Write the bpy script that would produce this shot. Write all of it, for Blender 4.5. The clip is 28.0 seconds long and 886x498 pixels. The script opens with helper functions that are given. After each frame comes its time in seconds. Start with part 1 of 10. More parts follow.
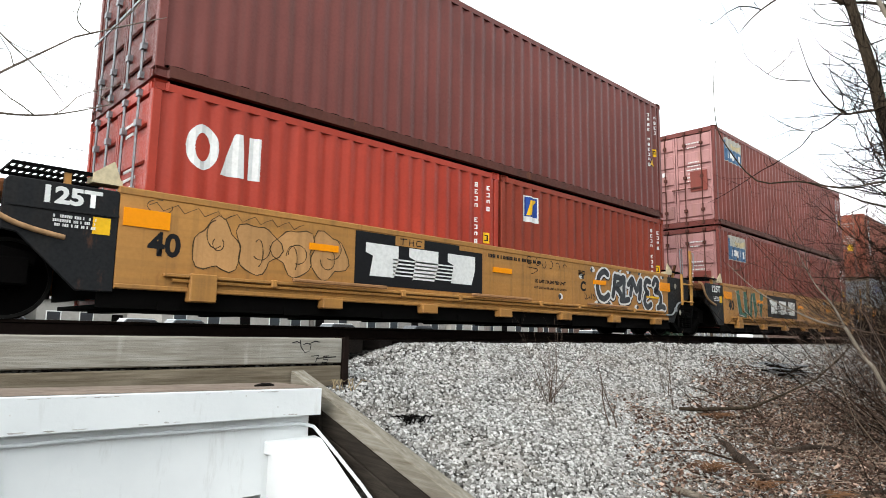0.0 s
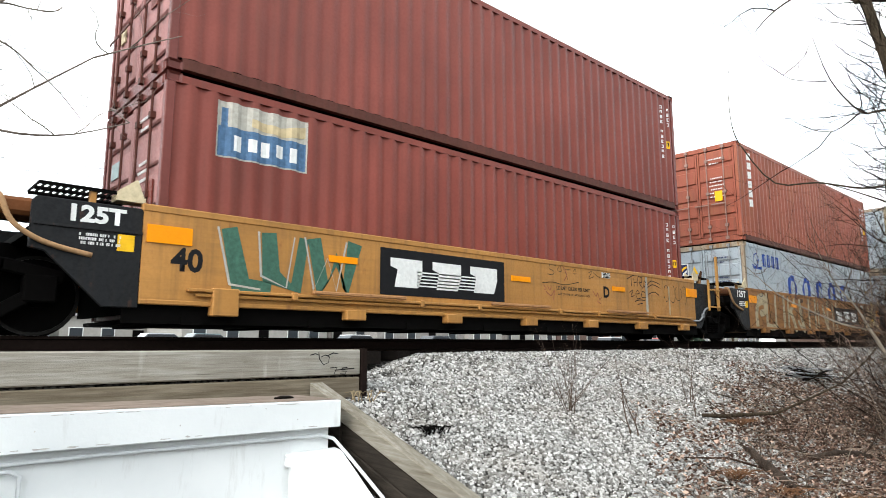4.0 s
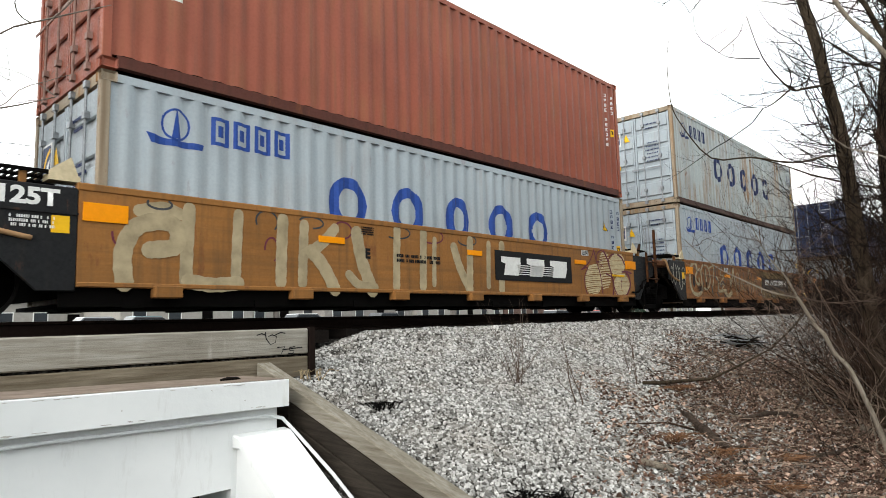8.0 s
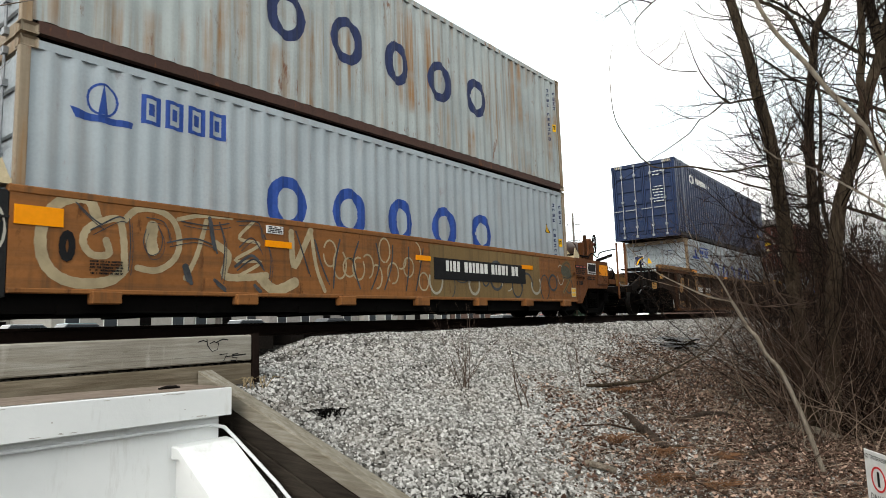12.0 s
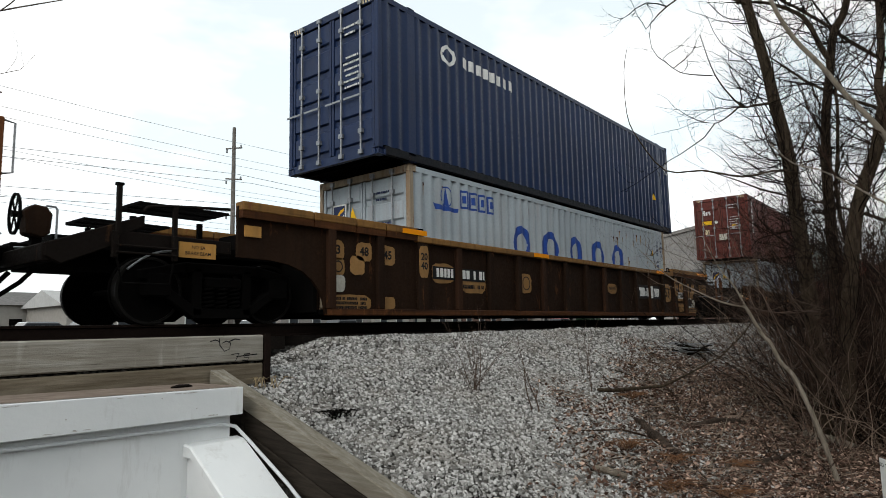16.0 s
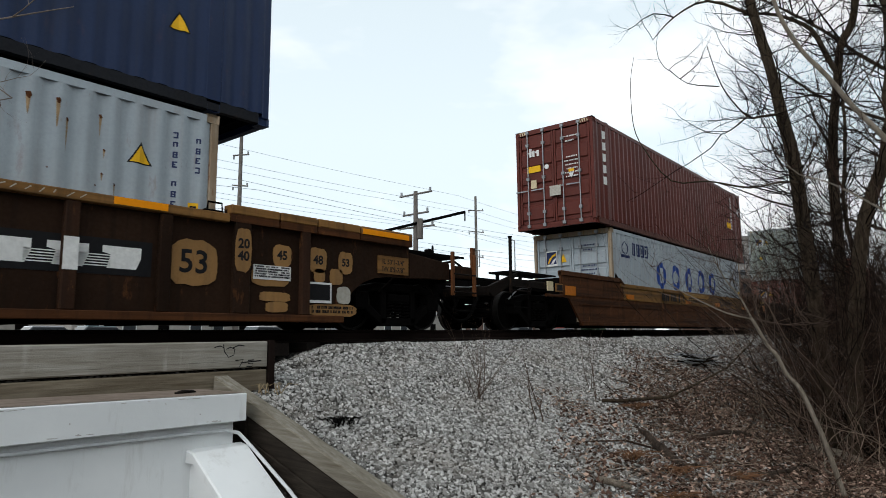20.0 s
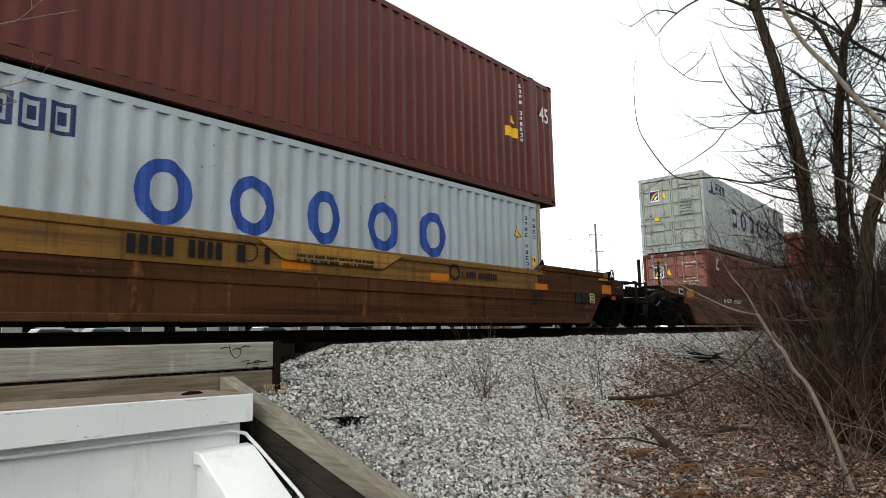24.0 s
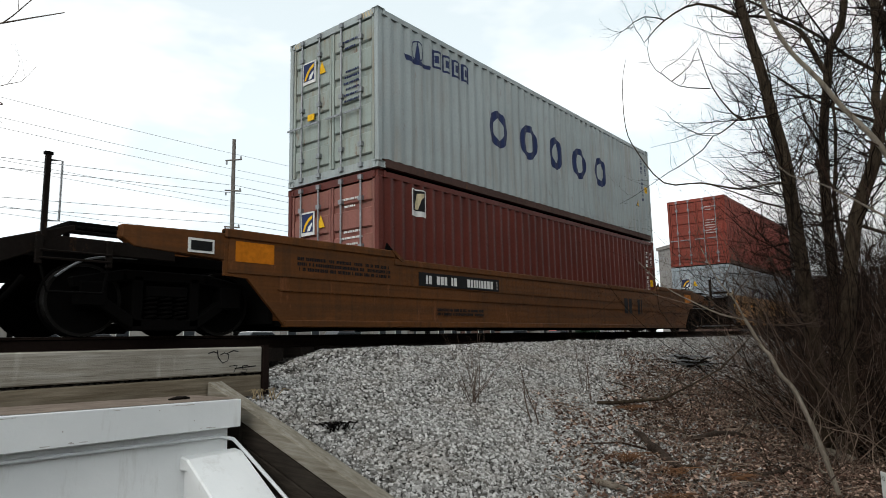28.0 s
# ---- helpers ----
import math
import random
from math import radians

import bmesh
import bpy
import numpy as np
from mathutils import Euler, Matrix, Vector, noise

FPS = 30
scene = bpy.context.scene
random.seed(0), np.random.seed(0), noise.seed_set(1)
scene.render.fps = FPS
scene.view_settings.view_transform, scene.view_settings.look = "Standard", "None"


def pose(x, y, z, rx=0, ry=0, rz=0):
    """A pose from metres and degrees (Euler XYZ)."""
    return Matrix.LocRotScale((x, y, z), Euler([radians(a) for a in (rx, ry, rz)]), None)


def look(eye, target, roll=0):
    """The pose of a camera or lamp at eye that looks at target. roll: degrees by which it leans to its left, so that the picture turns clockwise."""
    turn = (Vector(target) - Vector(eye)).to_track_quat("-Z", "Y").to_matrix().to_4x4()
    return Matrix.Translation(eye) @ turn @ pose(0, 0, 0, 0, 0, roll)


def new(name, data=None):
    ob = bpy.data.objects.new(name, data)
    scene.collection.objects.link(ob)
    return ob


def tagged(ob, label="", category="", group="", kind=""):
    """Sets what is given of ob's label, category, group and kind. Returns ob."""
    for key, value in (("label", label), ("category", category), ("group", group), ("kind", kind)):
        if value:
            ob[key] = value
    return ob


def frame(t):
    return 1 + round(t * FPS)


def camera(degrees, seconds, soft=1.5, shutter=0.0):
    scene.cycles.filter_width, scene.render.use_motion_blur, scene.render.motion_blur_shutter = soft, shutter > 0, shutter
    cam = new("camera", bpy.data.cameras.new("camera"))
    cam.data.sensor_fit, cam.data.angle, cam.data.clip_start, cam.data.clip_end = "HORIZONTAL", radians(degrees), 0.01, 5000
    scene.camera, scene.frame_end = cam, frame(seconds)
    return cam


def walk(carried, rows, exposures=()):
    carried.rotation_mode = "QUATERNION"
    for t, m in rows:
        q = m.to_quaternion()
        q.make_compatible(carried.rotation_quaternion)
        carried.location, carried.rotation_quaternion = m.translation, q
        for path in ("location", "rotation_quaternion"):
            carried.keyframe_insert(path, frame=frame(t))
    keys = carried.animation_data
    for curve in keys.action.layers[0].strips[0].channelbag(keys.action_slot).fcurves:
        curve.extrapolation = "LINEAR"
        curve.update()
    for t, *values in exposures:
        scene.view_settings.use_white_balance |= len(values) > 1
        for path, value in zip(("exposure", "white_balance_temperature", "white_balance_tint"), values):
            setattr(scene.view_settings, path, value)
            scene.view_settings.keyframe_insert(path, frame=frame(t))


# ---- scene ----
# World: x runs along the track (the train rolls towards -x), y away from the camera, z = 0 on top of the rails.
EYE_Z = -0.10
TRACK_Y = 8.68          # centre line of the track
TRACK = [               # seconds, yaw, pitch, roll of the hand-held camera
    (0, -43.98, 7.69, -0.91),
    (0.5, -39.48, 7.74, -0.17),
    (1, -30.52, 7.59, 0.19),
    (1.5, -26.81, 7.64, 0.64),
    (2, -28.43, 8.03, 1.91),
    (2.5, -30.70, 8.94, 0.88),
    (3, -35.81, 8.90, -0.17),
    (3.5, -41.66, 9.05, 0.01),
    (5.5, -43.14, 7.77, 0.09),
    (6, -44.27, 7.46, 0.44),
    (6.5, -45.18, 7.12, 0.29),
    (7, -46.12, 6.87, 0.23),
    (7.5, -46.43, 6.61, 0.86),
    (8, -46.96, 6.37, 1.47),
    (8.5, -47.66, 6.21, 1.13),
    (9, -48.69, 6.20, 0.86),
    (9.5, -49.90, 6.19, 0.84),
    (10, -50.59, 6.24, 1.19),
    (10.5, -51.34, 6.37, 1.49),
    (11, -51.91, 6.59, 1.38),
    (11.5, -51.99, 6.74, 1.44),
    (12, -51.64, 6.68, 1.84),
    (12.5, -51.64, 6.65, 1.83),
    (14.5, -51.21, 6.82, 1.41),
    (15, -51.00, 6.82, 1.46),
    (15.5, -50.79, 6.85, 1.27),
    (16, -50.66, 6.92, 1.15),
    (16.5, -50.67, 7.07, 0.89),
    (17, -50.66, 7.22, 0.83),
    (17.5, -50.61, 7.27, 1.16),
    (18, -50.47, 7.35, 1.37),
    (18.5, -50.47, 7.43, 1.24),
    (19, -50.48, 7.58, 1.16),
    (19.5, -50.49, 7.68, 1.02),
    (20, -50.28, 7.66, 0.54),
    (20.5, -49.76, 7.64, 1.20),
    (21, -49.62, 7.60, 1.19),
    (21.5, -49.65, 7.56, 1.22),
    (23.5, -49.67, 7.58, 1.06),
    (24, -49.81, 7.58, 1.06),
    (24.5, -49.95, 7.63, 1.07),
    (25, -50.15, 7.72, 0.80),
    (25.5, -50.20, 7.77, 0.90),
    (26, -50.23, 7.78, 1.25),
    (26.5, -50.33, 7.85, 1.13),
    (27, -50.46, 7.90, 1.03),
    (27.5, -50.66, 7.95, 0.81),
    (28, -50.75, 7.97, 1.07),
]
LENS = 69.276
cam = camera(LENS, 28.0, soft=0.6, shutter=0.08)
walk(cam, [(t, pose(0, 0, EYE_Z, 90 + p, r, y)) for t, y, p, r in TRACK],
     exposures=[(0, 0.77, 6550, 10), (1, 1.00, 6450, 10), (2, 1.17, 6400, 10), (2.5, 1.19, 6400, 10), (3, 1.09, 6400, 10), (3.5, 1.03, 6450, 10), (5.5, 0.89, 6600, 10), (7, 0.74, 6750, 10), (8, 0.61, 6750, 10), (9, 0.62, 6750, 10), (10, 0.55, 6850, 10),
                (11, 0.42, 6850, 10), (12.5, 0.32, 6900, 10), (14.5, -0.33, 6650, 10), (16, -0.33, 6650, 10), (17, 0.32, 6900, 10), (18, 0.32, 6900, 10), (19, 0.07, 6750, 10),
                (20, -0.43, 6400, 10), (21, -0.48, 6400, 10), (21.5, -0.43, 6400, 10), (23.5, 0.17, 6850, 10), (24.5, 0.02, 6750, 10), (25.5, -0.43, 6450, 10), (26, -0.60, 6500, 10), (27, -0.63, 6530, 10), (28, -0.38, 6600, 10)])

# metres that the train has rolled
ROLLED = [(0, 0.000), (1, 3.905), (2, 7.712), (3, 11.550), (3.5, 13.516), (5.5, 21.445), (6, 23.419), (7, 27.359), (8, 31.274), (9, 35.197), (10, 39.047), (11, 42.983), (12, 46.954), (12.5, 48.920), (14.5, 56.847), (15, 58.832), (16, 62.823), (17, 66.843), (18, 70.855), (19, 74.856), (20, 78.857), (21, 82.854), (21.5, 84.845), (23.5, 92.867), (24, 94.882), (25, 98.948), (26, 102.979), (27, 107.015), (28, 111.092)]

# ---- light: a bright overcast sky with a weak, very soft sun ----
world = bpy.data.worlds.new("overcast_sky")
scene.world = world
world.use_nodes = True
wn, wl = world.node_tree.nodes, world.node_tree.links
wn.clear()
w_out = wn.new("ShaderNodeOutputWorld")
w_bg = wn.new("ShaderNodeBackground")
w_sky = wn.new("ShaderNodeTexSky")
w_sky.sky_type = "NISHITA"
w_sky.sun_disc = False
w_sky.sun_elevation = radians(35)
w_sky.sun_rotation = radians(257)
w_scale = wn.new("ShaderNodeVectorMath")
w_scale.operation = "SCALE"
w_scale.inputs["Scale"].default_value = 0.10
w_tc = wn.new("ShaderNodeTexCoord")
w_map = wn.new("ShaderNodeMapping")
w_map.inputs["Scale"].default_value = (1.0, 1.0, 2.6)
w_noise = wn.new("ShaderNodeTexNoise")
w_noise.inputs["Scale"].default_value = 2.3
w_noise.inputs["Detail"].default_value = 5
w_noise.inputs["Roughness"].default_value = 0.55
w_ramp = wn.new("ShaderNodeValToRGB")
w_ramp.color_ramp.elements[0].position = 0.43
w_ramp.color_ramp.elements[0].color = (0.83, 0.94, 0.985, 1)
w_ramp.color_ramp.elements[1].position = 0.62
w_ramp.color_ramp.elements[1].color = (1.22, 1.23, 1.23, 1)
w_mix = wn.new("ShaderNodeMix")
w_mix.data_type = "RGBA"
w_mix.inputs["Factor"].default_value = 0.9
wl.new(w_tc.outputs["Generated"], w_map.inputs["Vector"])
wl.new(w_map.outputs["Vector"], w_noise.inputs["Vector"])
wl.new(w_noise.outputs["Fac"], w_ramp.inputs["Fac"])
wl.new(w_sky.outputs["Color"], w_scale.inputs[0])
wl.new(w_scale.outputs["Vector"], w_mix.inputs["A"])
wl.new(w_ramp.outputs["Color"], w_mix.inputs["B"])
# an overcast dome, brighter overhead, with the veiled sun behind the head of the train
SUN_WAY = Vector((-0.80, -0.18, 0.57)).normalized()
w_sep = wn.new("ShaderNodeSeparateXYZ")
w_dome = wn.new("ShaderNodeMapRange")
w_dome.inputs["From Min"].default_value, w_dome.inputs["From Max"].default_value = 0.30, 1.0
w_dome.inputs["To Min"].default_value, w_dome.inputs["To Max"].default_value = 1.5, 1.1
w_dot = wn.new("ShaderNodeVectorMath")
w_dot.operation = "DOT_PRODUCT"
w_dot.inputs[1].default_value = SUN_WAY
w_veil = wn.new("ShaderNodeMapRange")
w_veil.interpolation_type = "SMOOTHSTEP"
w_veil.inputs["From Min"].default_value, w_veil.inputs["From Max"].default_value = 0.84, 0.995
w_veil.inputs["To Min"].default_value, w_veil.inputs["To Max"].default_value = 0.0, 1.2
w_sum = wn.new("ShaderNodeMath")
wl.new(w_tc.outputs["Generated"], w_sep.inputs["Vector"])
wl.new(w_tc.outputs["Generated"], w_dot.inputs[0])
wl.new(w_sep.outputs["Z"], w_dome.inputs["Value"])
wl.new(w_dot.outputs["Value"], w_veil.inputs["Value"])
wl.new(w_dome.outputs["Result"], w_sum.inputs[0])
wl.new(w_veil.outputs["Result"], w_sum.inputs[1])
wl.new(w_mix.outputs["Result"], w_bg.inputs["Color"])
wl.new(w_sum.outputs["Value"], w_bg.inputs["Strength"])
wl.new(w_bg.outputs["Background"], w_out.inputs["Surface"])

sun_data = bpy.data.lights.new("sun", "SUN")
sun_data.energy, sun_data.angle, sun_data.color = 1.1, radians(40), (1.0, 0.97, 0.93)
sun = new("sun", sun_data)
sun.matrix_world = look(SUN_WAY * 30, (0, 0, 0))


# ---- materials ----
def material(name, rough=0.7, metal=0.0):
    m = bpy.data.materials.new(name)
    m.use_nodes = True
    b = m.node_tree.nodes["Principled BSDF"]
    b.inputs["Roughness"].default_value, b.inputs["Metallic"].default_value = rough, metal
    b.inputs["Specular IOR Level"].default_value = 0.5 if rough < 0.4 else 0.12 if rough < 0.72 else 0.06
    return m, m.node_tree.nodes, m.node_tree.links, b


def coords(n, l, scale=(1, 1, 1), world_space=False):
    tc = n.new("ShaderNodeTexCoord")
    mp = n.new("ShaderNodeMapping")
    mp.inputs["Scale"].default_value = scale
    if world_space:
        geo = n.new("ShaderNodeNewGeometry")
        l.new(geo.outputs["Position"], mp.inputs["Vector"])
    else:
        info = n.new("ShaderNodeObjectInfo")
        add = n.new("ShaderNodeVectorMath")
        mul = n.new("ShaderNodeVectorMath")
        mul.operation = "SCALE"
        mul.inputs["Scale"].default_value = 37.0
        comb = n.new("ShaderNodeCombineXYZ")
        for k in "XYZ":
            l.new(info.outputs["Random"], comb.inputs[k])
        l.new(comb.outputs["Vector"], mul.inputs[0])
        l.new(tc.outputs["Object"], add.inputs[0])
        l.new(mul.outputs["Vector"], add.inputs[1])
        l.new(add.outputs["Vector"], mp.inputs["Vector"])
    return mp.outputs["Vector"]


def noise_fac(n, l, vec, scale, detail=4, lo=0.4, hi=0.6, rough=0.55):
    t = n.new("ShaderNodeTexNoise")
    t.inputs["Scale"].default_value, t.inputs["Detail"].default_value = scale, detail
    t.inputs["Roughness"].default_value = rough
    l.new(vec, t.inputs["Vector"])
    r = n.new("ShaderNodeMapRange")
    r.inputs["From Min"].default_value, r.inputs["From Max"].default_value = lo, hi
    l.new(t.outputs["Fac"], r.inputs["Value"])
    return r.outputs["Result"]


def mixed(n, l, fac, a, b):
    m = n.new("ShaderNodeMix")
    m.data_type = "RGBA"
    for k, v in (("Factor", fac), ("A", a), ("B", b)):
        if isinstance(v, (tuple, list)):
            m.inputs[k].default_value = (*v, 1) if len(v) == 3 else v
        elif isinstance(v, float):
            m.inputs[k].default_value = v
        else:
            l.new(v, m.inputs[k])
    return m.outputs["Result"]


def scaled(n, l, value, k):
    m = n.new("ShaderNodeMath")
    m.operation = "MULTIPLY"
    m.inputs[1].default_value = k
    l.new(value, m.inputs[0])
    return m.outputs["Value"]


def bump(n, l, b, height, strength, distance):
    k = n.new("ShaderNodeBump")
    k.inputs["Strength"].default_value, k.inputs["Distance"].default_value = strength, distance
    l.new(height, k.inputs["Height"])
    l.new(k.outputs["Normal"], b.inputs["Normal"])


def shade(c, k):
    return tuple(min(1.0, v * k) for v in c)


def paint(name, color, rough=0.55, wear=0.35, rust=0.15, grime=(0.06, 0.045, 0.035), rust_color=(0.16, 0.06, 0.025), fade=1.25, runs=0.0, gloss=0.0, drawn=0.0):
    """Weathered vehicle paint: faded patches, vertical dirt streaks, rust specks."""
    m, n, l, b = material(name, rough)
    if gloss:
        b.inputs["Specular IOR Level"].default_value = gloss
    v = coords(n, l)
    big = noise_fac(n, l, v, 0.7, 3, 0.3, 0.7)
    col = mixed(n, l, big, shade(color, 0.9), shade(color, fade))
    streak = noise_fac(n, l, coords(n, l, (7, 7, 0.35)), 1.3, 5, 0.5, 0.72)
    col = mixed(n, l, scaled(n, l, streak, wear), col, grime)
    if drawn:
        drag = noise_fac(n, l, coords(n, l, (0.16, 6, 6)), 1.7, 5, 0.46, 0.66, 0.6)
        col = mixed(n, l, scaled(n, l, drag, drawn), col, grime)
        scuff = noise_fac(n, l, coords(n, l, (0.5, 3, 2.5)), 2.2, 6, 0.60, 0.68, 0.65)
        col = mixed(n, l, scaled(n, l, scuff, 0.5 * drawn), col, shade(color, 2.0))
    fine = noise_fac(n, l, v, 28, 6, 0.35, 0.7)
    col = mixed(n, l, scaled(n, l, fine, 0.16), col, shade(color, 0.45))
    if runs:
        run = noise_fac(n, l, coords(n, l, (4.5, 4.5, 0.16)), 1.6, 6, 0.47, 0.66, 0.6)
        patch = noise_fac(n, l, coords(n, l, (0.5, 0.5, 0.8)), 1.3, 3, 0.40, 0.62)
        mul = n.new("ShaderNodeMath")
        mul.operation = "MULTIPLY"
        l.new(run, mul.inputs[0])
        l.new(patch, mul.inputs[1])
        col = mixed(n, l, scaled(n, l, mul.outputs["Value"], runs), col, (0.25, 0.135, 0.055))
    if rust:
        spots = noise_fac(n, l, coords(n, l, (3.0, 3.0, 0.9)), 1.7, 8, 0.60, 0.68, 0.72)
        col = mixed(n, l, scaled(n, l, spots, min(1.0, rust * 3)), col, rust_color)
    l.new(col, b.inputs["Base Color"])
    rr = n.new("ShaderNodeMapRange")
    rr.inputs["To Min"].default_value, rr.inputs["To Max"].default_value = rough - 0.1, min(1, rough + 0.2)
    l.new(fine, rr.inputs["Value"])
    l.new(rr.outputs["Result"], b.inputs["Roughness"])
    bump(n, l, b, noise_fac(n, l, v, 3.5, 4, 0.2, 0.8), 0.25, 0.01)
    return m


def plain(name, color, rough=0.7, metal=0.0, vary=0.25, scale=18):
    m, n, l, b = material(name, rough, metal)
    v = coords(n, l)
    col = mixed(n, l, noise_fac(n, l, v, scale, 5, 0.3, 0.7), shade(color, 1 - vary), shade(color, 1 + vary))
    col = mixed(n, l, scaled(n, l, noise_fac(n, l, v, scale / 8, 3, 0.35, 0.7), 0.5), col, shade(color, 1 - vary))
    l.new(col, b.inputs["Base Color"])
    bump(n, l, b, noise_fac(n, l, v, scale * 2, 4, 0.2, 0.8), 0.2, 0.005)
    return m


def wood(name, color, dark, along="x", rough=0.85, streaks=False):
    m, n, l, b = material(name, rough)
    sc = {"x": (0.8, 14, 14), "y": (14, 0.8, 14), "z": (14, 14, 0.8)}[along]
    grain = noise_fac(n, l, coords(n, l, sc), 2.2, 8, 0.3, 0.7, 0.65)
    col = mixed(n, l, grain, dark, color)
    stain = noise_fac(n, l, coords(n, l), 1.1, 5, 0.4, 0.66)
    col = mixed(n, l, scaled(n, l, stain, 0.55), col, shade(dark, 0.8))
    knots = noise_fac(n, l, coords(n, l, {"x": (2.2, 5, 5), "y": (5, 2.2, 5), "z": (5, 5, 2.2)}[along]), 1.6, 2, 0.70, 0.76)
    col = mixed(n, l, scaled(n, l, knots, 0.6), col, shade(dark, 0.45))
    if streaks:
        vec = coords(n, l, (2.6, 1.0, 0.5))
        vec.node.inputs["Rotation"].default_value = (0, radians(38), 0)
        col = mixed(n, l, scaled(n, l, noise_fac(n, l, vec, 3.0, 3, 0.64, 0.74), 0.35), col, shade(color, 1.35))
        crack = noise_fac(n, l, coords(n, l, (0.35, 10, 22)), 2.0, 4, 0.66, 0.70)
        col = mixed(n, l, scaled(n, l, crack, 0.7), col, shade(dark, 0.3))
    l.new(col, b.inputs["Base Color"])
    bump(n, l, b, grain, 0.5, 0.006)
    return m


M_MAROON = paint("maroon_container_paint", (0.135, 0.036, 0.029), 0.42, 0.22, 0.03, gloss=0.2)
M_MAROON2 = paint("dull_red_container_paint", (0.180, 0.044, 0.032), 0.45, 0.25, 0.05, gloss=0.2)
M_RED = paint("bright_red_container_paint", (0.345, 0.040, 0.022), 0.42, 0.15, 0.02, gloss=0.2)
M_RUSTRED = paint("orange_brown_container_paint", (0.25, 0.070, 0.042), 0.5, 0.3, 0.10, runs=0.3, gloss=0.2)
M_BROWNRED = paint("brown_red_container_paint", (0.090, 0.019, 0.013), 0.45, 0.2, 0.04, gloss=0.2)
M_GREY = paint("pale_grey_container_paint", (0.325, 0.370, 0.400), 0.45, 0.15, 0.10, (0.16, 0.13, 0.09), fade=1.15, runs=0.18, gloss=0.2)
M_GREYGREEN = paint("greenish_grey_container_paint", (0.330, 0.372, 0.372), 0.45, 0.25, 0.12, (0.16, 0.13, 0.09), fade=1.1, runs=0.25, gloss=0.2)
M_GREENDOOR = paint("faded_green_grey_door_paint", (0.270, 0.312, 0.285), 0.5, 0.45, 0.25, (0.16, 0.13, 0.08), runs=0.4, gloss=0.2)
M_PINKBROWN = paint("faded_pinkish_brown_door_paint", (0.215, 0.085, 0.068), 0.5, 0.35, 0.12, (0.10, 0.07, 0.05), runs=0.3, gloss=0.2)
M_PINKDOOR = paint("chalky_pink_door_paint", (0.36, 0.185, 0.175), 0.6, 0.35, 0.12, (0.10, 0.06, 0.05), runs=0.2)
M_GREYDIRTY = paint("stained_grey_container_paint", (0.325, 0.360, 0.360), 0.5, 0.50, 0.30, (0.20, 0.145, 0.085), runs=1.0, gloss=0.2)
# bottom rails: grime and rust, plus the seam's shade put into the darker colours
M_NAVYRAIL = paint("black_bottom_rail", (0.010, 0.011, 0.014), 0.6, 0.3, 0.1, (0.02, 0.016, 0.013))
M_REDRAIL = paint("dirty_red_brown_bottom_rail", (0.085, 0.030, 0.022), 0.6, 0.4, 0.2, (0.03, 0.02, 0.015))
M_DARKRAIL = paint("grimy_shaded_brown_rail", (0.065, 0.035, 0.028), 0.65, 0.4, 0.3, (0.03, 0.02, 0.015))
M_RUSTPOST = paint("rusty_grey_corner_post", (0.27, 0.22, 0.16), 0.6, 0.6, 0.5, (0.12, 0.07, 0.035), runs=1.0)
M_NAVY = paint("navy_container_paint", (0.009, 0.021, 0.062), 0.38, 0.2, 0.03, (0.03, 0.03, 0.035), gloss=0.2)
M_FARRED = paint("far_red_container_paint", (0.22, 0.05, 0.035), 0.55, 0.3, 0.08)
M_YELLOW = paint("yellow_wagon_paint", (0.36, 0.172, 0.046), 0.5, 0.50, 0.14, (0.15, 0.085, 0.035), gloss=0.2, drawn=0.25)
M_YELLOW2 = paint("orange_yellow_wagon_paint", (0.098, 0.036, 0.010), 0.6, 0.6, 0.25, (0.04, 0.022, 0.012), drawn=0.5)
M_BROWN = paint("rusty_brown_wagon_paint", (0.0155, 0.0080, 0.0045), 0.75, 0.5, 0.45, (0.009, 0.0065, 0.005), (0.075, 0.030, 0.012), 1.7)
M_RUSTY = paint("rusted_wagon_side", (0.064, 0.025, 0.010), 0.75, 0.6, 0.35, (0.016, 0.009, 0.006), (0.15, 0.06, 0.02), 1.4, drawn=0.8)
M_DULLOCHRE = paint("dull_ochre_wagon_paint", (0.17, 0.085, 0.020), 0.65, 0.6, 0.3, (0.04, 0.022, 0.012), drawn=0.7)
M_OCHRE = paint("ochre_patch_paint", (0.40, 0.205, 0.055), 0.65, 0.35, 0.15)
M_RUSTYYELLOW = paint("rusted_orange_wagon_paint", (0.120, 0.043, 0.015), 0.7, 0.6, 0.5, (0.04, 0.022, 0.012), (0.10, 0.04, 0.015))
M_DIRTYYELLOW = paint("dirty_brownish_yellow_wagon_paint", (0.245, 0.108, 0.031), 0.6, 0.55, 0.25, (0.085, 0.055, 0.03), drawn=0.3)
M_BLACK = paint("black_wagon_paint", (0.0075, 0.008, 0.009), 0.6, 0.3, 0.1, (0.022, 0.017, 0.013))
M_BLACK.node_tree.nodes["Principled BSDF"].inputs["Specular IOR Level"].default_value = 0.2
# far below real iron: the shade of the undergear is put into the colour
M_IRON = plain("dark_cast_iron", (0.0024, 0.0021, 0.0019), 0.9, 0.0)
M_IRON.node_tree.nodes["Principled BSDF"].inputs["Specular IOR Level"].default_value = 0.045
M_TREAD = plain("worn_wheel_steel", (0.012, 0.011, 0.010), 0.5, 0.4)
M_STEEL = plain("galvanised_steel", (0.26, 0.27, 0.28), 0.45, 0.7)
M_RAIL = plain("rusty_rail_steel", (0.012, 0.0075, 0.006), 0.85, 0.0)
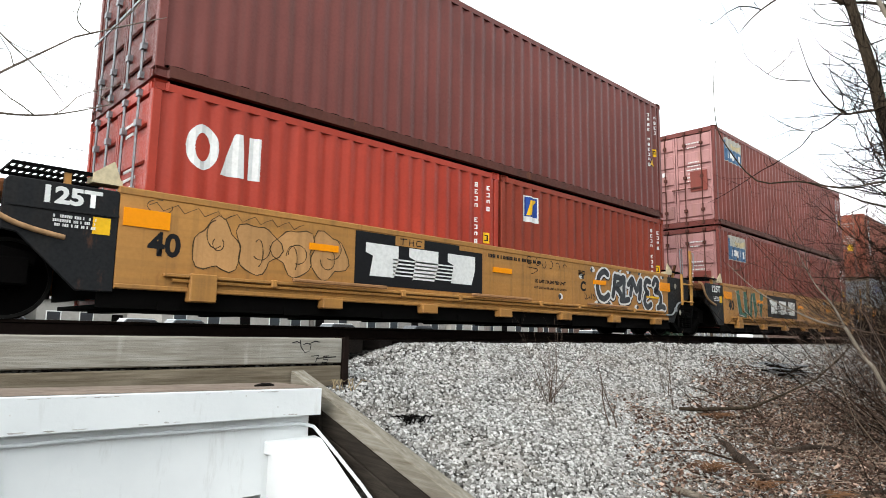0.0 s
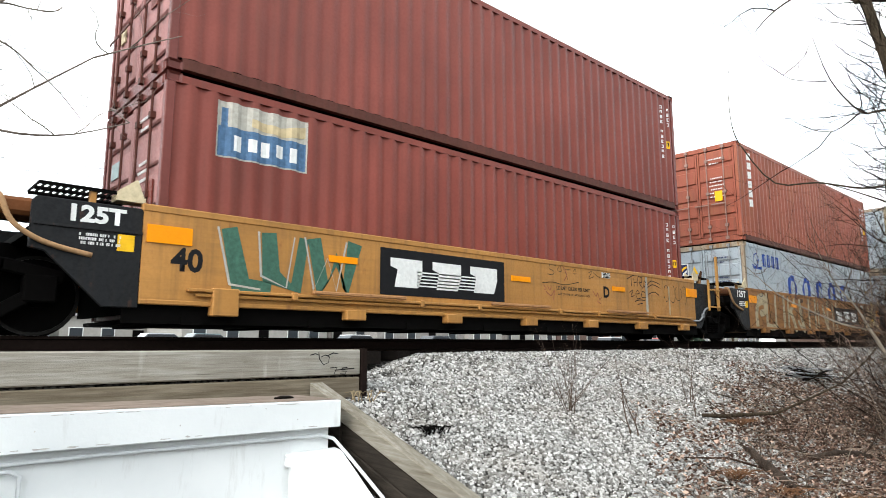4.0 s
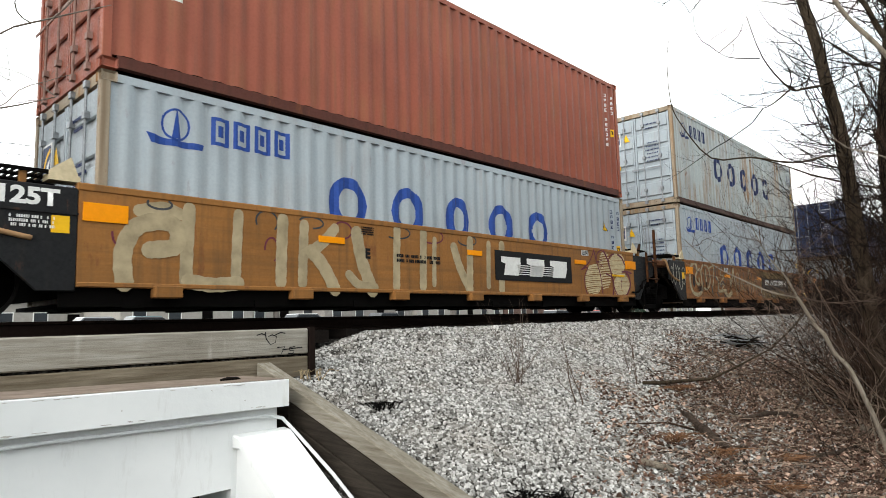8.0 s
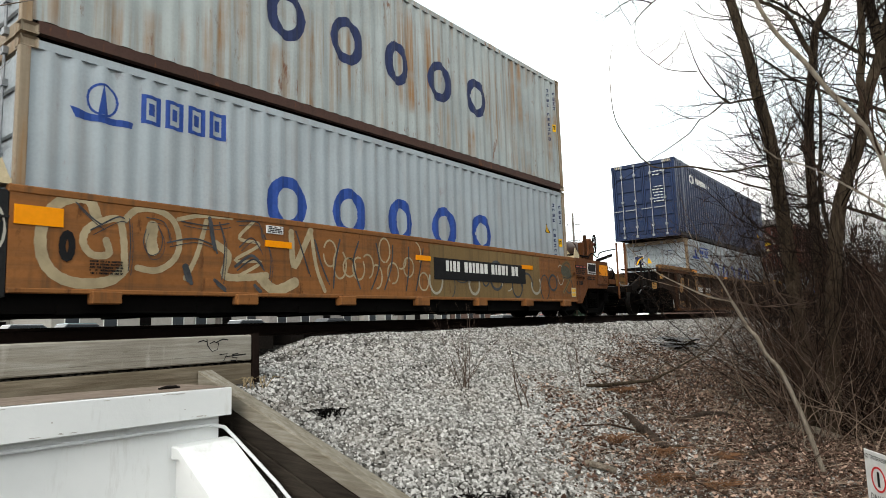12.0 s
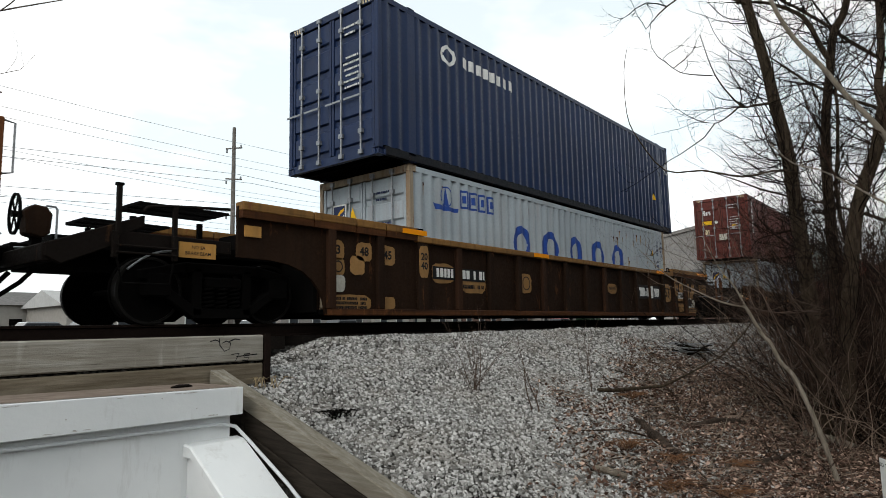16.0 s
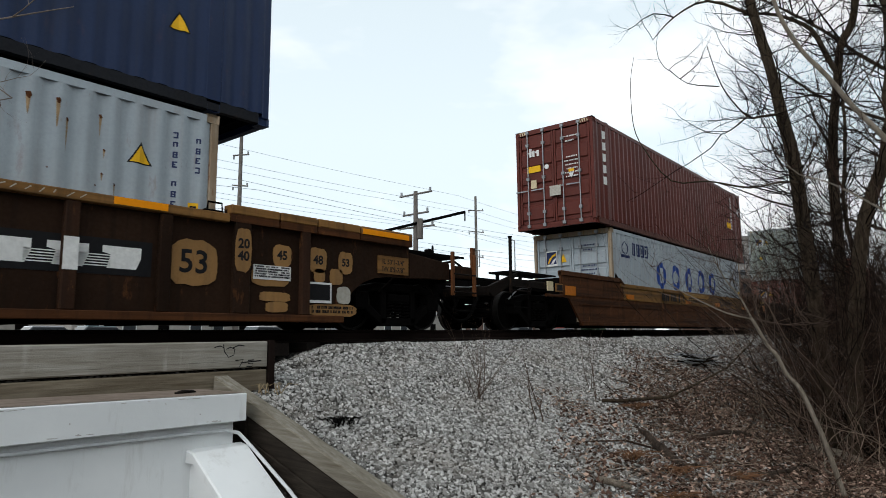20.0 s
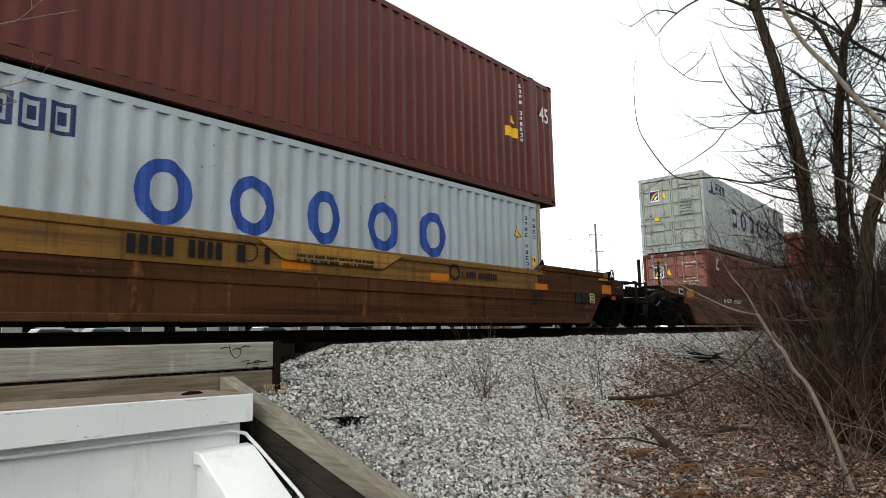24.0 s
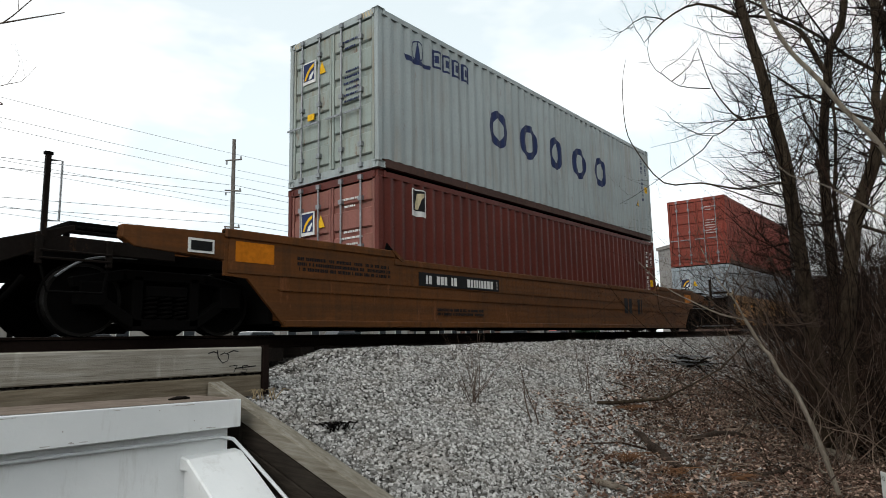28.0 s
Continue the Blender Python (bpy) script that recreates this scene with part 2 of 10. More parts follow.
M_RAILTOP = plain("worn_rail_head", (0.30, 0.29, 0.28), 0.3, 1.0)
M_TIE = wood("creosoted_tie", (0.014, 0.011, 0.009), (0.005, 0.004, 0.0035), "y")
M_PLANK = wood("weathered_grey_plank", (0.36, 0.345, 0.305), (0.20, 0.178, 0.142), "x", streaks=True)
M_PLANK2 = wood("brown_weathered_plank", (0.235, 0.20, 0.15), (0.10, 0.078, 0.052), "x")
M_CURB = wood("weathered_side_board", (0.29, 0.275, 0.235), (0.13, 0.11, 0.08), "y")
# lower boards: the shade on their side face is put into the colour
M_CURBDARK = wood("shaded_side_board", (0.045, 0.037, 0.029), (0.014, 0.011, 0.009), "y")
M_ORANGE = plain("orange_reflector", (0.80, 0.27, 0.004), 0.4, 0.0, 0.06)
M_WHITEMARK = plain("white_marking", (0.66, 0.66, 0.64), 0.6, 0, 0.12)
M_BLUEMARK = plain("blue_marking", (0.022, 0.060, 0.25), 0.5, 0, 0.15)
M_NAVYMARK = plain("dark_blue_marking", (0.020, 0.030, 0.085), 0.5, 0, 0.15)
M_BLACKMARK = plain("black_marking", (0.009, 0.009, 0.010), 0.6, 0, 0.2)
M_YELLOWMARK = plain("yellow_sticker", (0.74, 0.42, 0.015), 0.5, 0, 0.1)
M_SILVER = plain("grey_spray_paint", (0.40, 0.38, 0.33), 0.55, 0.1, 0.2)
M_MAUVE = plain("plum_spray_paint", (0.13, 0.03, 0.045), 0.6, 0, 0.2)
M_GREEN = plain("green_spray_paint", (0.05, 0.12, 0.085), 0.6, 0, 0.25)
M_BANNER = plain("faded_blue_banner", (0.075, 0.145, 0.25), 0.6, 0, 0.3)
M_SPRAYGREY = plain("chalky_grey_spray", (0.33, 0.31, 0.25), 0.6, 0, 0.25, 5)
M_PATCH = paint("dull_ochre_patch_paint", (0.24, 0.130, 0.048), 0.7, 0.35, 0.15)
M_CHALK = plain("pale_chalky_spray", (0.50, 0.40, 0.24), 0.6, 0, 0.25, 7)
M_SPRAYDULL = plain("thin_greyish_spray", (0.34, 0.275, 0.17), 0.6, 0, 0.3, 5)
M_HOSE = plain("tan_rubber_hose", (0.34, 0.20, 0.10), 0.7, 0, 0.25)
M_SPRAYBLACK = plain("faded_black_spray", (0.050, 0.053, 0.058), 0.6, 0, 0.5, 6)
M_CHORD = paint("dull_tan_brown_chord", (0.20, 0.100, 0.030), 0.65, 0.6, 0.35, (0.04, 0.022, 0.012), drawn=0.6)
M_CREAM = plain("cream_corner_guide", (0.55, 0.46, 0.30), 0.6, 0, 0.2)


def white_concrete(name, chip):
    m, n, l, b = material(name, 0.5)
    v = coords(n, l)
    col = mixed(n, l, noise_fac(n, l, v, 1.3, 4, 0.3, 0.7), (0.68, 0.70, 0.70), (0.77, 0.785, 0.78))
    dirt = noise_fac(n, l, coords(n, l, (5, 5, 0.9)), 1.4, 7, 0.56, 0.75, 0.7)
    col = mixed(n, l, scaled(n, l, dirt, 0.35), col, (0.36, 0.34, 0.30))
    spots = noise_fac(n, l, v, 9, 3, chip, chip + 0.03)
    col = mixed(n, l, spots, col, (0.30, 0.26, 0.21))
    l.new(col, b.inputs["Base Color"])
    bump(n, l, b, noise_fac(n, l, v, 14, 6, 0.2, 0.8), 0.3, 0.006)
    return m


M_WHITE = white_concrete("white_painted_concrete", 0.77)
M_CAPTOP = plain("bare_concrete_top", (0.20, 0.160, 0.130), 0.9, 0, 0.3, 9)
M_BOARD = paint("worn_tan_running_board", (0.33, 0.165, 0.070), 0.6, 0.4, 0.2, (0.10, 0.055, 0.03), drawn=0.5)
M_PIPE = plain("white_painted_conduit", (0.66, 0.68, 0.69), 0.5, 0, 0.1)


def gravel_ground():
    m, n, l, b = material("gravel_bed", 0.9)
    v = coords(n, l, (1, 1, 1), True)
    vor = n.new("ShaderNodeTexVoronoi")
    vor.inputs["Scale"].default_value = 21
    l.new(v, vor.inputs["Vector"])
    bw = n.new("ShaderNodeRGBToBW")
    l.new(vor.outputs["Color"], bw.inputs["Color"])
    # bed kept dark: the shadow in gaps between stones is put into the colour
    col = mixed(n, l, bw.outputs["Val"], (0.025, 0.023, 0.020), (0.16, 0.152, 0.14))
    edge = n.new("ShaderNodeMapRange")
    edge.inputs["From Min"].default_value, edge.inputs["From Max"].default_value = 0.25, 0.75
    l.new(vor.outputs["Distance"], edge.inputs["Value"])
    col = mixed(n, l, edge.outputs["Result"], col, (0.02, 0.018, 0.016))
    # litter ground darkened too, in place of the shade under the leaves
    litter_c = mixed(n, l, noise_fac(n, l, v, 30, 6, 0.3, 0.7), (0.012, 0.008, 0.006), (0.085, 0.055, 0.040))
    sep = n.new("ShaderNodeSeparateXYZ")
    l.new(v, sep.inputs["Vector"])
    wob = n.new("ShaderNodeTexNoise")
    wob.inputs["Scale"].default_value = 0.8
    wob.inputs["Detail"].default_value = 8
    l.new(v, wob.inputs["Vector"])
    # leaf litter lies nearer than a curved edge that runs up the bank beside the scrub
    k0 = n.new("ShaderNodeMath"); k0.operation = "POWER"
    k0.inputs[0].default_value = math.exp(-0.15)
    l.new(sep.outputs["X"], k0.inputs[1])
    k1 = n.new("ShaderNodeMath"); k1.operation = "MULTIPLY_ADD"
    k1.inputs[1].default_value = -9.4
    l.new(k0.outputs["Value"], k1.inputs[0])
    k1.inputs[2].default_value = 5.7
    k2 = n.new("ShaderNodeMath"); k2.operation = "SUBTRACT"
    l.new(k1.outputs["Value"], k2.inputs[0]); l.new(sep.outputs["Y"], k2.inputs[1])
    k3 = n.new("ShaderNodeMath"); k3.operation = "MULTIPLY_ADD"
    k3.inputs[1].default_value = 2.2
    l.new(wob.outputs["Fac"], k3.inputs[0]); l.new(k2.outputs["Value"], k3.inputs[2])
    lf = n.new("ShaderNodeMapRange")
    lf.inputs["From Min"].default_value, lf.inputs["From Max"].default_value = -0.1, 1.3
    l.new(k3.outputs["Value"], lf.inputs["Value"])
    lm = n.new("ShaderNodeMath"); lm.operation = "MULTIPLY"
    l.new(lf.outputs["Result"], lm.inputs[0])
    l.new(noise_fac(n, l, v, 16, 6, 0.38, 0.52), lm.inputs[1])
    col = mixed(n, l, lm.outputs["Value"], col, litter_c)
    l.new(col, b.inputs["Base Color"])
    inv = n.new("ShaderNodeMath"); inv.operation = "SUBTRACT"; inv.inputs[0].default_value = 1.0
    l.new(vor.outputs["Distance"], inv.inputs[1])
    bump(n, l, b, inv.outputs["Value"], 0.9, 0.03)
    return m


M_GRAVEL = gravel_ground()


def stone_mat():
    m, n, l, b = material("ballast_stone", 0.85)
    geo = n.new("ShaderNodeNewGeometry")
    v = coords(n, l, (1, 1, 1), True)
    ramp = n.new("ShaderNodeValToRGB")
    e = ramp.color_ramp.elements
    e[0].color, e[1].color = (0.060, 0.057, 0.053, 1), (0.64, 0.635, 0.615, 1)
    mid = e.new(0.45)
    mid.color = (0.27, 0.267, 0.253, 1)
    l.new(geo.outputs["Random Per Island"], ramp.inputs["Fac"])
    col = mixed(n, l, scaled(n, l, noise_fac(n, l, v, 60, 4, 0.35, 0.65), 0.45), ramp.outputs["Color"], (0.20, 0.19, 0.175))
    col = mixed(n, l, scaled(n, l, noise_fac(n, l, v, 1.1, 6, 0.48, 0.68), 0.30), col, (0.20, 0.165, 0.13))
    l.new(col, b.inputs["Base Color"])
    bump(n, l, b, noise_fac(n, l, v, 90, 4, 0.2, 0.8), 0.4, 0.004)
    return m


M_STONE = stone_mat()


def bark(name, a, c):
    m, n, l, b = material(name, 0.9)
    f = noise_fac(n, l, coords(n, l, (9, 9, 1.6)), 2.6, 8, 0.3, 0.7, 0.7)
    col = mixed(n, l, f, a, c)
    col = mixed(n, l, scaled(n, l, noise_fac(n, l, coords(n, l), 2.5, 4, 0.5, 0.7), 0.5), col, shade(c, 1.3))
    l.new(col, b.inputs["Base Color"])
    bump(n, l, b, f, 0.9, 0.02)
    return m


M_BARK = bark("grey_brown_bark", (0.010, 0.0075, 0.005), (0.082, 0.061, 0.041))
M_BARKPALE = bark("pale_sapling_bark", (0.11, 0.088, 0.066), (0.27, 0.235, 0.19))
M_BARKNEAR = bark("whitish_sapling_bark", (0.36, 0.32, 0.27), (0.66, 0.61, 0.55))
M_TWIGNEAR = plain("pale_brown_twig", (0.19, 0.155, 0.13), 0.8, 0, 0.45)
# near black: the self-shadow inside the thicket is put into this twig colour
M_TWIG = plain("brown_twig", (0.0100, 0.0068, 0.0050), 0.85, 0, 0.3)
M_TWIGRED = plain("reddish_twig", (0.038, 0.023, 0.016), 0.85, 0, 0.3)


# ---- mesh helpers ----
class Geo:
    """Collects vertices and faces for one mesh."""

    def __init__(self):
        self.v, self.f, self.weld = [], [], False

    def add(self, vs, fs):
        k = len(self.v)
        self.v += [tuple(p) for p in vs]
        self.f += [tuple(i + k for i in q) for q in fs]
        return self

    def box(self, x0, x1, y0, y1, z0, z1):
        return self.add([(x0, y0, z0), (x1, y0, z0), (x1, y1, z0), (x0, y1, z0), (x0, y0, z1), (x1, y0, z1), (x1, y1, z1), (x0, y1, z1)],
                        [(3, 2, 1, 0), (4, 5, 6, 7), (0, 1, 5, 4), (1, 2, 6, 5), (2, 3, 7, 6), (3, 0, 4, 7)])

    def prism(self, pts, y0, y1):
        """A polygon in x, z (counter-clockwise seen from -y) between two y."""
        n = len(pts)
        vs = [(x, y0, z) for x, z in pts] + [(x, y1, z) for x, z in pts]
        return self.add(vs, [tuple(range(n)), tuple(range(2 * n - 1, n - 1, -1))] + [(i, i + n, (i + 1) % n + n, (i + 1) % n) for i in range(n)])

    def tube(self, path, radius, seg=8, cap=True):
        """A round bar along a path; radius may be a list."""
        path = [Vector(p) for p in path]
        rs = radius if isinstance(radius, (list, tuple)) else [radius] * len(path)
        k0, up = len(self.v), None
        for i, p in enumerate(path):
            d = (path[min(i + 1, len(path) - 1)] - path[max(i - 1, 0)])
            d = d.normalized() if d.length > 1e-9 else Vector((0, 0, 1))
            if up is None:
                up = d.orthogonal().normalized()
            a = (up - d * up.dot(d))
            a = a.normalized() if a.length > 1e-6 else d.orthogonal().normalized()
            up, c = a, d.cross(a)
            for j in range(seg):
                t = 2 * math.pi * j / seg
                self.v.append(tuple(p + (a * math.cos(t) + c * math.sin(t)) * rs[i]))
        for i in range(len(path) - 1):
            for j in range(seg):
                q, w = k0 + i * seg + j, k0 + i * seg + (j + 1) % seg
                self.f.append((q, w, w + seg, q + seg))
        if cap:
            self.f.append(tuple(k0 + j for j in range(seg - 1, -1, -1)))
            self.f.append(tuple(k0 + (len(path) - 1) * seg + j for j in range(seg)))
        return self

    def disc_y(self, x, z, y0, y1, r, seg=24, hole=0.0):
        """A disc or ring whose axis is y."""
        if not hole:
            return self.tube([(x, y0, z), (x, y1, z)], r, seg)
        k = len(self.v)
        for rr, y in ((r, y0), (r, y1), (hole, y1), (hole, y0)):
            for j in range(seg):
                t = 2 * math.pi * j / seg
                self.v.append((x + rr * math.cos(t), y, z + rr * math.sin(t)))
        for a in range(4):
            for j in range(seg):
                b = (a + 1) % 4
                self.f.append((k + a * seg + j, k + a * seg + (j + 1) % seg, k + b * seg + (j + 1) % seg, k + b * seg + j))
        return self

    def mesh(self, name):
        me = bpy.data.meshes.new(name)
        me.from_pydata(self.v, [], self.f)
        me.update()
        if self.weld:
            bm = bmesh.new()
            bm.from_mesh(me)
            bmesh.ops.remove_doubles(bm, verts=bm.verts, dist=0.0015)
            bm.to_mesh(me)
            bm.free()
        return me


def part(name, g, mat, parent, label="", bevel=0.0, smooth=False):
    me = g.mesh(name) if isinstance(g, Geo) else g
    if not me.materials:
        me.materials.append(mat)
    if smooth:
        me.shade_smooth()
    ob = new(name, me)
    ob.parent = parent
    if bevel:
        b = ob.modifiers.new("bevel", "BEVEL")
        b.width, b.segments, b.limit_method, b.angle_limit = bevel, 1, "ANGLE", radians(50)
    if label:
        tagged(ob, label)
    return ob


def thing(name, label, category, m=None, group="", kind=""):
    ob = new(name)
    ob.empty_display_size = 0.2
    if m is not None:
        ob.matrix_basis = m
    return tagged(ob, label, category, group, kind)


def solid(name, g, mat, label, category="", kind="", bevel=0.0, smooth=False, m=None, group=""):
    ob = part(name, g, mat, None, "", bevel, smooth)
    if m is not None:
        ob.matrix_basis = m
    return tagged(ob, label, category, group, kind)


def text_mesh(words, size, bold=0.0):
    """Flat letters of the built-in font in the x, z plane, centred on the origin, facing -y."""
    cu = bpy.data.curves.new("letters", "FONT")
    cu.body, cu.size, cu.align_x, cu.align_y = words, size, "CENTER", "CENTER"
    cu.offset = bold
    cu.resolution_u = 3
    ob = new("letters", cu)
    me = bpy.data.meshes.new_from_object(ob.evaluated_get(bpy.context.evaluated_depsgraph_get()))
    bpy.data.objects.remove(ob)
    bpy.data.curves.remove(cu)
    me.transform(Matrix.Rotation(radians(90), 4, "X"))
    return me


def lettering(words, size, x, y, z, mat, parent, bold=0.0, turn=0.0, squash=1.0):
    me = text_mesh(words, size, bold)
    me.transform(Matrix.Translation((x, y, z)) @ Matrix.Rotation(radians(turn), 4, "Y") @ Matrix.Diagonal((squash, 1, 1, 1)))
    return part("lettering", me, mat, parent)


def ribbon(g, pts, width, y):
    """A painted stroke, flat in x, z at depth y."""
    n = len(pts)
    k = len(g.v)
    for i, (x, z) in enumerate(pts):
        a, b = pts[max(i - 1, 0)], pts[min(i + 1, n - 1)]
        dx, dz = b[0] - a[0], b[1] - a[1]
        q = math.hypot(dx, dz) or 1
        w = width * (0.75 + 0.25 * math.sin(1.7 * i)) / 2
        g.v += [(x - dz / q * w, y, z + dx / q * w), (x + dz / q * w, y, z - dx / q * w)]
    for i in range(n - 1):
        g.f.append((k + 2 * i + 1, k + 2 * i, k + 2 * i + 2, k + 2 * i + 3))
    return g


def arc(cx, cz, rx, rz, a0, a1, n=14):
    return [(cx + rx * math.cos(radians(a0 + (a1 - a0) * i / n)), cz + rz * math.sin(radians(a0 + (a1 - a0) * i / n))) for i in range(n + 1)]


# ---- the train ----
MOVING = []             # things that roll with the train: (thing, x at the start)
WHEELS = []             # wheels, turned as the train rolls
HALF_W = 1.219          # half the width of a container
SIDE = 1.34             # half the width of a wagon


def rolling(ob, x, z=0.0):
    MOVING.append((ob, x, z))
    ob.matrix_basis = pose(x, TRACK_Y, z)
    return ob


PITCH = 0.278


def rib_depth(x, posts=()):
    """How far the corrugated side lies behind the flush line at x."""
    for a, b in posts:
        if a <= x <= b:
            return 0.0
    u = (x % PITCH) / PITCH
    if u < 0.27:
        return 0.004
    if u < 0.50:
        return 0.004 + 0.036 * (u - 0.27) / 0.23
    if u < 0.77:
        return 0.040
    return 0.040 - 0.036 * (u - 0.77) / 0.23


def rib_breaks(xa, xb):
    xs = {xa, xb}
    k = math.floor(xa / PITCH) - 1
    while k * PITCH < xb:
        for u in (0, 0.27, 0.50, 0.77):
            x = (k + u) * PITCH
            if xa < x < xb:
                xs.add(x)
        k += 1
    return sorted(xs)


def ribbed_wall(xa, xb, z0, z1, sign):
    g = Geo()
    xs = rib_breaks(xa, xb)
    for x in xs:
        d = rib_depth(x)
        y = -HALF_W + d if sign < 0 else HALF_W - d
        g.v += [(x, y, z0), (x, y, z1)]
    for i in range(len(xs) - 1):
        q = (2 * i, 2 * i + 2, 2 * i + 3, 2 * i + 1)
        g.f.append(q if sign < 0 else q[::-1])
    return g


def crossings(polys, x):
    zs = []
    for p in polys:
        for i in range(len(p)):
            (xa, za), (xb, zb) = p[i], p[(i + 1) % len(p)]
            if (xa <= x) != (xb <= x):
                zs.append(za + (zb - za) * (x - xa) / (xb - xa))
    return sorted(zs)


def decal(polys, step=0.03):
    """Paint in the shape of polygons (even-odd) that follows the corrugation."""
    g = Geo()
    g.weld = True
    xa, xb = min(p[0] for q in polys for p in q), max(p[0] for q in polys for p in q)
    xs = set(rib_breaks(xa, xb))
    k = int((xb - xa) / step) + 1
    xs |= {xa + (xb - xa) * i / k for i in range(k + 1)}
    xs = sorted(xs)
    for a, b in zip(xs, xs[1:]):
        if b - a < 1e-4:
            continue
        ca, cb = crossings(polys, a + 1e-6), crossings(polys, b - 1e-6)
        if len(ca) != len(cb):
            ca = cb = crossings(polys, (a + b) / 2)
        ya, yb = -HALF_W + rib_depth(a) - 0.004, -HALF_W + rib_depth(b) - 0.004
        for i in range(0, len(ca) - 1, 2):
            g.add([(a, ya, ca[i]), (b, yb, cb[i]), (b, yb, cb[i + 1]), (a, ya, ca[i + 1])], [(0, 1, 2, 3)])
    return g


def rect(x0, x1, z0, z1):
    return [(x0, z0), (x1, z0), (x1, z1), (x0, z1)]


def ring(cx, cz, rx, rz, t, n=36):
    return [arc(cx, cz, rx, rz, 0, 360 - 360 / n, n - 1), arc(cx, cz, rx - t, rz - t * 1.02, 0, 360 - 360 / n, n - 1)]


CASTING = {}


def corner_casting(parent, x, y, z, mat):
    """A cast corner with its lifting holes."""
    key = mat.name
    if key not in CASTING:
        bm = bmesh.new()
        bmesh.ops.create_cube(bm, size=1, matrix=Matrix.Diagonal((0.178, 0.162, 0.118, 1)))
        for f in [f for f in bm.faces if abs(f.normal.z) < 0.5]:
            bmesh.ops.inset_individual(bm, faces=[f], thickness=0.030)
            bmesh.ops.translate(bm, verts=f.verts, vec=-f.normal * 0.03)
        me = bpy.data.meshes.new("corner_casting")
        bm.to_mesh(me)
        bm.free()
        CASTING[key] = me
    ob = part("corner_casting", CASTING[key], mat, parent)
    ob.matrix_basis = pose(x, y, z)
    return ob


def door_leaf(parent, y0, y1, z0, z1, x, mat, bar_mat):
    """One leaf of a container's end doors with two locking bars."""
    leaf = part("door", Geo().box(x + 0.044, x + 0.065, y0, y1, z0, z1), mat, parent)
    for ya, yb in ((y0, y0 + 0.05), (y1 - 0.05, y1)):
        part("stile", Geo().box(x, x + 0.045, ya, yb, z0, z1), mat, leaf)
    n = 5
    h = (z1 - z0) / n
    for i in range(n):
        part("door_panel", Geo().box(x + 0.003, x + 0.045, y0 + 0.055, y1 - 0.055, z0 + i * h + h * 0.22, z0 + (i + 1) * h - 0.012), mat, leaf, bevel=0.020)
    for y in (y0 + (y1 - y0) * 0.28, y0 + (y1 - y0) * 0.74):
        b = Geo().tube([(x - 0.035, y, z0 - 0.08), (x - 0.035, y, z1 + 0.08)], 0.017, 8)
        for z in (z0 - 0.07, z0 + 0.3, (z0 + z1) / 2, z1 - 0.3, z1 + 0.07):
            b.box(x - 0.06, x + 0.01, y - 0.045, y + 0.045, z - 0.04, z + 0.04)
        part("locking_bar", b, bar_mat, leaf)
        part("handle", Geo().box(x - 0.07, x - 0.055, y - 0.02, y + 0.40, z0 + 0.93, z0 + 0.965), bar_mat, leaf)
    return leaf


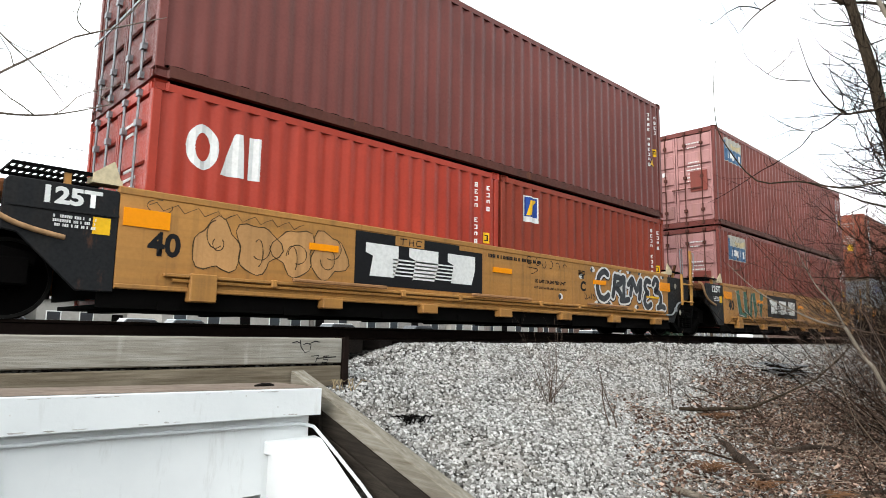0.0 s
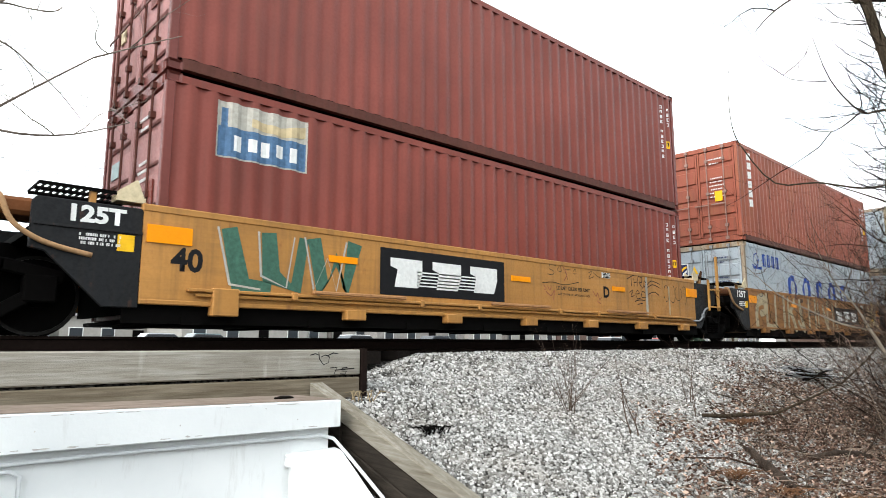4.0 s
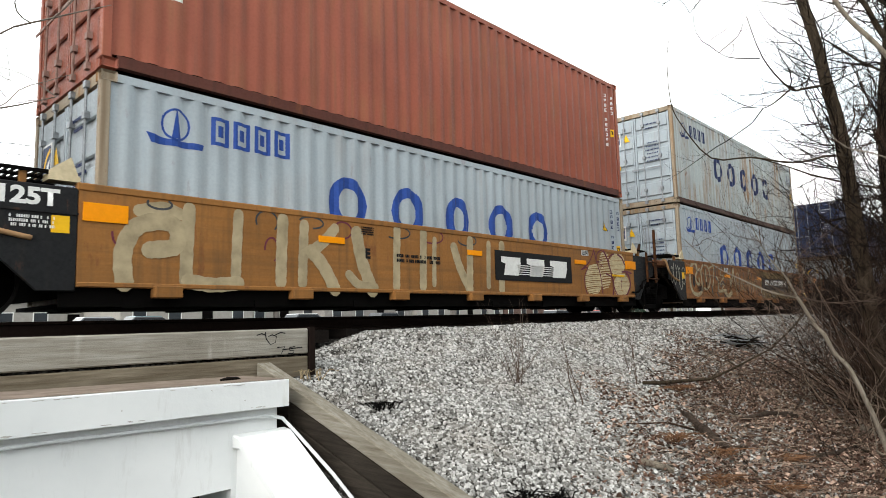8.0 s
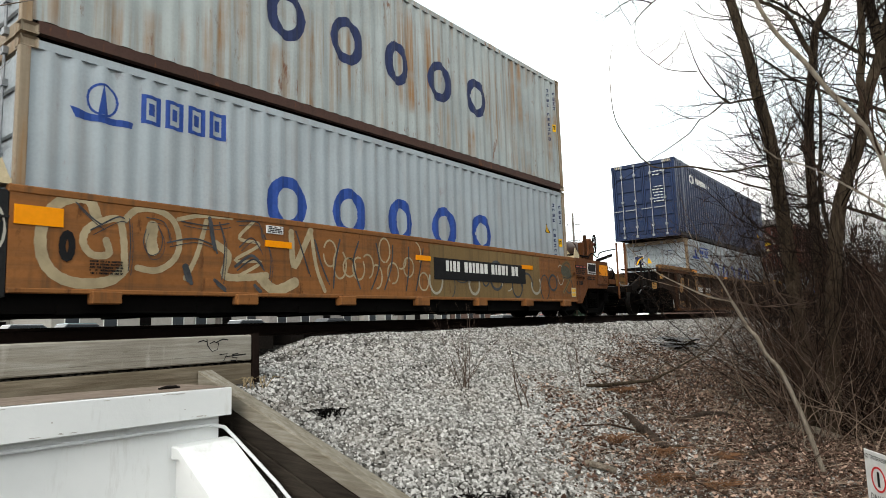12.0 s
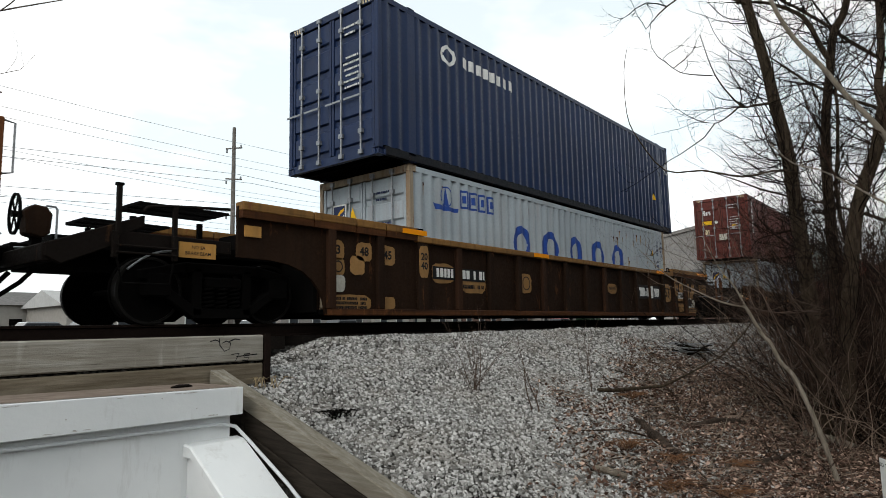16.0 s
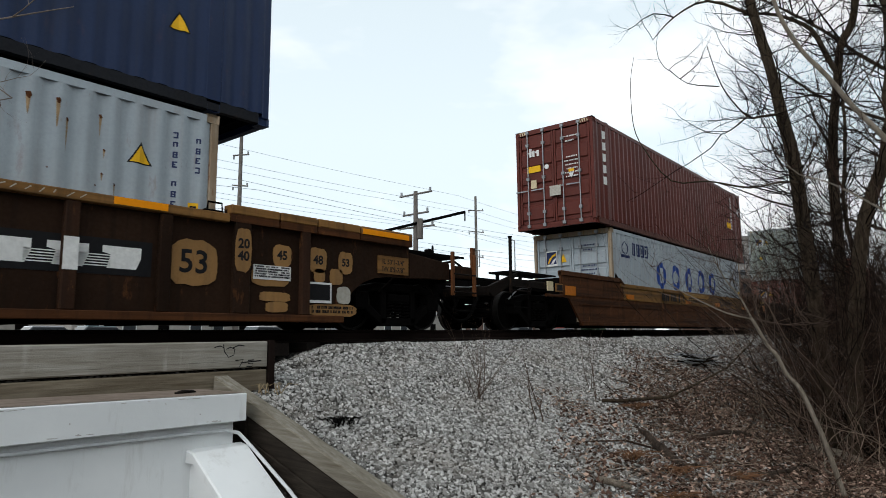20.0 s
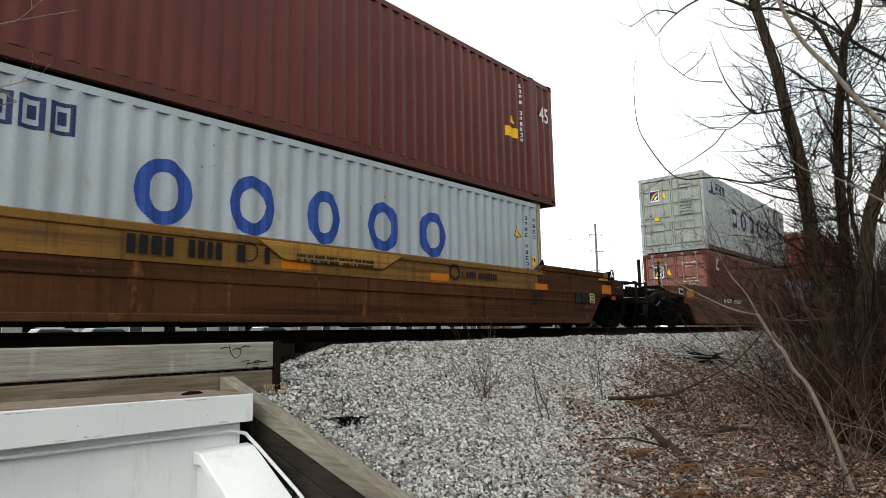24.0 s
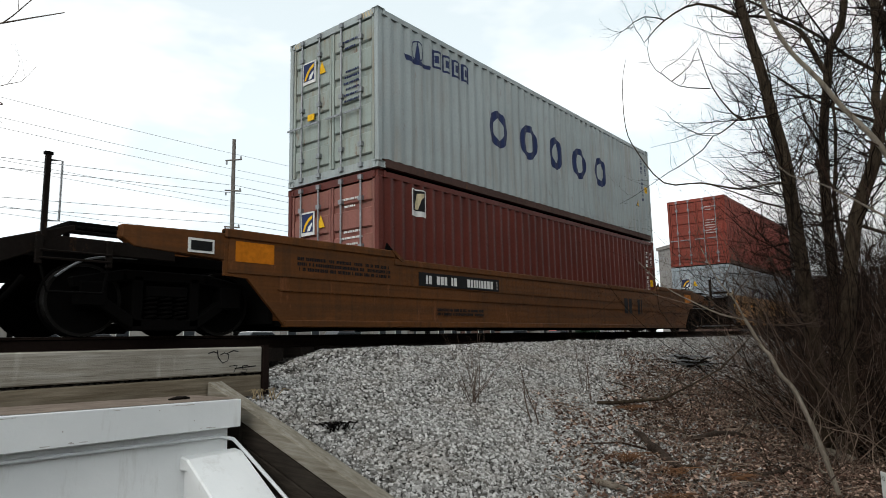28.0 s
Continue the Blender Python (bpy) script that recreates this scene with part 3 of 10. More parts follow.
def container(label, x, length, z, height, mat, group, door_mat=None, bar_mat=None, post_mat=None, rail_mat=None, posts40=False, foot_mat=None):
    """A shipping container: x is its middle along the train, z its floor above the rails."""
    root = rolling(thing("shipping_container", label, "shipping container", None, group), x, z)
    door_mat, bar_mat = door_mat or mat, bar_mat or M_STEEL
    post_mat, rail_mat = post_mat or mat, rail_mat or mat
    a, b, w, h = -length / 2, length / 2, HALF_W, height
    cuts = [a + 0.10, b - 0.10]
    if posts40:
        cuts = [a + 0.10, -6.10, -5.90, 5.90, 6.10, b - 0.10]
    for sign in (-1, 1):
        for i in range(0, len(cuts), 2):
            part("side_wall", ribbed_wall(cuts[i], cuts[i + 1], 0.17, h - 0.11, sign), mat, root, smooth=True)
        y0, y1 = (-w, -w + 0.10) if sign < 0 else (w - 0.10, w)
        part("top_rail", Geo().box(a + 0.17, b - 0.17, y0 + 0.004 if sign < 0 else y0, y1, h - 0.115, h - 0.02), rail_mat, root)
        part("bottom_rail", Geo().box(a + 0.17, b - 0.17, y0 + 0.002, y1 - 0.002, 0.02, 0.158), foot_mat or M_DARKRAIL, root)
        # dark strip that stands in for the thin shadow between wall and rail
        part("rail_joint", Geo().box(a + 0.17, b - 0.17, y0 + 0.045 if sign < 0 else y0, y1 if sign < 0 else y1 - 0.045, 0.158, 0.185), M_IRON, root)
        for xp in (a, b):
            xs = (xp, xp + 0.11) if xp < 0 else (xp - 0.11, xp)
            part("corner_post", Geo().box(*xs, y0 + 0.003, y1 - 0.003, 0.11, h - 0.11), post_mat, root, bevel=0.01)
        if posts40:
            for xp in (-6.0, 6.0):
                part("support_post", Geo().box(xp - 0.11, xp + 0.11, y0 + 0.002, y1, 0.11, h - 0.11), post_mat, root, bevel=0.01)
        for xc in ((a, b, -6.0, 6.0) if posts40 else (a, b)):
            xo = xc + (0.089 if xc == a else -0.089 if xc == b else 0)
            for zc in (0.059, h - 0.059):
                corner_casting(root, xo, (w - 0.081) * sign, zc, post_mat)
    part("roof", Geo().box(a + 0.1, b - 0.1, -w + 0.06, w - 0.06, h - 0.05, h - 0.03), mat, root)
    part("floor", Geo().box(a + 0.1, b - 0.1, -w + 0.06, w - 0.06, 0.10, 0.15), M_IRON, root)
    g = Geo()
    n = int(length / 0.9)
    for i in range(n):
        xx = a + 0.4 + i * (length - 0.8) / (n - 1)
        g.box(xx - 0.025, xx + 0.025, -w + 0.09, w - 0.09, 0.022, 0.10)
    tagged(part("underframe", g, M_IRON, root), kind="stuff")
    # end wall away from the doors
    g = Geo()
    yy = [-w + 0.11 + i * (2 * w - 0.22) / 36 for i in range(37)]
    for i, y in enumerate(yy):
        d = (0.0, 0.0, 0.03, 0.03)[i % 4]
        g.v += [(b - 0.012 - d, y, 0.12), (b - 0.012 - d, y, h - 0.10)]
    for i in range(36):
        g.f.append((2 * i, 2 * i + 2, 2 * i + 3, 2 * i + 1))
    part("end_wall", g, mat, root)
    for xe in (a, b):
        xs = (xe + 0.012, xe + 0.10) if xe < 0 else (xe - 0.10, xe - 0.004)
        part("header", Geo().box(*xs, -w + 0.10, w - 0.10, h - 0.135, h - 0.004), post_mat, root)
        if xe < 0 and (posts40 or mat is M_GREYGREEN):
            for q in (-1, 1):
                for k in range(4):
                    yk = q * (w - 0.16 - 0.07 * k)
                    gs = Geo()
                    gs.add([(xe + 0.008, yk - 0.03, h - 0.12), (xe + 0.008, yk + 0.005, h - 0.12), (xe + 0.008, yk + 0.03, h - 0.02), (xe + 0.008, yk - 0.005, h - 0.02)], [(0, 1, 2, 3)])
                    part("hazard_stripe", gs, M_CREAM, root)
        part("threshold", Geo().box(*xs, -w + 0.10, w - 0.10, 0.006, 0.15), post_mat, root)
    door_leaf(root, -w + 0.115, -0.01, 0.17, h - 0.15, a + 0.02, door_mat, bar_mat)
    door_leaf(root, 0.01, w - 0.115, 0.17, h - 0.15, a + 0.02, door_mat, bar_mat)
    return root


def end_marks(root, length, height, mat, logo=None):
    """Stencilled lines and stickers on the doors."""
    a, g = -length / 2 - 0.002, Geo()
    rnd = random.Random(int(length * 10 + height * 100))
    for i, (y, z, w2) in enumerate([(-0.55, height - 0.42, 0.5), (-0.5, height - 0.55, 0.28)] + [(-0.55, height - 1.0 - 0.11 * k, 0.30 + 0.25 * rnd.random()) for k in range(6)]):
        k = int(w2 / 0.045)
        for j in range(k):
            yy = y - w2 / 2 + j * w2 / k
            g.box(a, a + 0.012, yy, yy + (0.020, 0.032, 0.026)[j % 3], z - 0.018, z + 0.018)
    tagged(part("stencil", g, mat, root), kind="stuff")
    if logo:
        def flat(pts, mat_, k, nm):
            g = Geo()
            g.add([(a - 0.002 * k, yy, zz) for yy, zz in pts], [tuple(range(len(pts)))])
            part(nm, g, mat_, root)
        z1 = height - 0.50
        if logo is M_WHITEMARK:
            for yy, hh in ((0.80, 0.24), (0.70, 0.17), (0.56, 0.17)):
                part("white_mark", Geo().box(a, a + 0.02, yy - 0.10, yy - 0.03, z1 - 0.30, z1 - 0.30 + hh), M_WHITEMARK, root)
                part("white_mark", Geo().box(a, a + 0.02, yy - 0.03, yy + 0.02, z1 - 0.20, z1 - 0.16), M_WHITEMARK, root)
            part("warning_label", Geo().box(a, a + 0.02, 0.42, 0.86, z1 - 0.76, z1 - 0.58), M_YELLOWMARK, root)
            part("round_sticker", Geo().tube([(a, 0.22, z1 - 0.66), (a + 0.02, 0.22, z1 - 0.66)], 0.07, 14), M_WHITEMARK, root)
            part("notice_plate", Geo().box(a, a + 0.02, 0.56, 0.74, z1 - 1.22, z1 - 0.98), M_CREAM, root)
            part("seal_cover", Geo().box(a - 0.08, a - 0.05, -0.24, 0.10, 0.86, 1.14), M_SILVER, root)
            flat([(-0.62, z1 - 0.96), (-0.46, z1 - 0.96), (-0.54, z1 - 1.10)], M_WHITEMARK, 1, "triangle_sticker")
            part("warning_label", Geo().box(a, a + 0.02, -0.62, -0.46, z1 - 0.92, z1 - 0.84), M_YELLOWMARK, root)
            return
        part("badge", Geo().box(a, a + 0.02, 0.44, 0.82, z1 - 0.44, z1), M_WHITEMARK, root)
        flat([(0.79, z1 - 0.38), (0.47, z1 - 0.38), (0.47, z1 - 0.03), (0.79, z1 - 0.03)], M_NAVYMARK, 1, "badge_field")
        flat([(0.76, z1 - 0.36), (0.70, z1 - 0.22), (0.60, z1 - 0.12), (0.49, z1 - 0.07), (0.49, z1 - 0.13), (0.60, z1 - 0.19), (0.68, z1 - 0.30), (0.71, z1 - 0.36)], M_YELLOWMARK, 2, "badge_sweep")
        flat([(0.64, z1 - 0.36), (0.60, z1 - 0.28), (0.49, z1 - 0.20), (0.49, z1 - 0.25), (0.56, z1 - 0.36)], M_WHITEMARK, 2, "badge_sweep")
        flat([(0.36, z1 - 0.34), (0.14, z1 - 0.34), (0.25, z1 - 0.10)], M_YELLOWMARK, 1, "warning_triangle")
        part("warning_label", Geo().box(a, a + 0.02, 0.48, 0.66, height * 0.42, height * 0.42 + 0.12), M_YELLOWMARK, root)


def glyphs(x, z, n, w=0.052, h=0.080, step=0.125):
    """A column of small barred marks in place of stencilled signs."""
    out = []
    for i in range(n):
        if n > 6 and i == 4:
            continue
        zz = z - step * i
        k = (i * 7 + int(x * 10)) % 4
        out.append(rect(x, x + w, zz - 0.018, zz))
        if k != 1:
            out.append(rect(x, x + w, zz - h, zz - h + 0.018))
        if k != 2:
            out.append(rect(x, x + 0.016, zz - h + 0.018, zz - 0.018))
        if k in (0, 3):
            out.append(rect(x + 0.018, x + w - 0.018, zz - h / 2 - 0.008, zz - h / 2 + 0.008))
        if k != 3:
            out.append(rect(x + w - 0.016, x + w, zz - h + 0.018, zz - 0.018))
    return out


def side_marks(root, length, height, mat, z_top=None):
    """Upright stencil at the far end of the side, with yellow stickers."""
    b = length / 2
    zt = z_top or height - 0.35
    polys = glyphs(b - 0.60, zt, 11) + glyphs(b - 0.30, zt - 0.02, 4)
    tagged(part("stencil", decal(polys, 0.009), mat, root), kind="stuff")
    part("warning_label", decal([rect(b - 0.37, b - 0.25, zt - 1.05, zt - 0.86)]), M_YELLOWMARK, root)
    g = decal(glyphs(b - 0.345, zt - 0.90, 1, 0.07, 0.11))
    g.v = [(p[0], p[1] - 0.003, p[2]) for p in g.v]
    part("label_print", g, M_BLACKMARK, root)


def triangle_mark(root, x, z, s):
    edge = s * 0.62
    part("triangle_edge", decal([[(x - edge, z - s * 0.06), (x + edge, z - s * 0.06), (x, z + s * 1.06)]], 0.015), M_BLACKMARK, root)
    g = decal([[(x - s / 2, z), (x + s / 2, z), (x, z + s * 0.9)]], 0.015)
    g.v = [(p[0], p[1] - 0.003, p[2]) for p in g.v]
    part("warning_triangle", g, M_YELLOWMARK, root, "yellow warning triangle with a black edge")


def line_logo(root, left, zc, mat, big=True):
    """The shipping line's mark: a ringed spire over a wide dash, and four square signs."""
    x = left + 0.87
    part("logo", decal(ring(x, zc, 0.18, 0.20, 0.026), 0.015), mat, root)
    part("logo_spire", decal([[(x - 0.06, zc - 0.17), (x + 0.06, zc - 0.17), (x, zc + 0.20)]], 0.015), mat, root)
    part("logo_dash", decal([[(x - 0.36, zc - 0.15), (x - 0.08, zc - 0.19), (x + 0.36, zc - 0.19), (x + 0.34, zc - 0.27), (x - 0.30, zc - 0.27)]], 0.015), mat, root)
    for i in range(4):
        u = left + 1.32 + i * 0.30
        polys = [rect(u, u + 0.25, zc + 0.16, zc + 0.205), rect(u, u + 0.25, zc - 0.16, zc - 0.115), rect(u, u + 0.045, zc - 0.115, zc + 0.16),
                 rect(u + 0.205, u + 0.25, zc - 0.115, zc + 0.16), rect(u + 0.075, u + 0.175, zc - 0.05, zc + 0.10)]
        part("sign_block", decal(polys), mat, root)


def line_rings(root, left, zc, mat, rx=0.36, rz=0.41):
    """Five big painted rings along the side."""
    for i in range(5):
        cx = left + 3.5 + i * 1.24
        polys = ring(cx, zc, rx if i != 2 else rx * 0.86, rz, 0.165)
        part("painted_ring", decal(polys), mat, root)


def badge(root, x, z, w2, h2, c1=None, c2=None):
    """A square sticker: white edge, blue field, yellow sweep."""
    part("badge", decal([rect(x - w2 / 2, x + w2 / 2, z - h2 / 2, z + h2 / 2)]), M_WHITEMARK, root)
    g = decal([rect(x - w2 * 0.43, x + w2 * 0.43, z - h2 * 0.30, z + h2 * 0.45)])
    g.v = [(p[0], p[1] - 0.003, p[2]) for p in g.v]
    part("badge_field", g, c1 or M_BLUEMARK, root)
    g = decal([[(x - w2 * 0.3, z - h2 * 0.25), (x - w2 * 0.05, z - h2 * 0.25), (x + w2 * 0.1, z + h2 * 0.12), (x + w2 * 0.36, z + h2 * 0.3), (x + w2 * 0.36, z + h2 * 0.38), (x - w2 * 0.1, z + h2 * 0.34)]])
    g.v = [(p[0], p[1] - 0.006, p[2]) for p in g.v]
    part("badge_sweep", g, c2 or M_YELLOWMARK, root)


# -- running gear --
WHEEL_R = 0.42
WHEEL_MESH = {}


def wheel_meshes():
    if not WHEEL_MESH:
        WHEEL_MESH["disc"] = Geo().disc_y(0, 0, -0.055, 0.055, WHEEL_R - 0.03, 32).disc_y(0, 0, 0.055, 0.085, WHEEL_R + 0.025, 32).disc_y(0, 0, -0.12, -0.055, 0.13, 16).mesh("wheel")
        WHEEL_MESH["tread"] = Geo().disc_y(0, 0, -0.07, 0.055, WHEEL_R, 40, WHEEL_R - 0.035).mesh("tread")
        g = Geo().disc_y(0, 0, -0.19, -0.12, 0.095, 16)
        for i in range(3):
            t = 2 * math.pi * i / 3
            g.disc_y(0.055 * math.cos(t), 0.055 * math.sin(t), -0.205, -0.19, 0.018, 6)
        WHEEL_MESH["cap"] = g.mesh("bearing_cap")
    return WHEEL_MESH


def truck(car, x):
    """A two-axle truck under a wagon at x."""
    ms = wheel_meshes()
    y = -0.98
    frame_pts = [(-1.12, 0.50), (-0.98, 0.30), (-0.62, 0.30), (-0.36, 0.09), (0.36, 0.09), (0.62, 0.30), (0.98, 0.30), (1.12, 0.50), (1.05, 0.62), (0.55, 0.74), (-0.55, 0.74), (-1.05, 0.62)]
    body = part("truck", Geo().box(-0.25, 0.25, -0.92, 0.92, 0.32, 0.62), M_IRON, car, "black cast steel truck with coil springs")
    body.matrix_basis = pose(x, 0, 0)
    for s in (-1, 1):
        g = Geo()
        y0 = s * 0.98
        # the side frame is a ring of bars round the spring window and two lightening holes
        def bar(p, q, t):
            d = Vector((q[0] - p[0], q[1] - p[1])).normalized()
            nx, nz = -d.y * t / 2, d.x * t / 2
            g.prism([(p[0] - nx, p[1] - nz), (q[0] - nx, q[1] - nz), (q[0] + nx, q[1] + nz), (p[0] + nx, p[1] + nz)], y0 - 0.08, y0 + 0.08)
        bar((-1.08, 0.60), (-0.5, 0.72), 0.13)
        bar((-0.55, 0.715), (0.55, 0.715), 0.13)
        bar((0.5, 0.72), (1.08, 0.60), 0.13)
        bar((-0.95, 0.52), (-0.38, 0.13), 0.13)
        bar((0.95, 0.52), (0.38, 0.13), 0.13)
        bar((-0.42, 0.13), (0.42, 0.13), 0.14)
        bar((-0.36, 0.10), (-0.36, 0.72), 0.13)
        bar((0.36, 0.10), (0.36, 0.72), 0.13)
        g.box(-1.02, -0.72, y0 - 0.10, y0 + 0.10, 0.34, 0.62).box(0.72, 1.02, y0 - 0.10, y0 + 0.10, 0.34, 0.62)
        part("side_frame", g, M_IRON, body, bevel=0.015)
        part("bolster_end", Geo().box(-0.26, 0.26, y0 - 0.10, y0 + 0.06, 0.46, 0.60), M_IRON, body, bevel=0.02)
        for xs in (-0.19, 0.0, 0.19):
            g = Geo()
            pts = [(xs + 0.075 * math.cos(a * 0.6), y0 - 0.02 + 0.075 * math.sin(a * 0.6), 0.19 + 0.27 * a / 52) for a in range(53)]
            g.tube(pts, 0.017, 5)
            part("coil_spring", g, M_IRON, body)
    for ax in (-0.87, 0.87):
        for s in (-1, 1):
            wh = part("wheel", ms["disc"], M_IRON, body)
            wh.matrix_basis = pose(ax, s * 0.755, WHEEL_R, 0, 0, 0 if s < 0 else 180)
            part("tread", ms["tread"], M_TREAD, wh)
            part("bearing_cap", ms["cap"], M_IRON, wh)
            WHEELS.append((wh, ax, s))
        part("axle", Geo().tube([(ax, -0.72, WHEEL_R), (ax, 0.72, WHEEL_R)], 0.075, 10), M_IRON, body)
    return body


def ladder(parent, x0, x1, y, z0, z1, zt, mat, rung_mat, rungs=4):
    """Two flat uprights with rungs and a hanging stirrup."""
    part("upright", Geo().box(x0 - 0.03, x0 + 0.03, y - 0.04, y + 0.02, z0, zt), mat, parent, bevel=0.006)
    part("upright", Geo().box(x1 - 0.03, x1 + 0.03, y - 0.04, y + 0.02, z0, zt), mat, parent, bevel=0.006)
    for i in range(rungs):
        z = z0 + 0.06 + (z1 - z0 - 0.1) * i / max(1, rungs - 1)
        part("rung", Geo().tube([(x0, y - 0.05, z), (x1, y - 0.05, z)], 0.014, 6), rung_mat, parent)
    part("stirrup", Geo().tube([(x0 + 0.02, y, z0 + 0.02), (x0 + 0.10, y, z0 - 0.28), (x1 - 0.05, y, z0 - 0.28), (x1, y, z0 + 0.02)], 0.014, 6), M_IRON, parent)


def grating(parent, x0, x1, y0, y1, z):
    g = Geo()
    n = int((x1 - x0) / 0.06)
    for i in range(n + 1):
        x = x0 + (x1 - x0) * i / n
        g.box(x - 0.006, x + 0.006, y0, y1, z - 0.03, z)
    for y in (y0, (y0 + y1) / 2, y1):
        g.box(x0, x1, y - 0.01, y + 0.01, z - 0.04, z - 0.002)
    part("grating", g, M_IRON, parent, "dark steel walkway grating")


def corner_guide(parent, x, y, z, flip, mat):
    """A bent plate that guides a container into the well."""
    s = -1 if flip else 1
    g = Geo().prism([(x, z), (x + 0.30 * s, z), (x + 0.30 * s, z + 0.10), (x + 0.10 * s, z + 0.26)][::s], y, y + 0.02)
    g.prism([(x, z), (x + 0.30 * s, z), (x + 0.30 * s, z + 0.08), (x + 0.06 * s, z + 0.20)][::s], y + 0.20, y + 0.22)
    g.box(min(x, x + 0.3 * s), max(x, x + 0.3 * s), y + 0.02, y + 0.20, z, z + 0.06)
    part("corner_guide", g, mat, parent)


def mark_bars(x, z, w2, h2, rows, y, seed, fill=0.8):
    """Rows of small bars in place of small print."""
    rnd = random.Random(seed)
    g = Geo()
    for r_ in range(rows):
        zz = z - r_ * h2 * 1.5
        u = x
        while u < x + w2:
            k = h2 * rnd.uniform(0.28, 0.60)
            if rnd.random() < fill:
                g.box(u, min(u + k, x + w2), y - 0.003, y, zz - h2, zz)
            u += k + h2 * 0.2
    return g


def ttx_panel(parent, x0, x1, z0, z1, y, back=None):
    """A dark name panel with slanting white bars."""
    part("name_panel", Geo().box(x0, x1, y - 0.004, y, z0, z1), back or M_BLACKMARK, parent)
    w, h = x1 - x0, z1 - z0
    g = Geo()
    yy = y - 0.007
    def quad(pts):
        g.prism([(x0 + a * w, z0 + b * h) for a, b in pts], yy, yy + 0.003)
    for a, b in ((0.10, 0.27), (0.41, 0.58), (0.72, 0.90)):
        g = Geo()
        quad([(a, 0.18), (b, 0.18), (b + 0.03, 0.50), (b + 0.03, 0.80), (a - 0.03, 0.80), (a - 0.03, 0.62), (a + 0.02, 0.56)])
        part("name_block", g, M_WHITEMARK, parent)
    g = Geo()
    for i in range(5):
        quad([(0.26, 0.22 + i * 0.075), (0.74, 0.22 + i * 0.075), (0.74, 0.25 + i * 0.075), (0.26, 0.25 + i * 0.075)])
    tagged(part("striping", g, M_WHITEMARK, parent), kind="stuff")


def wavy(x0, z0, w, h, n, seed, steps=9):
    """Loose tag strokes."""
    rnd = random.Random(seed)
    out = []
    for i in range(n):
        cx = x0 + w * (i + 0.5) / n
        rx, rz = w / n * rnd.uniform(0.35, 0.6), h * rnd.uniform(0.3, 0.5)
        a0 = rnd.uniform(0, 360)
        out.append(arc(cx, z0 + h / 2 + rnd.uniform(-0.1, 0.1) * h, rx, rz, a0, a0 + rnd.choice((-1, 1)) * rnd.uniform(200, 340), 16))
    return out


def bubble_graffiti(parent, x0, x1, z0, z1, fill, line, n, seed, width=0.05, y=-SIDE - 0.003):
    """Swollen letter-like shapes: fill, outline and inner strokes."""
    rnd = random.Random(seed)
    w = (x1 - x0) / n
    for i in range(n):
        gf, gl = Geo(), Geo()
        cx, cz = x0 + w * (i + 0.5), (z0 + z1) / 2 + rnd.uniform(-0.05, 0.05)
        ph = rnd.uniform(0, 6)
        pts = []
        for k in range(25):
            t = 2 * math.pi * k / 24
            q = 1 + 0.16 * math.sin(3 * t + ph) + 0.10 * math.sin(5 * t + 2 * ph)
            pts.append((cx + w * 0.56 * q * math.cos(t), cz + (z1 - z0) * 0.46 * q * math.sin(t)))
        if fill:
            gf.v += [(px, y + 0.0004 * i, pz) for px, pz in pts[:-1]]
            gf.f.append(tuple(range(24)))
            part("sprayed_fill", gf, fill, parent)
        ribbon(gl, pts, width, y - 0.003)
        for s in range(2):
            a0 = rnd.uniform(0, 360)
            ribbon(gl, arc(cx + rnd.uniform(-0.1, 0.1) * w, cz + rnd.uniform(-0.15, 0.15), w * rnd.uniform(0.12, 0.3), (z1 - z0) * rnd.uniform(0.12, 0.28), a0, a0 + rnd.uniform(140, 300), 12), width * 0.9, y - 0.003)
        part("sprayed_outline", gl, line, parent)


def smooth_path(pts, n=6):
    out = []
    for k in range(len(pts) - 1):
        p0, p1, p2, p3 = (Vector(pts[i]) for i in (max(k - 1, 0), k, k + 1, min(k + 2, len(pts) - 1)))
        for q in range(n):
            t = q / n
            out.append(0.5 * (2 * p1 + (p2 - p0) * t + (2 * p0 - 5 * p1 + 4 * p2 - p3) * t * t + (3 * p1 - p0 - 3 * p2 + p3) * t ** 3))
    return out + [Vector(pts[-1])]


SPRAYS = [0]


def spray(parent, pts, width, mat, name="sprayed_stroke", taper=0.0, proud=0.0, soft=True):
    """One rounded spray-paint stroke on a wagon's side; each lies a hair over the last."""
    SPRAYS[0] += 1
    y = -SIDE - 0.0035 - 0.00012 * (SPRAYS[0] % 40) - proud
    fine = smooth_path(pts, 6) if soft and len(pts) > 2 else [Vector(p) for p in pts]
    rows = []
    g = Geo()
    n = len(fine)
    for i, p in enumerate(fine):
        d = (fine[min(i + 1, n - 1)] - fine[max(i - 1, 0)]).normalized()
        h = width / 2 * (1 - taper * i / (n - 1)) * (1 + 0.06 * math.sin(i * 2.3 + SPRAYS[0]))
        g.v += [(p.x - d.y * h, y, p.y + d.x * h), (p.x + d.y * h, y, p.y - d.x * h)]
        if i:
            k = 2 * i
            g.f.append((k - 2, k - 1, k + 1, k))
    for p, h in ((fine[0], width / 2), (fine[-1], width / 2 * (1 - taper))):
        k = len(g.v)
        g.v += [(p.x + h * math.cos(0.6283 * j), y - 0.00006, p.y + h * math.sin(0.6283 * j)) for j in range(10)]
        g.f.append(tuple(range(k, k + 10)))
    return part(name, g, mat, parent)


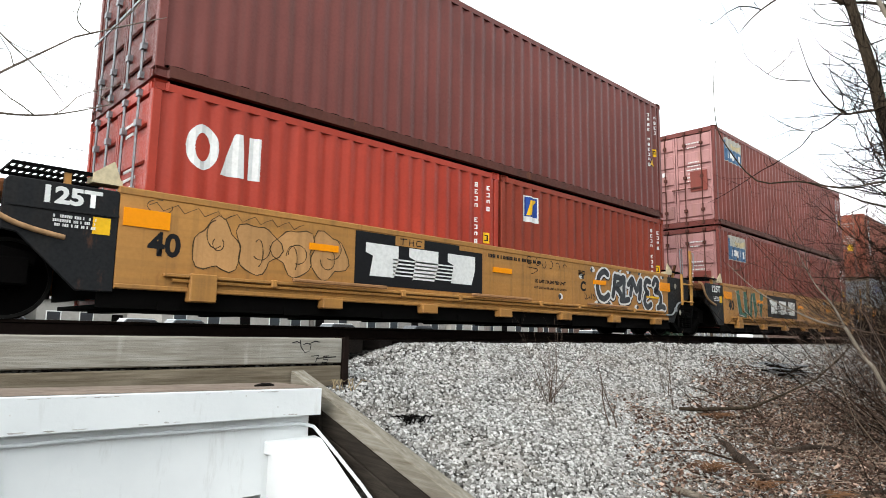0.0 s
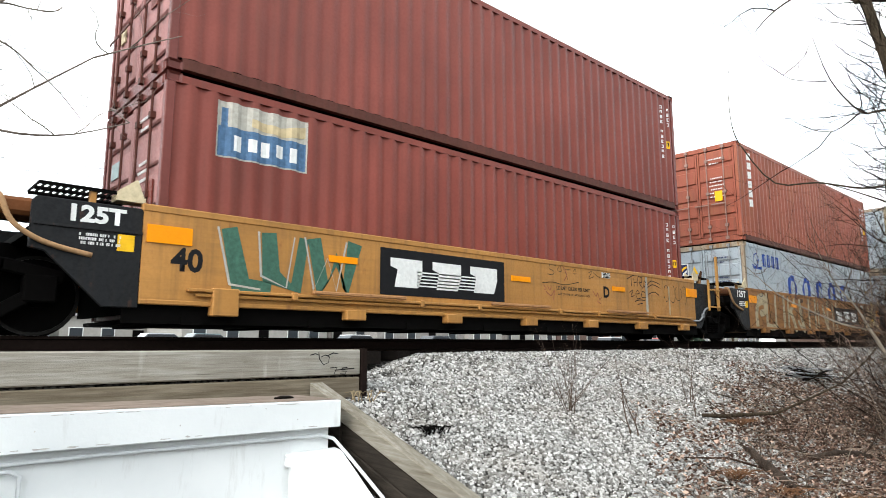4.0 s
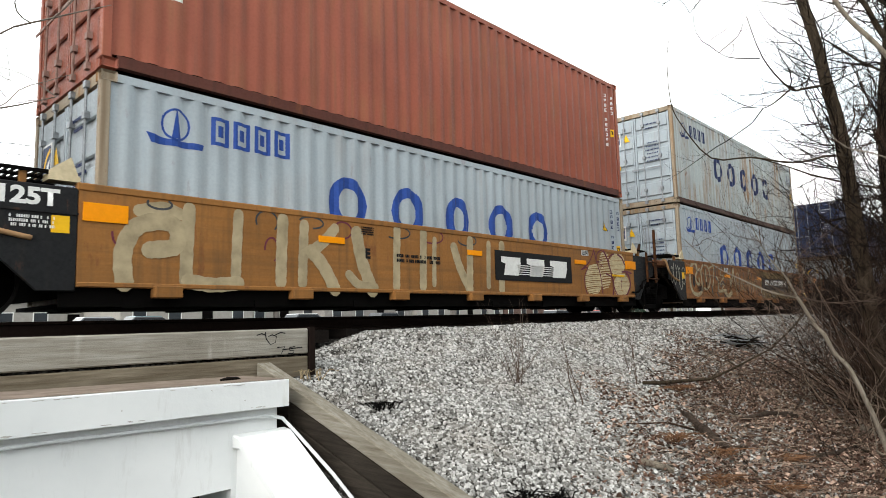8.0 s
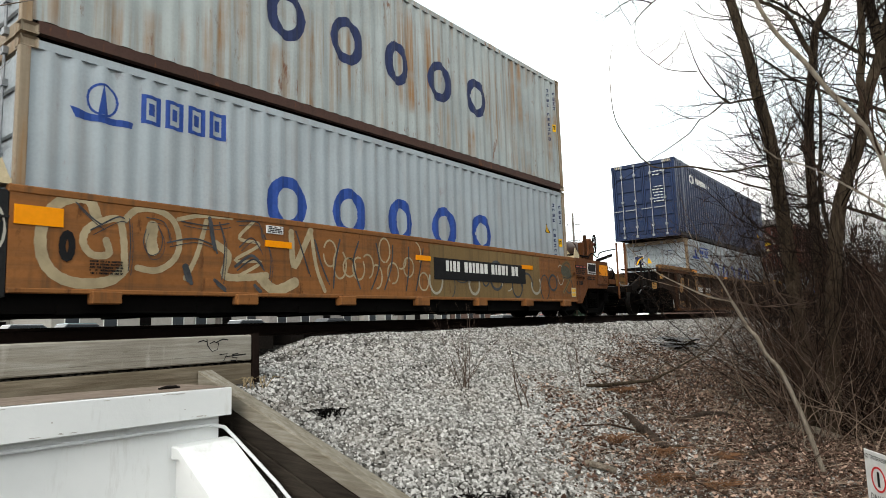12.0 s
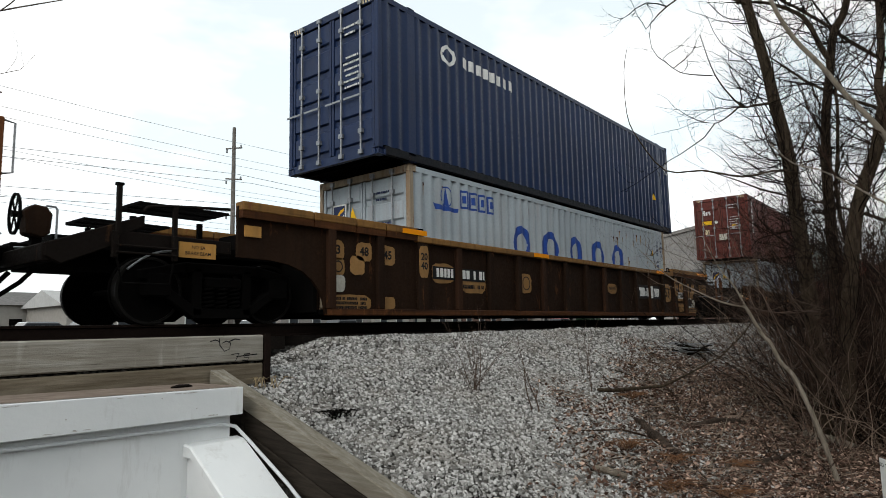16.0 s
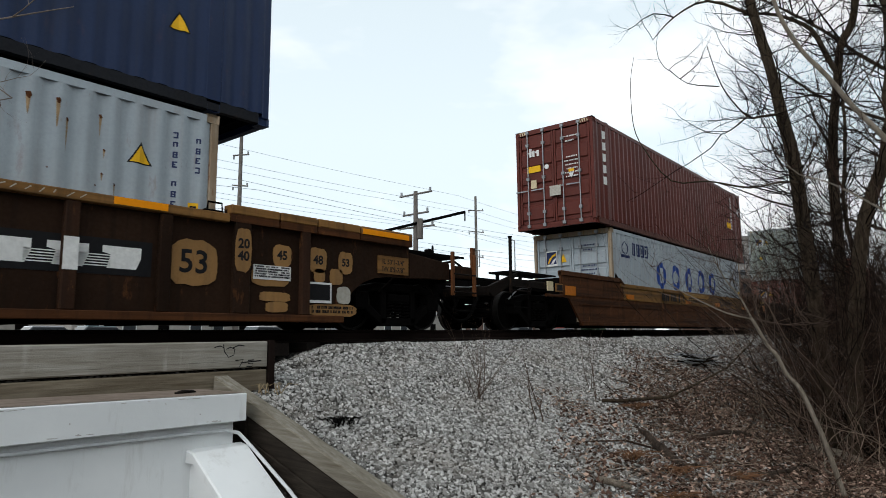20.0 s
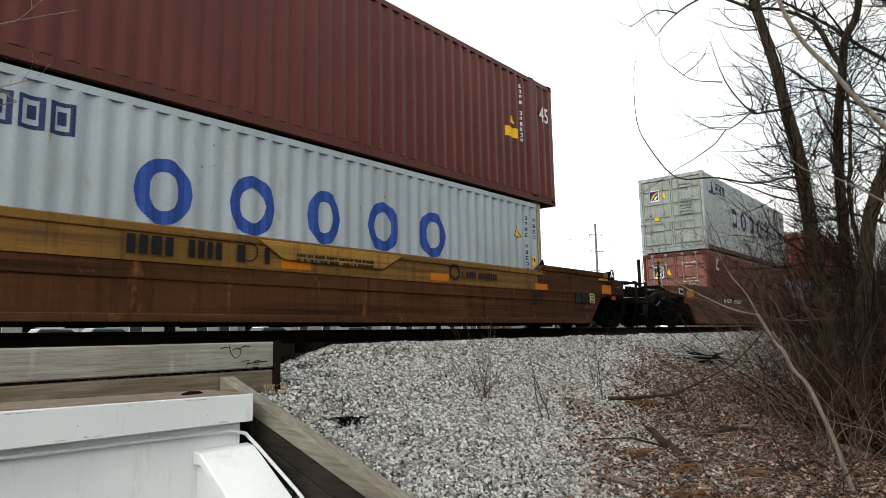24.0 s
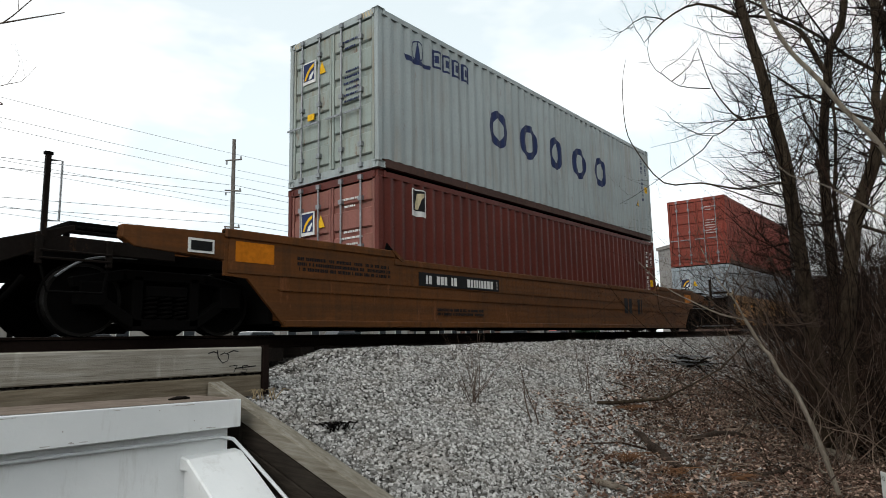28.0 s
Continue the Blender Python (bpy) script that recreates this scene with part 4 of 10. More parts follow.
def blotch(parent, x, z, r, mat, seed, squash=0.8, proud=0.006):
    """A ragged splash of paint."""
    rnd = random.Random(seed)
    pts = [(x + r * rnd.uniform(0.6, 1.15) * math.cos(0.3927 * k), z + squash * r * rnd.uniform(0.6, 1.15) * math.sin(0.3927 * k)) for k in range(16)]
    g = Geo()
    SPRAYS[0] += 1
    y = -SIDE - 0.003 - proud - 0.00012 * (SPRAYS[0] % 40)
    g.v += [(a, y, c) for a, c in pts]
    g.f.append(tuple(range(16)))
    return part("paint_splash", g, mat, parent)


UNIT_LEN = 12.42        # length of an articulated unit's side


def well_unit(label, x, dirt=None, L=UNIT_LEN, trailing=False, ledge=True, post_mat=None):
    """One unit of a yellow articulated well wagon; x is the start of its side."""
    car = rolling(thing("well_wagon", label, "rail wagon", None, "units of the articulated well wagon"), x)
    mat = dirt or M_YELLOW
    for s in (-1, 1):
        y0, y1 = (-SIDE, -SIDE + 0.05) if s < 0 else (SIDE - 0.05, SIDE)
        part("side_plate", Geo().box(0, L, y0, y1, 0.36, 1.40), mat, car)
        part("top_chord", Geo().box(-0.02, L + 0.02, y0 - 0.012, y1 + 0.03, 1.37, 1.455), mat, car, bevel=0.012)
        part("bottom_chord", Geo().box(0.0, L, y0 - 0.02, y1 + 0.02, 0.345, 0.40), mat, car, bevel=0.01)
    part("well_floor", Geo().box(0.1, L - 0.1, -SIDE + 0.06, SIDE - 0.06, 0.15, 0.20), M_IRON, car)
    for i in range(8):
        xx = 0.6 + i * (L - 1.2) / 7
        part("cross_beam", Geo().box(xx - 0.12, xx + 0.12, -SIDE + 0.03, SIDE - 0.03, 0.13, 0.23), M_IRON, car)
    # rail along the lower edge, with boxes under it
    # dark sheet added for the shadow under the side; it hides the container's foot
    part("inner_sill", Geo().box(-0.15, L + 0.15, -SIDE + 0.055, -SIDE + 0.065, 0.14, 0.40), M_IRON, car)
    if ledge:
        part("ledge", Geo().box(0.5, L - 0.3, -SIDE - 0.07, -SIDE - 0.001, 0.505, 0.545), mat, car, bevel=0.008)
    for i in range(7):
        xx = 0.95 + i * (L - 1.6) / 6
        part("bracket", Geo().box(xx - 0.16, xx + 0.16, -SIDE - 0.085, -SIDE + 0.06, 0.235, 0.375 if i or not ledge else 0.56), mat, car, bevel=0.012)
    for i in range(3 if ledge else 0):
        xx = 2.1 + i * 3.35
        part("running_board", Geo().box(xx, xx + 1.55, -SIDE - 0.115, -SIDE - 0.070, 0.552, 0.600), M_BOARD, car, "tan running board", bevel=0.012)
        part("pipe_clamp", Geo().box(xx - 0.28, xx - 0.20, -SIDE - 0.085, -SIDE - 0.01, 0.46, 0.56), mat, car, bevel=0.012)
        part("pipe_clamp", Geo().box(xx + 1.85, xx + 1.93, -SIDE - 0.085, -SIDE - 0.01, 0.46, 0.56), mat, car, bevel=0.012)
    # black sheeted ends
    for s in (-1, 1):
        y0, y1 = (-SIDE + 0.004, -SIDE + 0.05) if s < 0 else (SIDE - 0.05, SIDE - 0.004)
        part("end_sheet", Geo().prism([(-1.06, 0.86), (-0.92, 0.84), (-0.36, 0.30), (0, 0.30), (0, 1.39), (-1.02, 1.39), (-1.06, 1.34)], y0, y1), M_BLACK, car, "black painted end sheet", bevel=0.01)
        if not trailing:
            part("end_sheet", Geo().prism([(L, 0.30), (L + 0.30, 0.30), (L + 0.55, 0.62), (L + 0.80, 0.84), (L + 1.10, 0.90), (L + 1.10, 1.39), (L, 1.39)], y0, y1), M_BLACK, car, "black painted end sheet", bevel=0.01)
        ys = -SIDE - 0.012 if s < 0 else SIDE
        part("seam_strip", Geo().box(-1.03, 0, ys, ys + 0.012, 1.10, 1.125), M_BLACK, car)
        if not trailing:
            part("seam_strip", Geo().box(L, L + 1.08, ys, ys + 0.012, 1.10, 1.125), M_BLACK, car)
    for xa, xb in ((-1.05, 0.05), (L - 0.05, L + 1.0)):
        part("end_deck", Geo().box(xa, xb, -SIDE + 0.06, SIDE - 0.06, 1.02, 1.09), M_IRON, car)
        part("bulkhead", Geo().box(0.02 if xa < 0 else L - 0.08, 0.08 if xa < 0 else L - 0.02, -SIDE + 0.05, SIDE - 0.05, 0.26, 1.38), M_IRON, car)
        for y in (-SIDE + 0.06, -0.25, SIDE - 0.66):
            grating(car, xa + 0.05, xb - 0.10, y, y + 0.6, 1.56)
        for y in (-SIDE + 0.10, 0.0, SIDE - 0.10):
            part("grating_leg", Geo().box((xa + xb) / 2 - 0.03, (xa + xb) / 2 + 0.03, y - 0.03, y + 0.03, 1.08, 1.53), mat, car)
    # centre sill and articulated joint
    part("centre_sill", Geo().box(-1.75, 0.05, -0.22, 0.22, 0.72, 1.03), M_IRON, car)
    part("centre_sill", Geo().box(L - 0.05, L + 1.55, -0.24, 0.24, 0.72, 1.03), M_IRON, car)
    if not trailing:
        part("joint_casting", Geo().box(L + 1.0, L + 1.75, -0.42, 0.42, 0.92, 1.22).box(L + 1.05, L + 1.4, -0.30, 0.30, 1.22, 1.36), M_OCHRE, car, "rusty cast articulation joint", bevel=0.03)
        part("side_bearing_arm", Geo().prism([(L + 0.95, 0.92), (L + 1.9, 0.98), (L + 1.9, 1.10), (L + 1.5, 1.28), (L + 0.95, 1.18)], -1.02, -0.62), M_RUSTY, car, bevel=0.02)
        pm = post_mat or M_OCHRE
        part("joint_casting", Geo().box(L + 1.55, L + 2.30, -1.20, -0.75, 1.20, 1.38), M_RUSTYYELLOW, car, "rusty yellow casting over the joint", bevel=0.04)
        part("side_lug", Geo().prism([(L + 1.35, 0.98), (L + 1.85, 0.98), (L + 1.80, 1.16), (L + 1.45, 1.20)], -1.22, -1.0), M_IRON, car, bevel=0.02)
        part("brake_hose", Geo().tube(smooth_path([(L + 1.80, -SIDE + 0.06, 1.38), (L + 1.86, -SIDE - 0.02, 1.34), (L + 1.96, -SIDE - 0.04, 1.11), (L + 2.15, -SIDE - 0.03, 0.97), (L + 2.38, -SIDE - 0.02, 0.89), (L + 2.70, -SIDE, 0.83)], 4), 0.028, 8), M_HOSE, car, smooth=True)
        part("air_pipe", Geo().tube(smooth_path([(L - 0.2, -SIDE - 0.03, 0.47), (L + 0.12, -SIDE - 0.03, 0.48), (L + 0.30, -SIDE - 0.03, 0.60), (L + 0.42, -SIDE - 0.03, 0.74), (L + 0.60, -SIDE - 0.02, 0.80), (L + 0.75, -SIDE + 0.04, 0.80)], 4), 0.022, 6), M_STEEL if ledge else M_IRON, car, smooth=True)
        part("pipe_clamp", Geo().box(L + 0.28, L + 0.36, -SIDE - 0.06, -SIDE, 0.56, 0.66), M_STEEL if ledge else M_IRON, car, bevel=0.01)
        xa, xb, ya = L + 0.70, L + 1.20, -SIDE - 0.05
        part("upright", Geo().box(xa - 0.028, xa + 0.028, ya, ya + 0.05, 0.74, 1.52), pm, car, bevel=0.006)
        part("upright", Geo().box(xb - 0.040, xb + 0.040, ya, ya + 0.05, 0.74, 2.13), pm, car, bevel=0.006)
        for z in (0.83, 1.26):
            part("rung", Geo().tube([(xa, ya - 0.01, z), (xb + 0.04, ya - 0.01, z)], 0.018, 6), pm, car)
        for z in (0.92, 1.00, 1.10, 1.44, 1.60, 1.84):
            part("rivet", Geo().disc_y(xb, z, ya - 0.012, ya, 0.018, 8), pm, car)
        part("stirrup", Geo().tube(smooth_path([(xa, ya, 0.76), (xa + 0.05, ya, 0.60), (xa + 0.12, ya, 0.47), (xb - 0.12, ya, 0.46), (xb - 0.04, ya, 0.56), (xb, ya, 0.76)], 4), 0.013, 6), M_IRON, car, smooth=True)
        part("grab_iron", Geo().tube([(xa, ya, 1.50), (xa - 0.10, ya, 1.52), (xa - 0.11, ya, 2.10), (xa - 0.02, ya, 2.13), (xa, ya, 2.10), (xa + 0.0, ya, 1.50)], 0.012, 6), M_STEEL, car)
        part("grab_iron", Geo().tube([(xb + 0.03, ya, 2.08), (xb + 0.12, ya, 2.06), (xb + 0.12, ya, 1.68), (xb + 0.03, ya, 1.66)], 0.012, 6), M_STEEL, car)
        part("grating_bracket", Geo().prism([(xa - 0.3, 1.40), (xa - 0.1, 1.40), (xa + 0.02, 1.72), (xa - 0.03, 1.74)], -SIDE + 0.12, -SIDE + 0.15), M_RUSTY, car)
    if ledge:
        part("air_pipe", Geo().tube([(0.6, -SIDE - 0.03, 0.47), (L - 0.2, -SIDE - 0.03, 0.47)], 0.022, 6), mat, car)
    for x_, fl in ((0.02, True), (L - 0.02, False)):
        for y in (-SIDE + 0.02, SIDE - 0.26):
            corner_guide(car, x_, y, 1.455, fl, M_CREAM)
    # reflectors and small marks
    for xx, w2, z in (((0.04, 0.50, 1.03), (2.38, 0.46, 1.01), (6.05, 0.50, 1.00), (9.15, 0.46, 1.0)) if ledge else ((0.04, 0.46, 1.05), (3.07, 0.45, 1.04), (6.25, 0.40, 1.04), (9.81, 0.46, 1.05))) + (() if trailing else ((L - 0.42, 0.51, 1.03),)):
        part("reflector", Geo().box(xx, xx + w2, -SIDE - 0.017, -SIDE, z, z + (0.20 if xx < 0.1 or xx > 11 else 0.09)), M_ORANGE, car)
    part("capacity_sign", Geo().box(-0.25, -0.08, -SIDE - 0.002, -SIDE + 0.004, 0.90, 1.08), M_YELLOWMARK, car)
    truck(car, L + 1.45)
    return car


M_RIBRUST = paint("rust_streaked_brown_rib", (0.026, 0.0125, 0.007), 0.75, 0.5, 0.5, (0.014, 0.010, 0.008), (0.12, 0.05, 0.018), 1.6)
M_DARKEND = paint("near_black_brown_end_paint", (0.0075, 0.0055, 0.0045), 0.75, 0.4, 0.3, (0.01, 0.008, 0.006), (0.05, 0.025, 0.012))


def hand_wheel(parent, x, y, z, r, turn):
    """A spoked hand-brake wheel."""
    rim = part("hand_brake_wheel", Geo().disc_y(0, 0, -0.016, 0.016, r, 28, r - 0.022), M_IRON, parent)
    rim.matrix_basis = pose(x, y, z, 0, 0, turn)
    part("hub", Geo().disc_y(0, 0, -0.03, 0.03, 0.04, 10), M_IRON, rim)
    for i in range(6):
        t = 2 * math.pi * i / 6
        part("spoke", Geo().tube([(0, 0, 0), ((r - 0.02) * math.cos(t), 0, (r - 0.02) * math.sin(t))], 0.011, 5), M_IRON, rim)


def long_wagon(label, x, mat, top_mat, style):
    """A single well wagon with its own trucks and couplers; x is its middle."""
    car = rolling(thing("well_wagon", label, "rail wagon", None, "single well wagons"), x)
    ribs = style == "ribbed"
    zt, zm = (1.60, 1.47) if ribs else (1.37, 1.24)
    body, notch = (9.62, 6.15) if ribs else (9.05, 5.9)
    for s in (-1, 1):
        y0, y1 = (-SIDE + 0.01, -SIDE + 0.06) if s < 0 else (SIDE - 0.06, SIDE - 0.01)
        if ribs:
            arch = [(8.13, 0.13), (8.17, 0.32), (8.25, 0.47), (8.38, 0.61), (8.56, 0.73), (8.80, 0.81), (9.10, 0.85), (body, 0.86)]
            pts = arch + [(body, zt - 0.06), (notch, zt - 0.06), (notch, zm - 0.02), (-notch, zm - 0.02), (-notch, zt - 0.06), (-body, zt - 0.06)] + [(-a, c) for a, c in arch[::-1]]
        else:
            pts = [(-8.1, 0.12), (8.1, 0.12), (8.7, 0.74), (body, 0.76), (body, zt), (notch, zt), (notch - 0.25, zm), (-notch + 0.25, zm), (-notch, zt), (-body, zt), (-body, 0.76), (-8.7, 0.74)]
        side = part("side_plate", Geo().prism(pts, y0, y1), mat, car)
        lip = 0.09 if ribs else 0.03
        yc0, yc1 = (-SIDE - lip, -SIDE + 0.10) if s < 0 else (SIDE - 0.10, SIDE + lip)
        part("top_chord", Geo().box(-notch, notch, yc0, yc1, zm - 0.11, zm), top_mat, car, bevel=0.012)
        for e in (-1, 1):
            cuts = (notch, 6.92, 7.58, 8.42, body) if ribs else (notch, body)
            for c0, c1 in zip(cuts, cuts[1:]):
                xa, xb = sorted((e * (c0 + 0.012 * ribs), e * (c1 - 0.012 * ribs)))
                part("end_chord", Geo().box(xa, xb, yc0, yc1, zt - 0.12, zt), mat if style == "rust" else top_mat, car, bevel=0.012)
                if ribs:
                    part("chord_skirt", Geo().box(xa, xb, yc0 + 0.012, yc1 - 0.012, zt - 0.22, zt - 0.12), M_RUSTY, car)
        part("bottom_chord", Geo().box(-8.1, 8.1, yc0 + 0.01, yc1, 0.10, 0.20), M_RUSTY if ribs else mat, car, bevel=0.01)
        if ribs:
            for i in range(16):
                xx = -8.06 + 1.03 * i
                zz = zt - 0.12 if abs(xx) > notch else zm - 0.11
                ya, yb = (-SIDE - 0.075, -SIDE + 0.012) if s < 0 else (SIDE - 0.012, SIDE + 0.075)
                wr = 0.12 if i in (2, 14) else 0.075
                part("rib", Geo().box(xx - wr, xx + wr, ya, yb, 0.20, zz), M_BROWN if i % 3 else M_RIBRUST, car, bevel=0.012)
        else:
            ya, yb = (-SIDE - 0.006, -SIDE + 0.012) if s < 0 else (SIDE - 0.012, SIDE + 0.006)
            part("upper_plate", Geo().prism([(-5.7, 0.80), (5.7, 0.80), (5.7, zm - 0.1), (-5.7, zm - 0.1)], ya, yb), top_mat, car)
            for e in (-1, 1):
                part("upper_plate", Geo().prism([(e * 5.7, 0.80), (e * 9.0, 0.80), (e * 9.0, zt - 0.1), (e * 5.95, zt - 0.1), (e * 5.7, zm - 0.1)][::e], ya, yb), mat if style == "rust" else top_mat, car)
            part("fold_strip", Geo().prism([(-8.2, 0.60), (8.2, 0.60), (8.22, 0.618), (-8.22, 0.618)], ya - 0.004, yb), mat, car)
            for e in (-1, 1):
                part("folded_edge", Geo().prism([(e * 5.65, 1.20), (e * 5.75, 1.20), (e * 6.0, zt), (e * 5.9, zt)][::e], yc0 - 0.01, yc1), mat if style == "rust" else top_mat, car)
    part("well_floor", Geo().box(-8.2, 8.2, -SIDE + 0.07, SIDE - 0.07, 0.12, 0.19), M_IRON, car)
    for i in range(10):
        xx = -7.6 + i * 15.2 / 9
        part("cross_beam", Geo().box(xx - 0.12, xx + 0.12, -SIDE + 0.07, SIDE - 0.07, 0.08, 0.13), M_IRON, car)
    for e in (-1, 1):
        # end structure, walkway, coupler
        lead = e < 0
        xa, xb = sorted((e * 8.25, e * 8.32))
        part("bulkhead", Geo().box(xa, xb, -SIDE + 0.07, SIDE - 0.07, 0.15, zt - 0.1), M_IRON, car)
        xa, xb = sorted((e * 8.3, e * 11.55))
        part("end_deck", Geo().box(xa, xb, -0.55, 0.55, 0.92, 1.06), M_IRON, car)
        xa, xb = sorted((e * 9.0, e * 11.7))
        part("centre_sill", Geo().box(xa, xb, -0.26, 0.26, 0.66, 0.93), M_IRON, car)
        xa, xb = sorted((e * 9.0, e * 10.35))
        for s in (-1, 1):
            ya, yb = (-SIDE + 0.02, -SIDE + 0.16) if s < 0 else (SIDE - 0.16, SIDE - 0.02)
            if style == "yellow":
                part("shoulder", Geo().prism([(e * 8.9, 0.95), (e * 10.2, 1.02), (e * 10.35, 1.12), (e * 10.35, zt - 0.10), (e * 8.9, zt - 0.05)][::e], ya, yb), mat if style == "yellow" else M_DARKEND, car, bevel=0.012)
            ya, yb = (-SIDE + 0.05, -0.5) if s < 0 else (0.5, SIDE - 0.05)
            xs = sorted((e * 10.3, e * 11.5))
            if lead:
                ya, yb = (-SIDE + 0.03, -SIDE + 0.10) if s < 0 else (SIDE - 0.10, SIDE - 0.03)
                part("sloped_sill", Geo().prism([(-11.88, 0.72), (-11.72, 0.64), (-11.14, 0.90), (-9.7, 0.88), (-9.7, 1.05), (-10.98, 1.06), (-10.84, 1.13), (-10.84, 1.27 if ribs else 1.20), (-11.88, 0.86)], ya, yb), M_DARKEND, car, bevel=0.012)
                continue
            part("step_board", Geo().box(*xs, ya, yb, 0.98, 1.03), M_IRON, car)
            part("edge_beam", Geo().box(*xs, -SIDE + 0.03 if s < 0 else SIDE - 0.10, -SIDE + 0.10 if s < 0 else SIDE - 0.03, 0.92, 1.10), M_IRON if style != "yellow" else mat, car, bevel=0.01)
            part("rocker_arm", Geo().tube([(e * 10.3, s * (SIDE - 0.1), 1.15), (e * 10.9, s * (SIDE - 0.06), 1.26), (e * 11.5, s * (SIDE - 0.1), 1.05)], 0.022, 6), M_IRON, car)
        xs = (-10.86, -9.68 if ribs else -9.08) if lead else sorted((e * 9.05, e * 11.3))
        for y in (-SIDE + 0.14, 0.35):
            grating(car, xs[0], xs[1], y, y + 0.62, 1.45 if lead and ribs else 1.38 if ribs else 1.25)
        for xx in (9.8, 10.7) if lead else (9.4, 10.3, 11.2):
            part("grating_leg", Geo().box(e * xx - 0.03, e * xx + 0.03, -0.72, -0.66, 1.05, 1.35 if ribs else 1.22), M_IRON, car)
            part("grating_leg", Geo().box(e * xx - 0.03, e * xx + 0.03, 0.60, 0.66, 1.05, 1.35 if ribs else 1.22), M_IRON, car)
        part("draft_gear", Geo().box(*sorted((e * 11.6, e * 11.85)), -0.17, 0.17, 0.74, 0.98), M_IRON, car, bevel=0.02)
        part("coupler", Geo().box(*sorted((e * 11.8, e * 12.05)), -0.09, 0.09, 0.76, 0.94).prism([(e * 11.98, 0.72), (e * 12.3, 0.74), (e * 12.3, 0.98), (e * 11.98, 1.0)][::e], -0.20, 0.14), M_IRON, car, "rusty knuckle coupler", bevel=0.03)
        part("brake_hose", Geo().tube([(e * 11.6, -0.35, 0.72), (e * 11.8, -0.40, 0.50), (e * 12.0, -0.38, 0.34), (e * 12.2, -0.32, 0.32)], 0.026, 8), M_IRON, car)
        if e > 0:
            part("air_hose", Geo().tube(smooth_path([(11.15, -0.62, 0.66), (11.4, -0.64, 0.38), (11.75, -0.64, 0.20), (12.1, -0.62, 0.22), (12.4, -0.58, 0.42), (12.6, -0.55, 0.68)], 4), 0.032, 8), M_IRON, car, smooth=True)
        part("cut_lever", Geo().tube([(e * 11.75, -SIDE + 0.1, 0.86), (e * 11.8, -0.9, 0.84), (e * 11.85, -0.3, 0.90)], 0.012, 6), M_STEEL, car)
        zp = 1.88 if style != "ribbed" else 1.55
        if lead:
            ladder(car, -11.20, -10.50, -SIDE - 0.02, 0.74, 0.92, 1.04, M_DARKEND, M_DARKEND, 2)
            part("stanchion", Geo().box(-11.185, -11.135, -SIDE - 0.03, -SIDE + 0.02, 1.0, zp + 0.02), M_DARKEND, car)
            part("stanchion_cap", Geo().box(-11.20, -11.12, -SIDE - 0.035, -SIDE + 0.025, zp + 0.02, zp + 0.05), M_IRON, car)
            if ribs:
                part("hand_rail", Geo().tube(smooth_path([(-10.86, -SIDE, 1.30), (-10.82, -SIDE, 1.36), (-10.5, -SIDE, 1.41), (-9.75, -SIDE, 1.47)], 4), 0.020, 6), M_DARKEND, car, smooth=True)
                part("grab_iron", Geo().tube([(-11.66, -0.58, 0.98), (-11.66, -0.58, 1.34), (-11.63, -0.58, 1.37), (-11.54, -0.58, 1.37), (-11.52, -0.58, 1.34), (-11.52, -0.58, 0.98)], 0.013, 6), M_STEEL, car)
                part("hand_brake_box", Geo().prism([(-11.86, 1.02), (-11.70, 0.98), (-11.62, 1.04), (-11.60, 1.26), (-11.66, 1.34), (-11.80, 1.36), (-11.88, 1.28)], -0.70, -0.46), M_BROWN, car, "dark rusty hand brake gear box", bevel=0.02)
                part("brake_stand", Geo().box(-11.78, -11.68, -0.62, -0.52, 0.60, 1.00), M_IRON, car)
                part("wheel_shaft", Geo().tube([(-11.95, -0.58, 1.24), (-11.80, -0.58, 1.22)], 0.022, 8), M_IRON, car)
                hand_wheel(car, -11.95, -0.58, 1.24, 0.235, 86)
            else:
                part("grab_iron", Geo().tube([(-11.13, -SIDE, zp - 0.03), (-11.03, -SIDE - 0.03, zp - 0.03), (-11.03, -SIDE - 0.03, 1.2), (-11.13, -SIDE, 1.2)], 0.012, 6), M_STEEL, car)
            part("end_sill", Geo().box(-11.90, -11.78, -SIDE + 0.06, SIDE - 0.06, 0.66, 0.86), M_DARKEND, car, bevel=0.015)
            part("wheel_guard", Geo().tube(smooth_path([(-10.95, -1.14, 0.64), (-10.75, -1.18, 0.80), (-10.5, -1.18, 0.88), (-10.1, -1.18, 0.90)], 4), 0.014, 6), M_STEEL, car, smooth=True)
            truck(car, e * 9.65)
            for y in (-SIDE + 0.03, SIDE - 0.27):
                if not ribs:
                    corner_guide(car, -6.13, y, zm, False, M_IRON)
                    continue
                part("clamp", Geo().box(-6.13, -5.86, y, y + 0.10, zm, zm + 0.05), M_IRON, car, bevel=0.01)
                part("clamp_bail", Geo().tube([(-6.10, y, zm + 0.05), (-6.09, y, zm + 0.14), (-5.90, y, zm + 0.14), (-5.89, y, zm + 0.05)], 0.014, 6), M_IRON, car)
            continue
        ladder(car, *sorted((e * 10.75, e * 11.4)), -SIDE - 0.02, 0.62, 1.05 if ribs else 1.25, 1.42 if ribs else 1.25, M_RUSTYYELLOW if ribs else M_DARKEND, M_DARKEND, 2)
        xp = 11.4 if ribs else 11.1
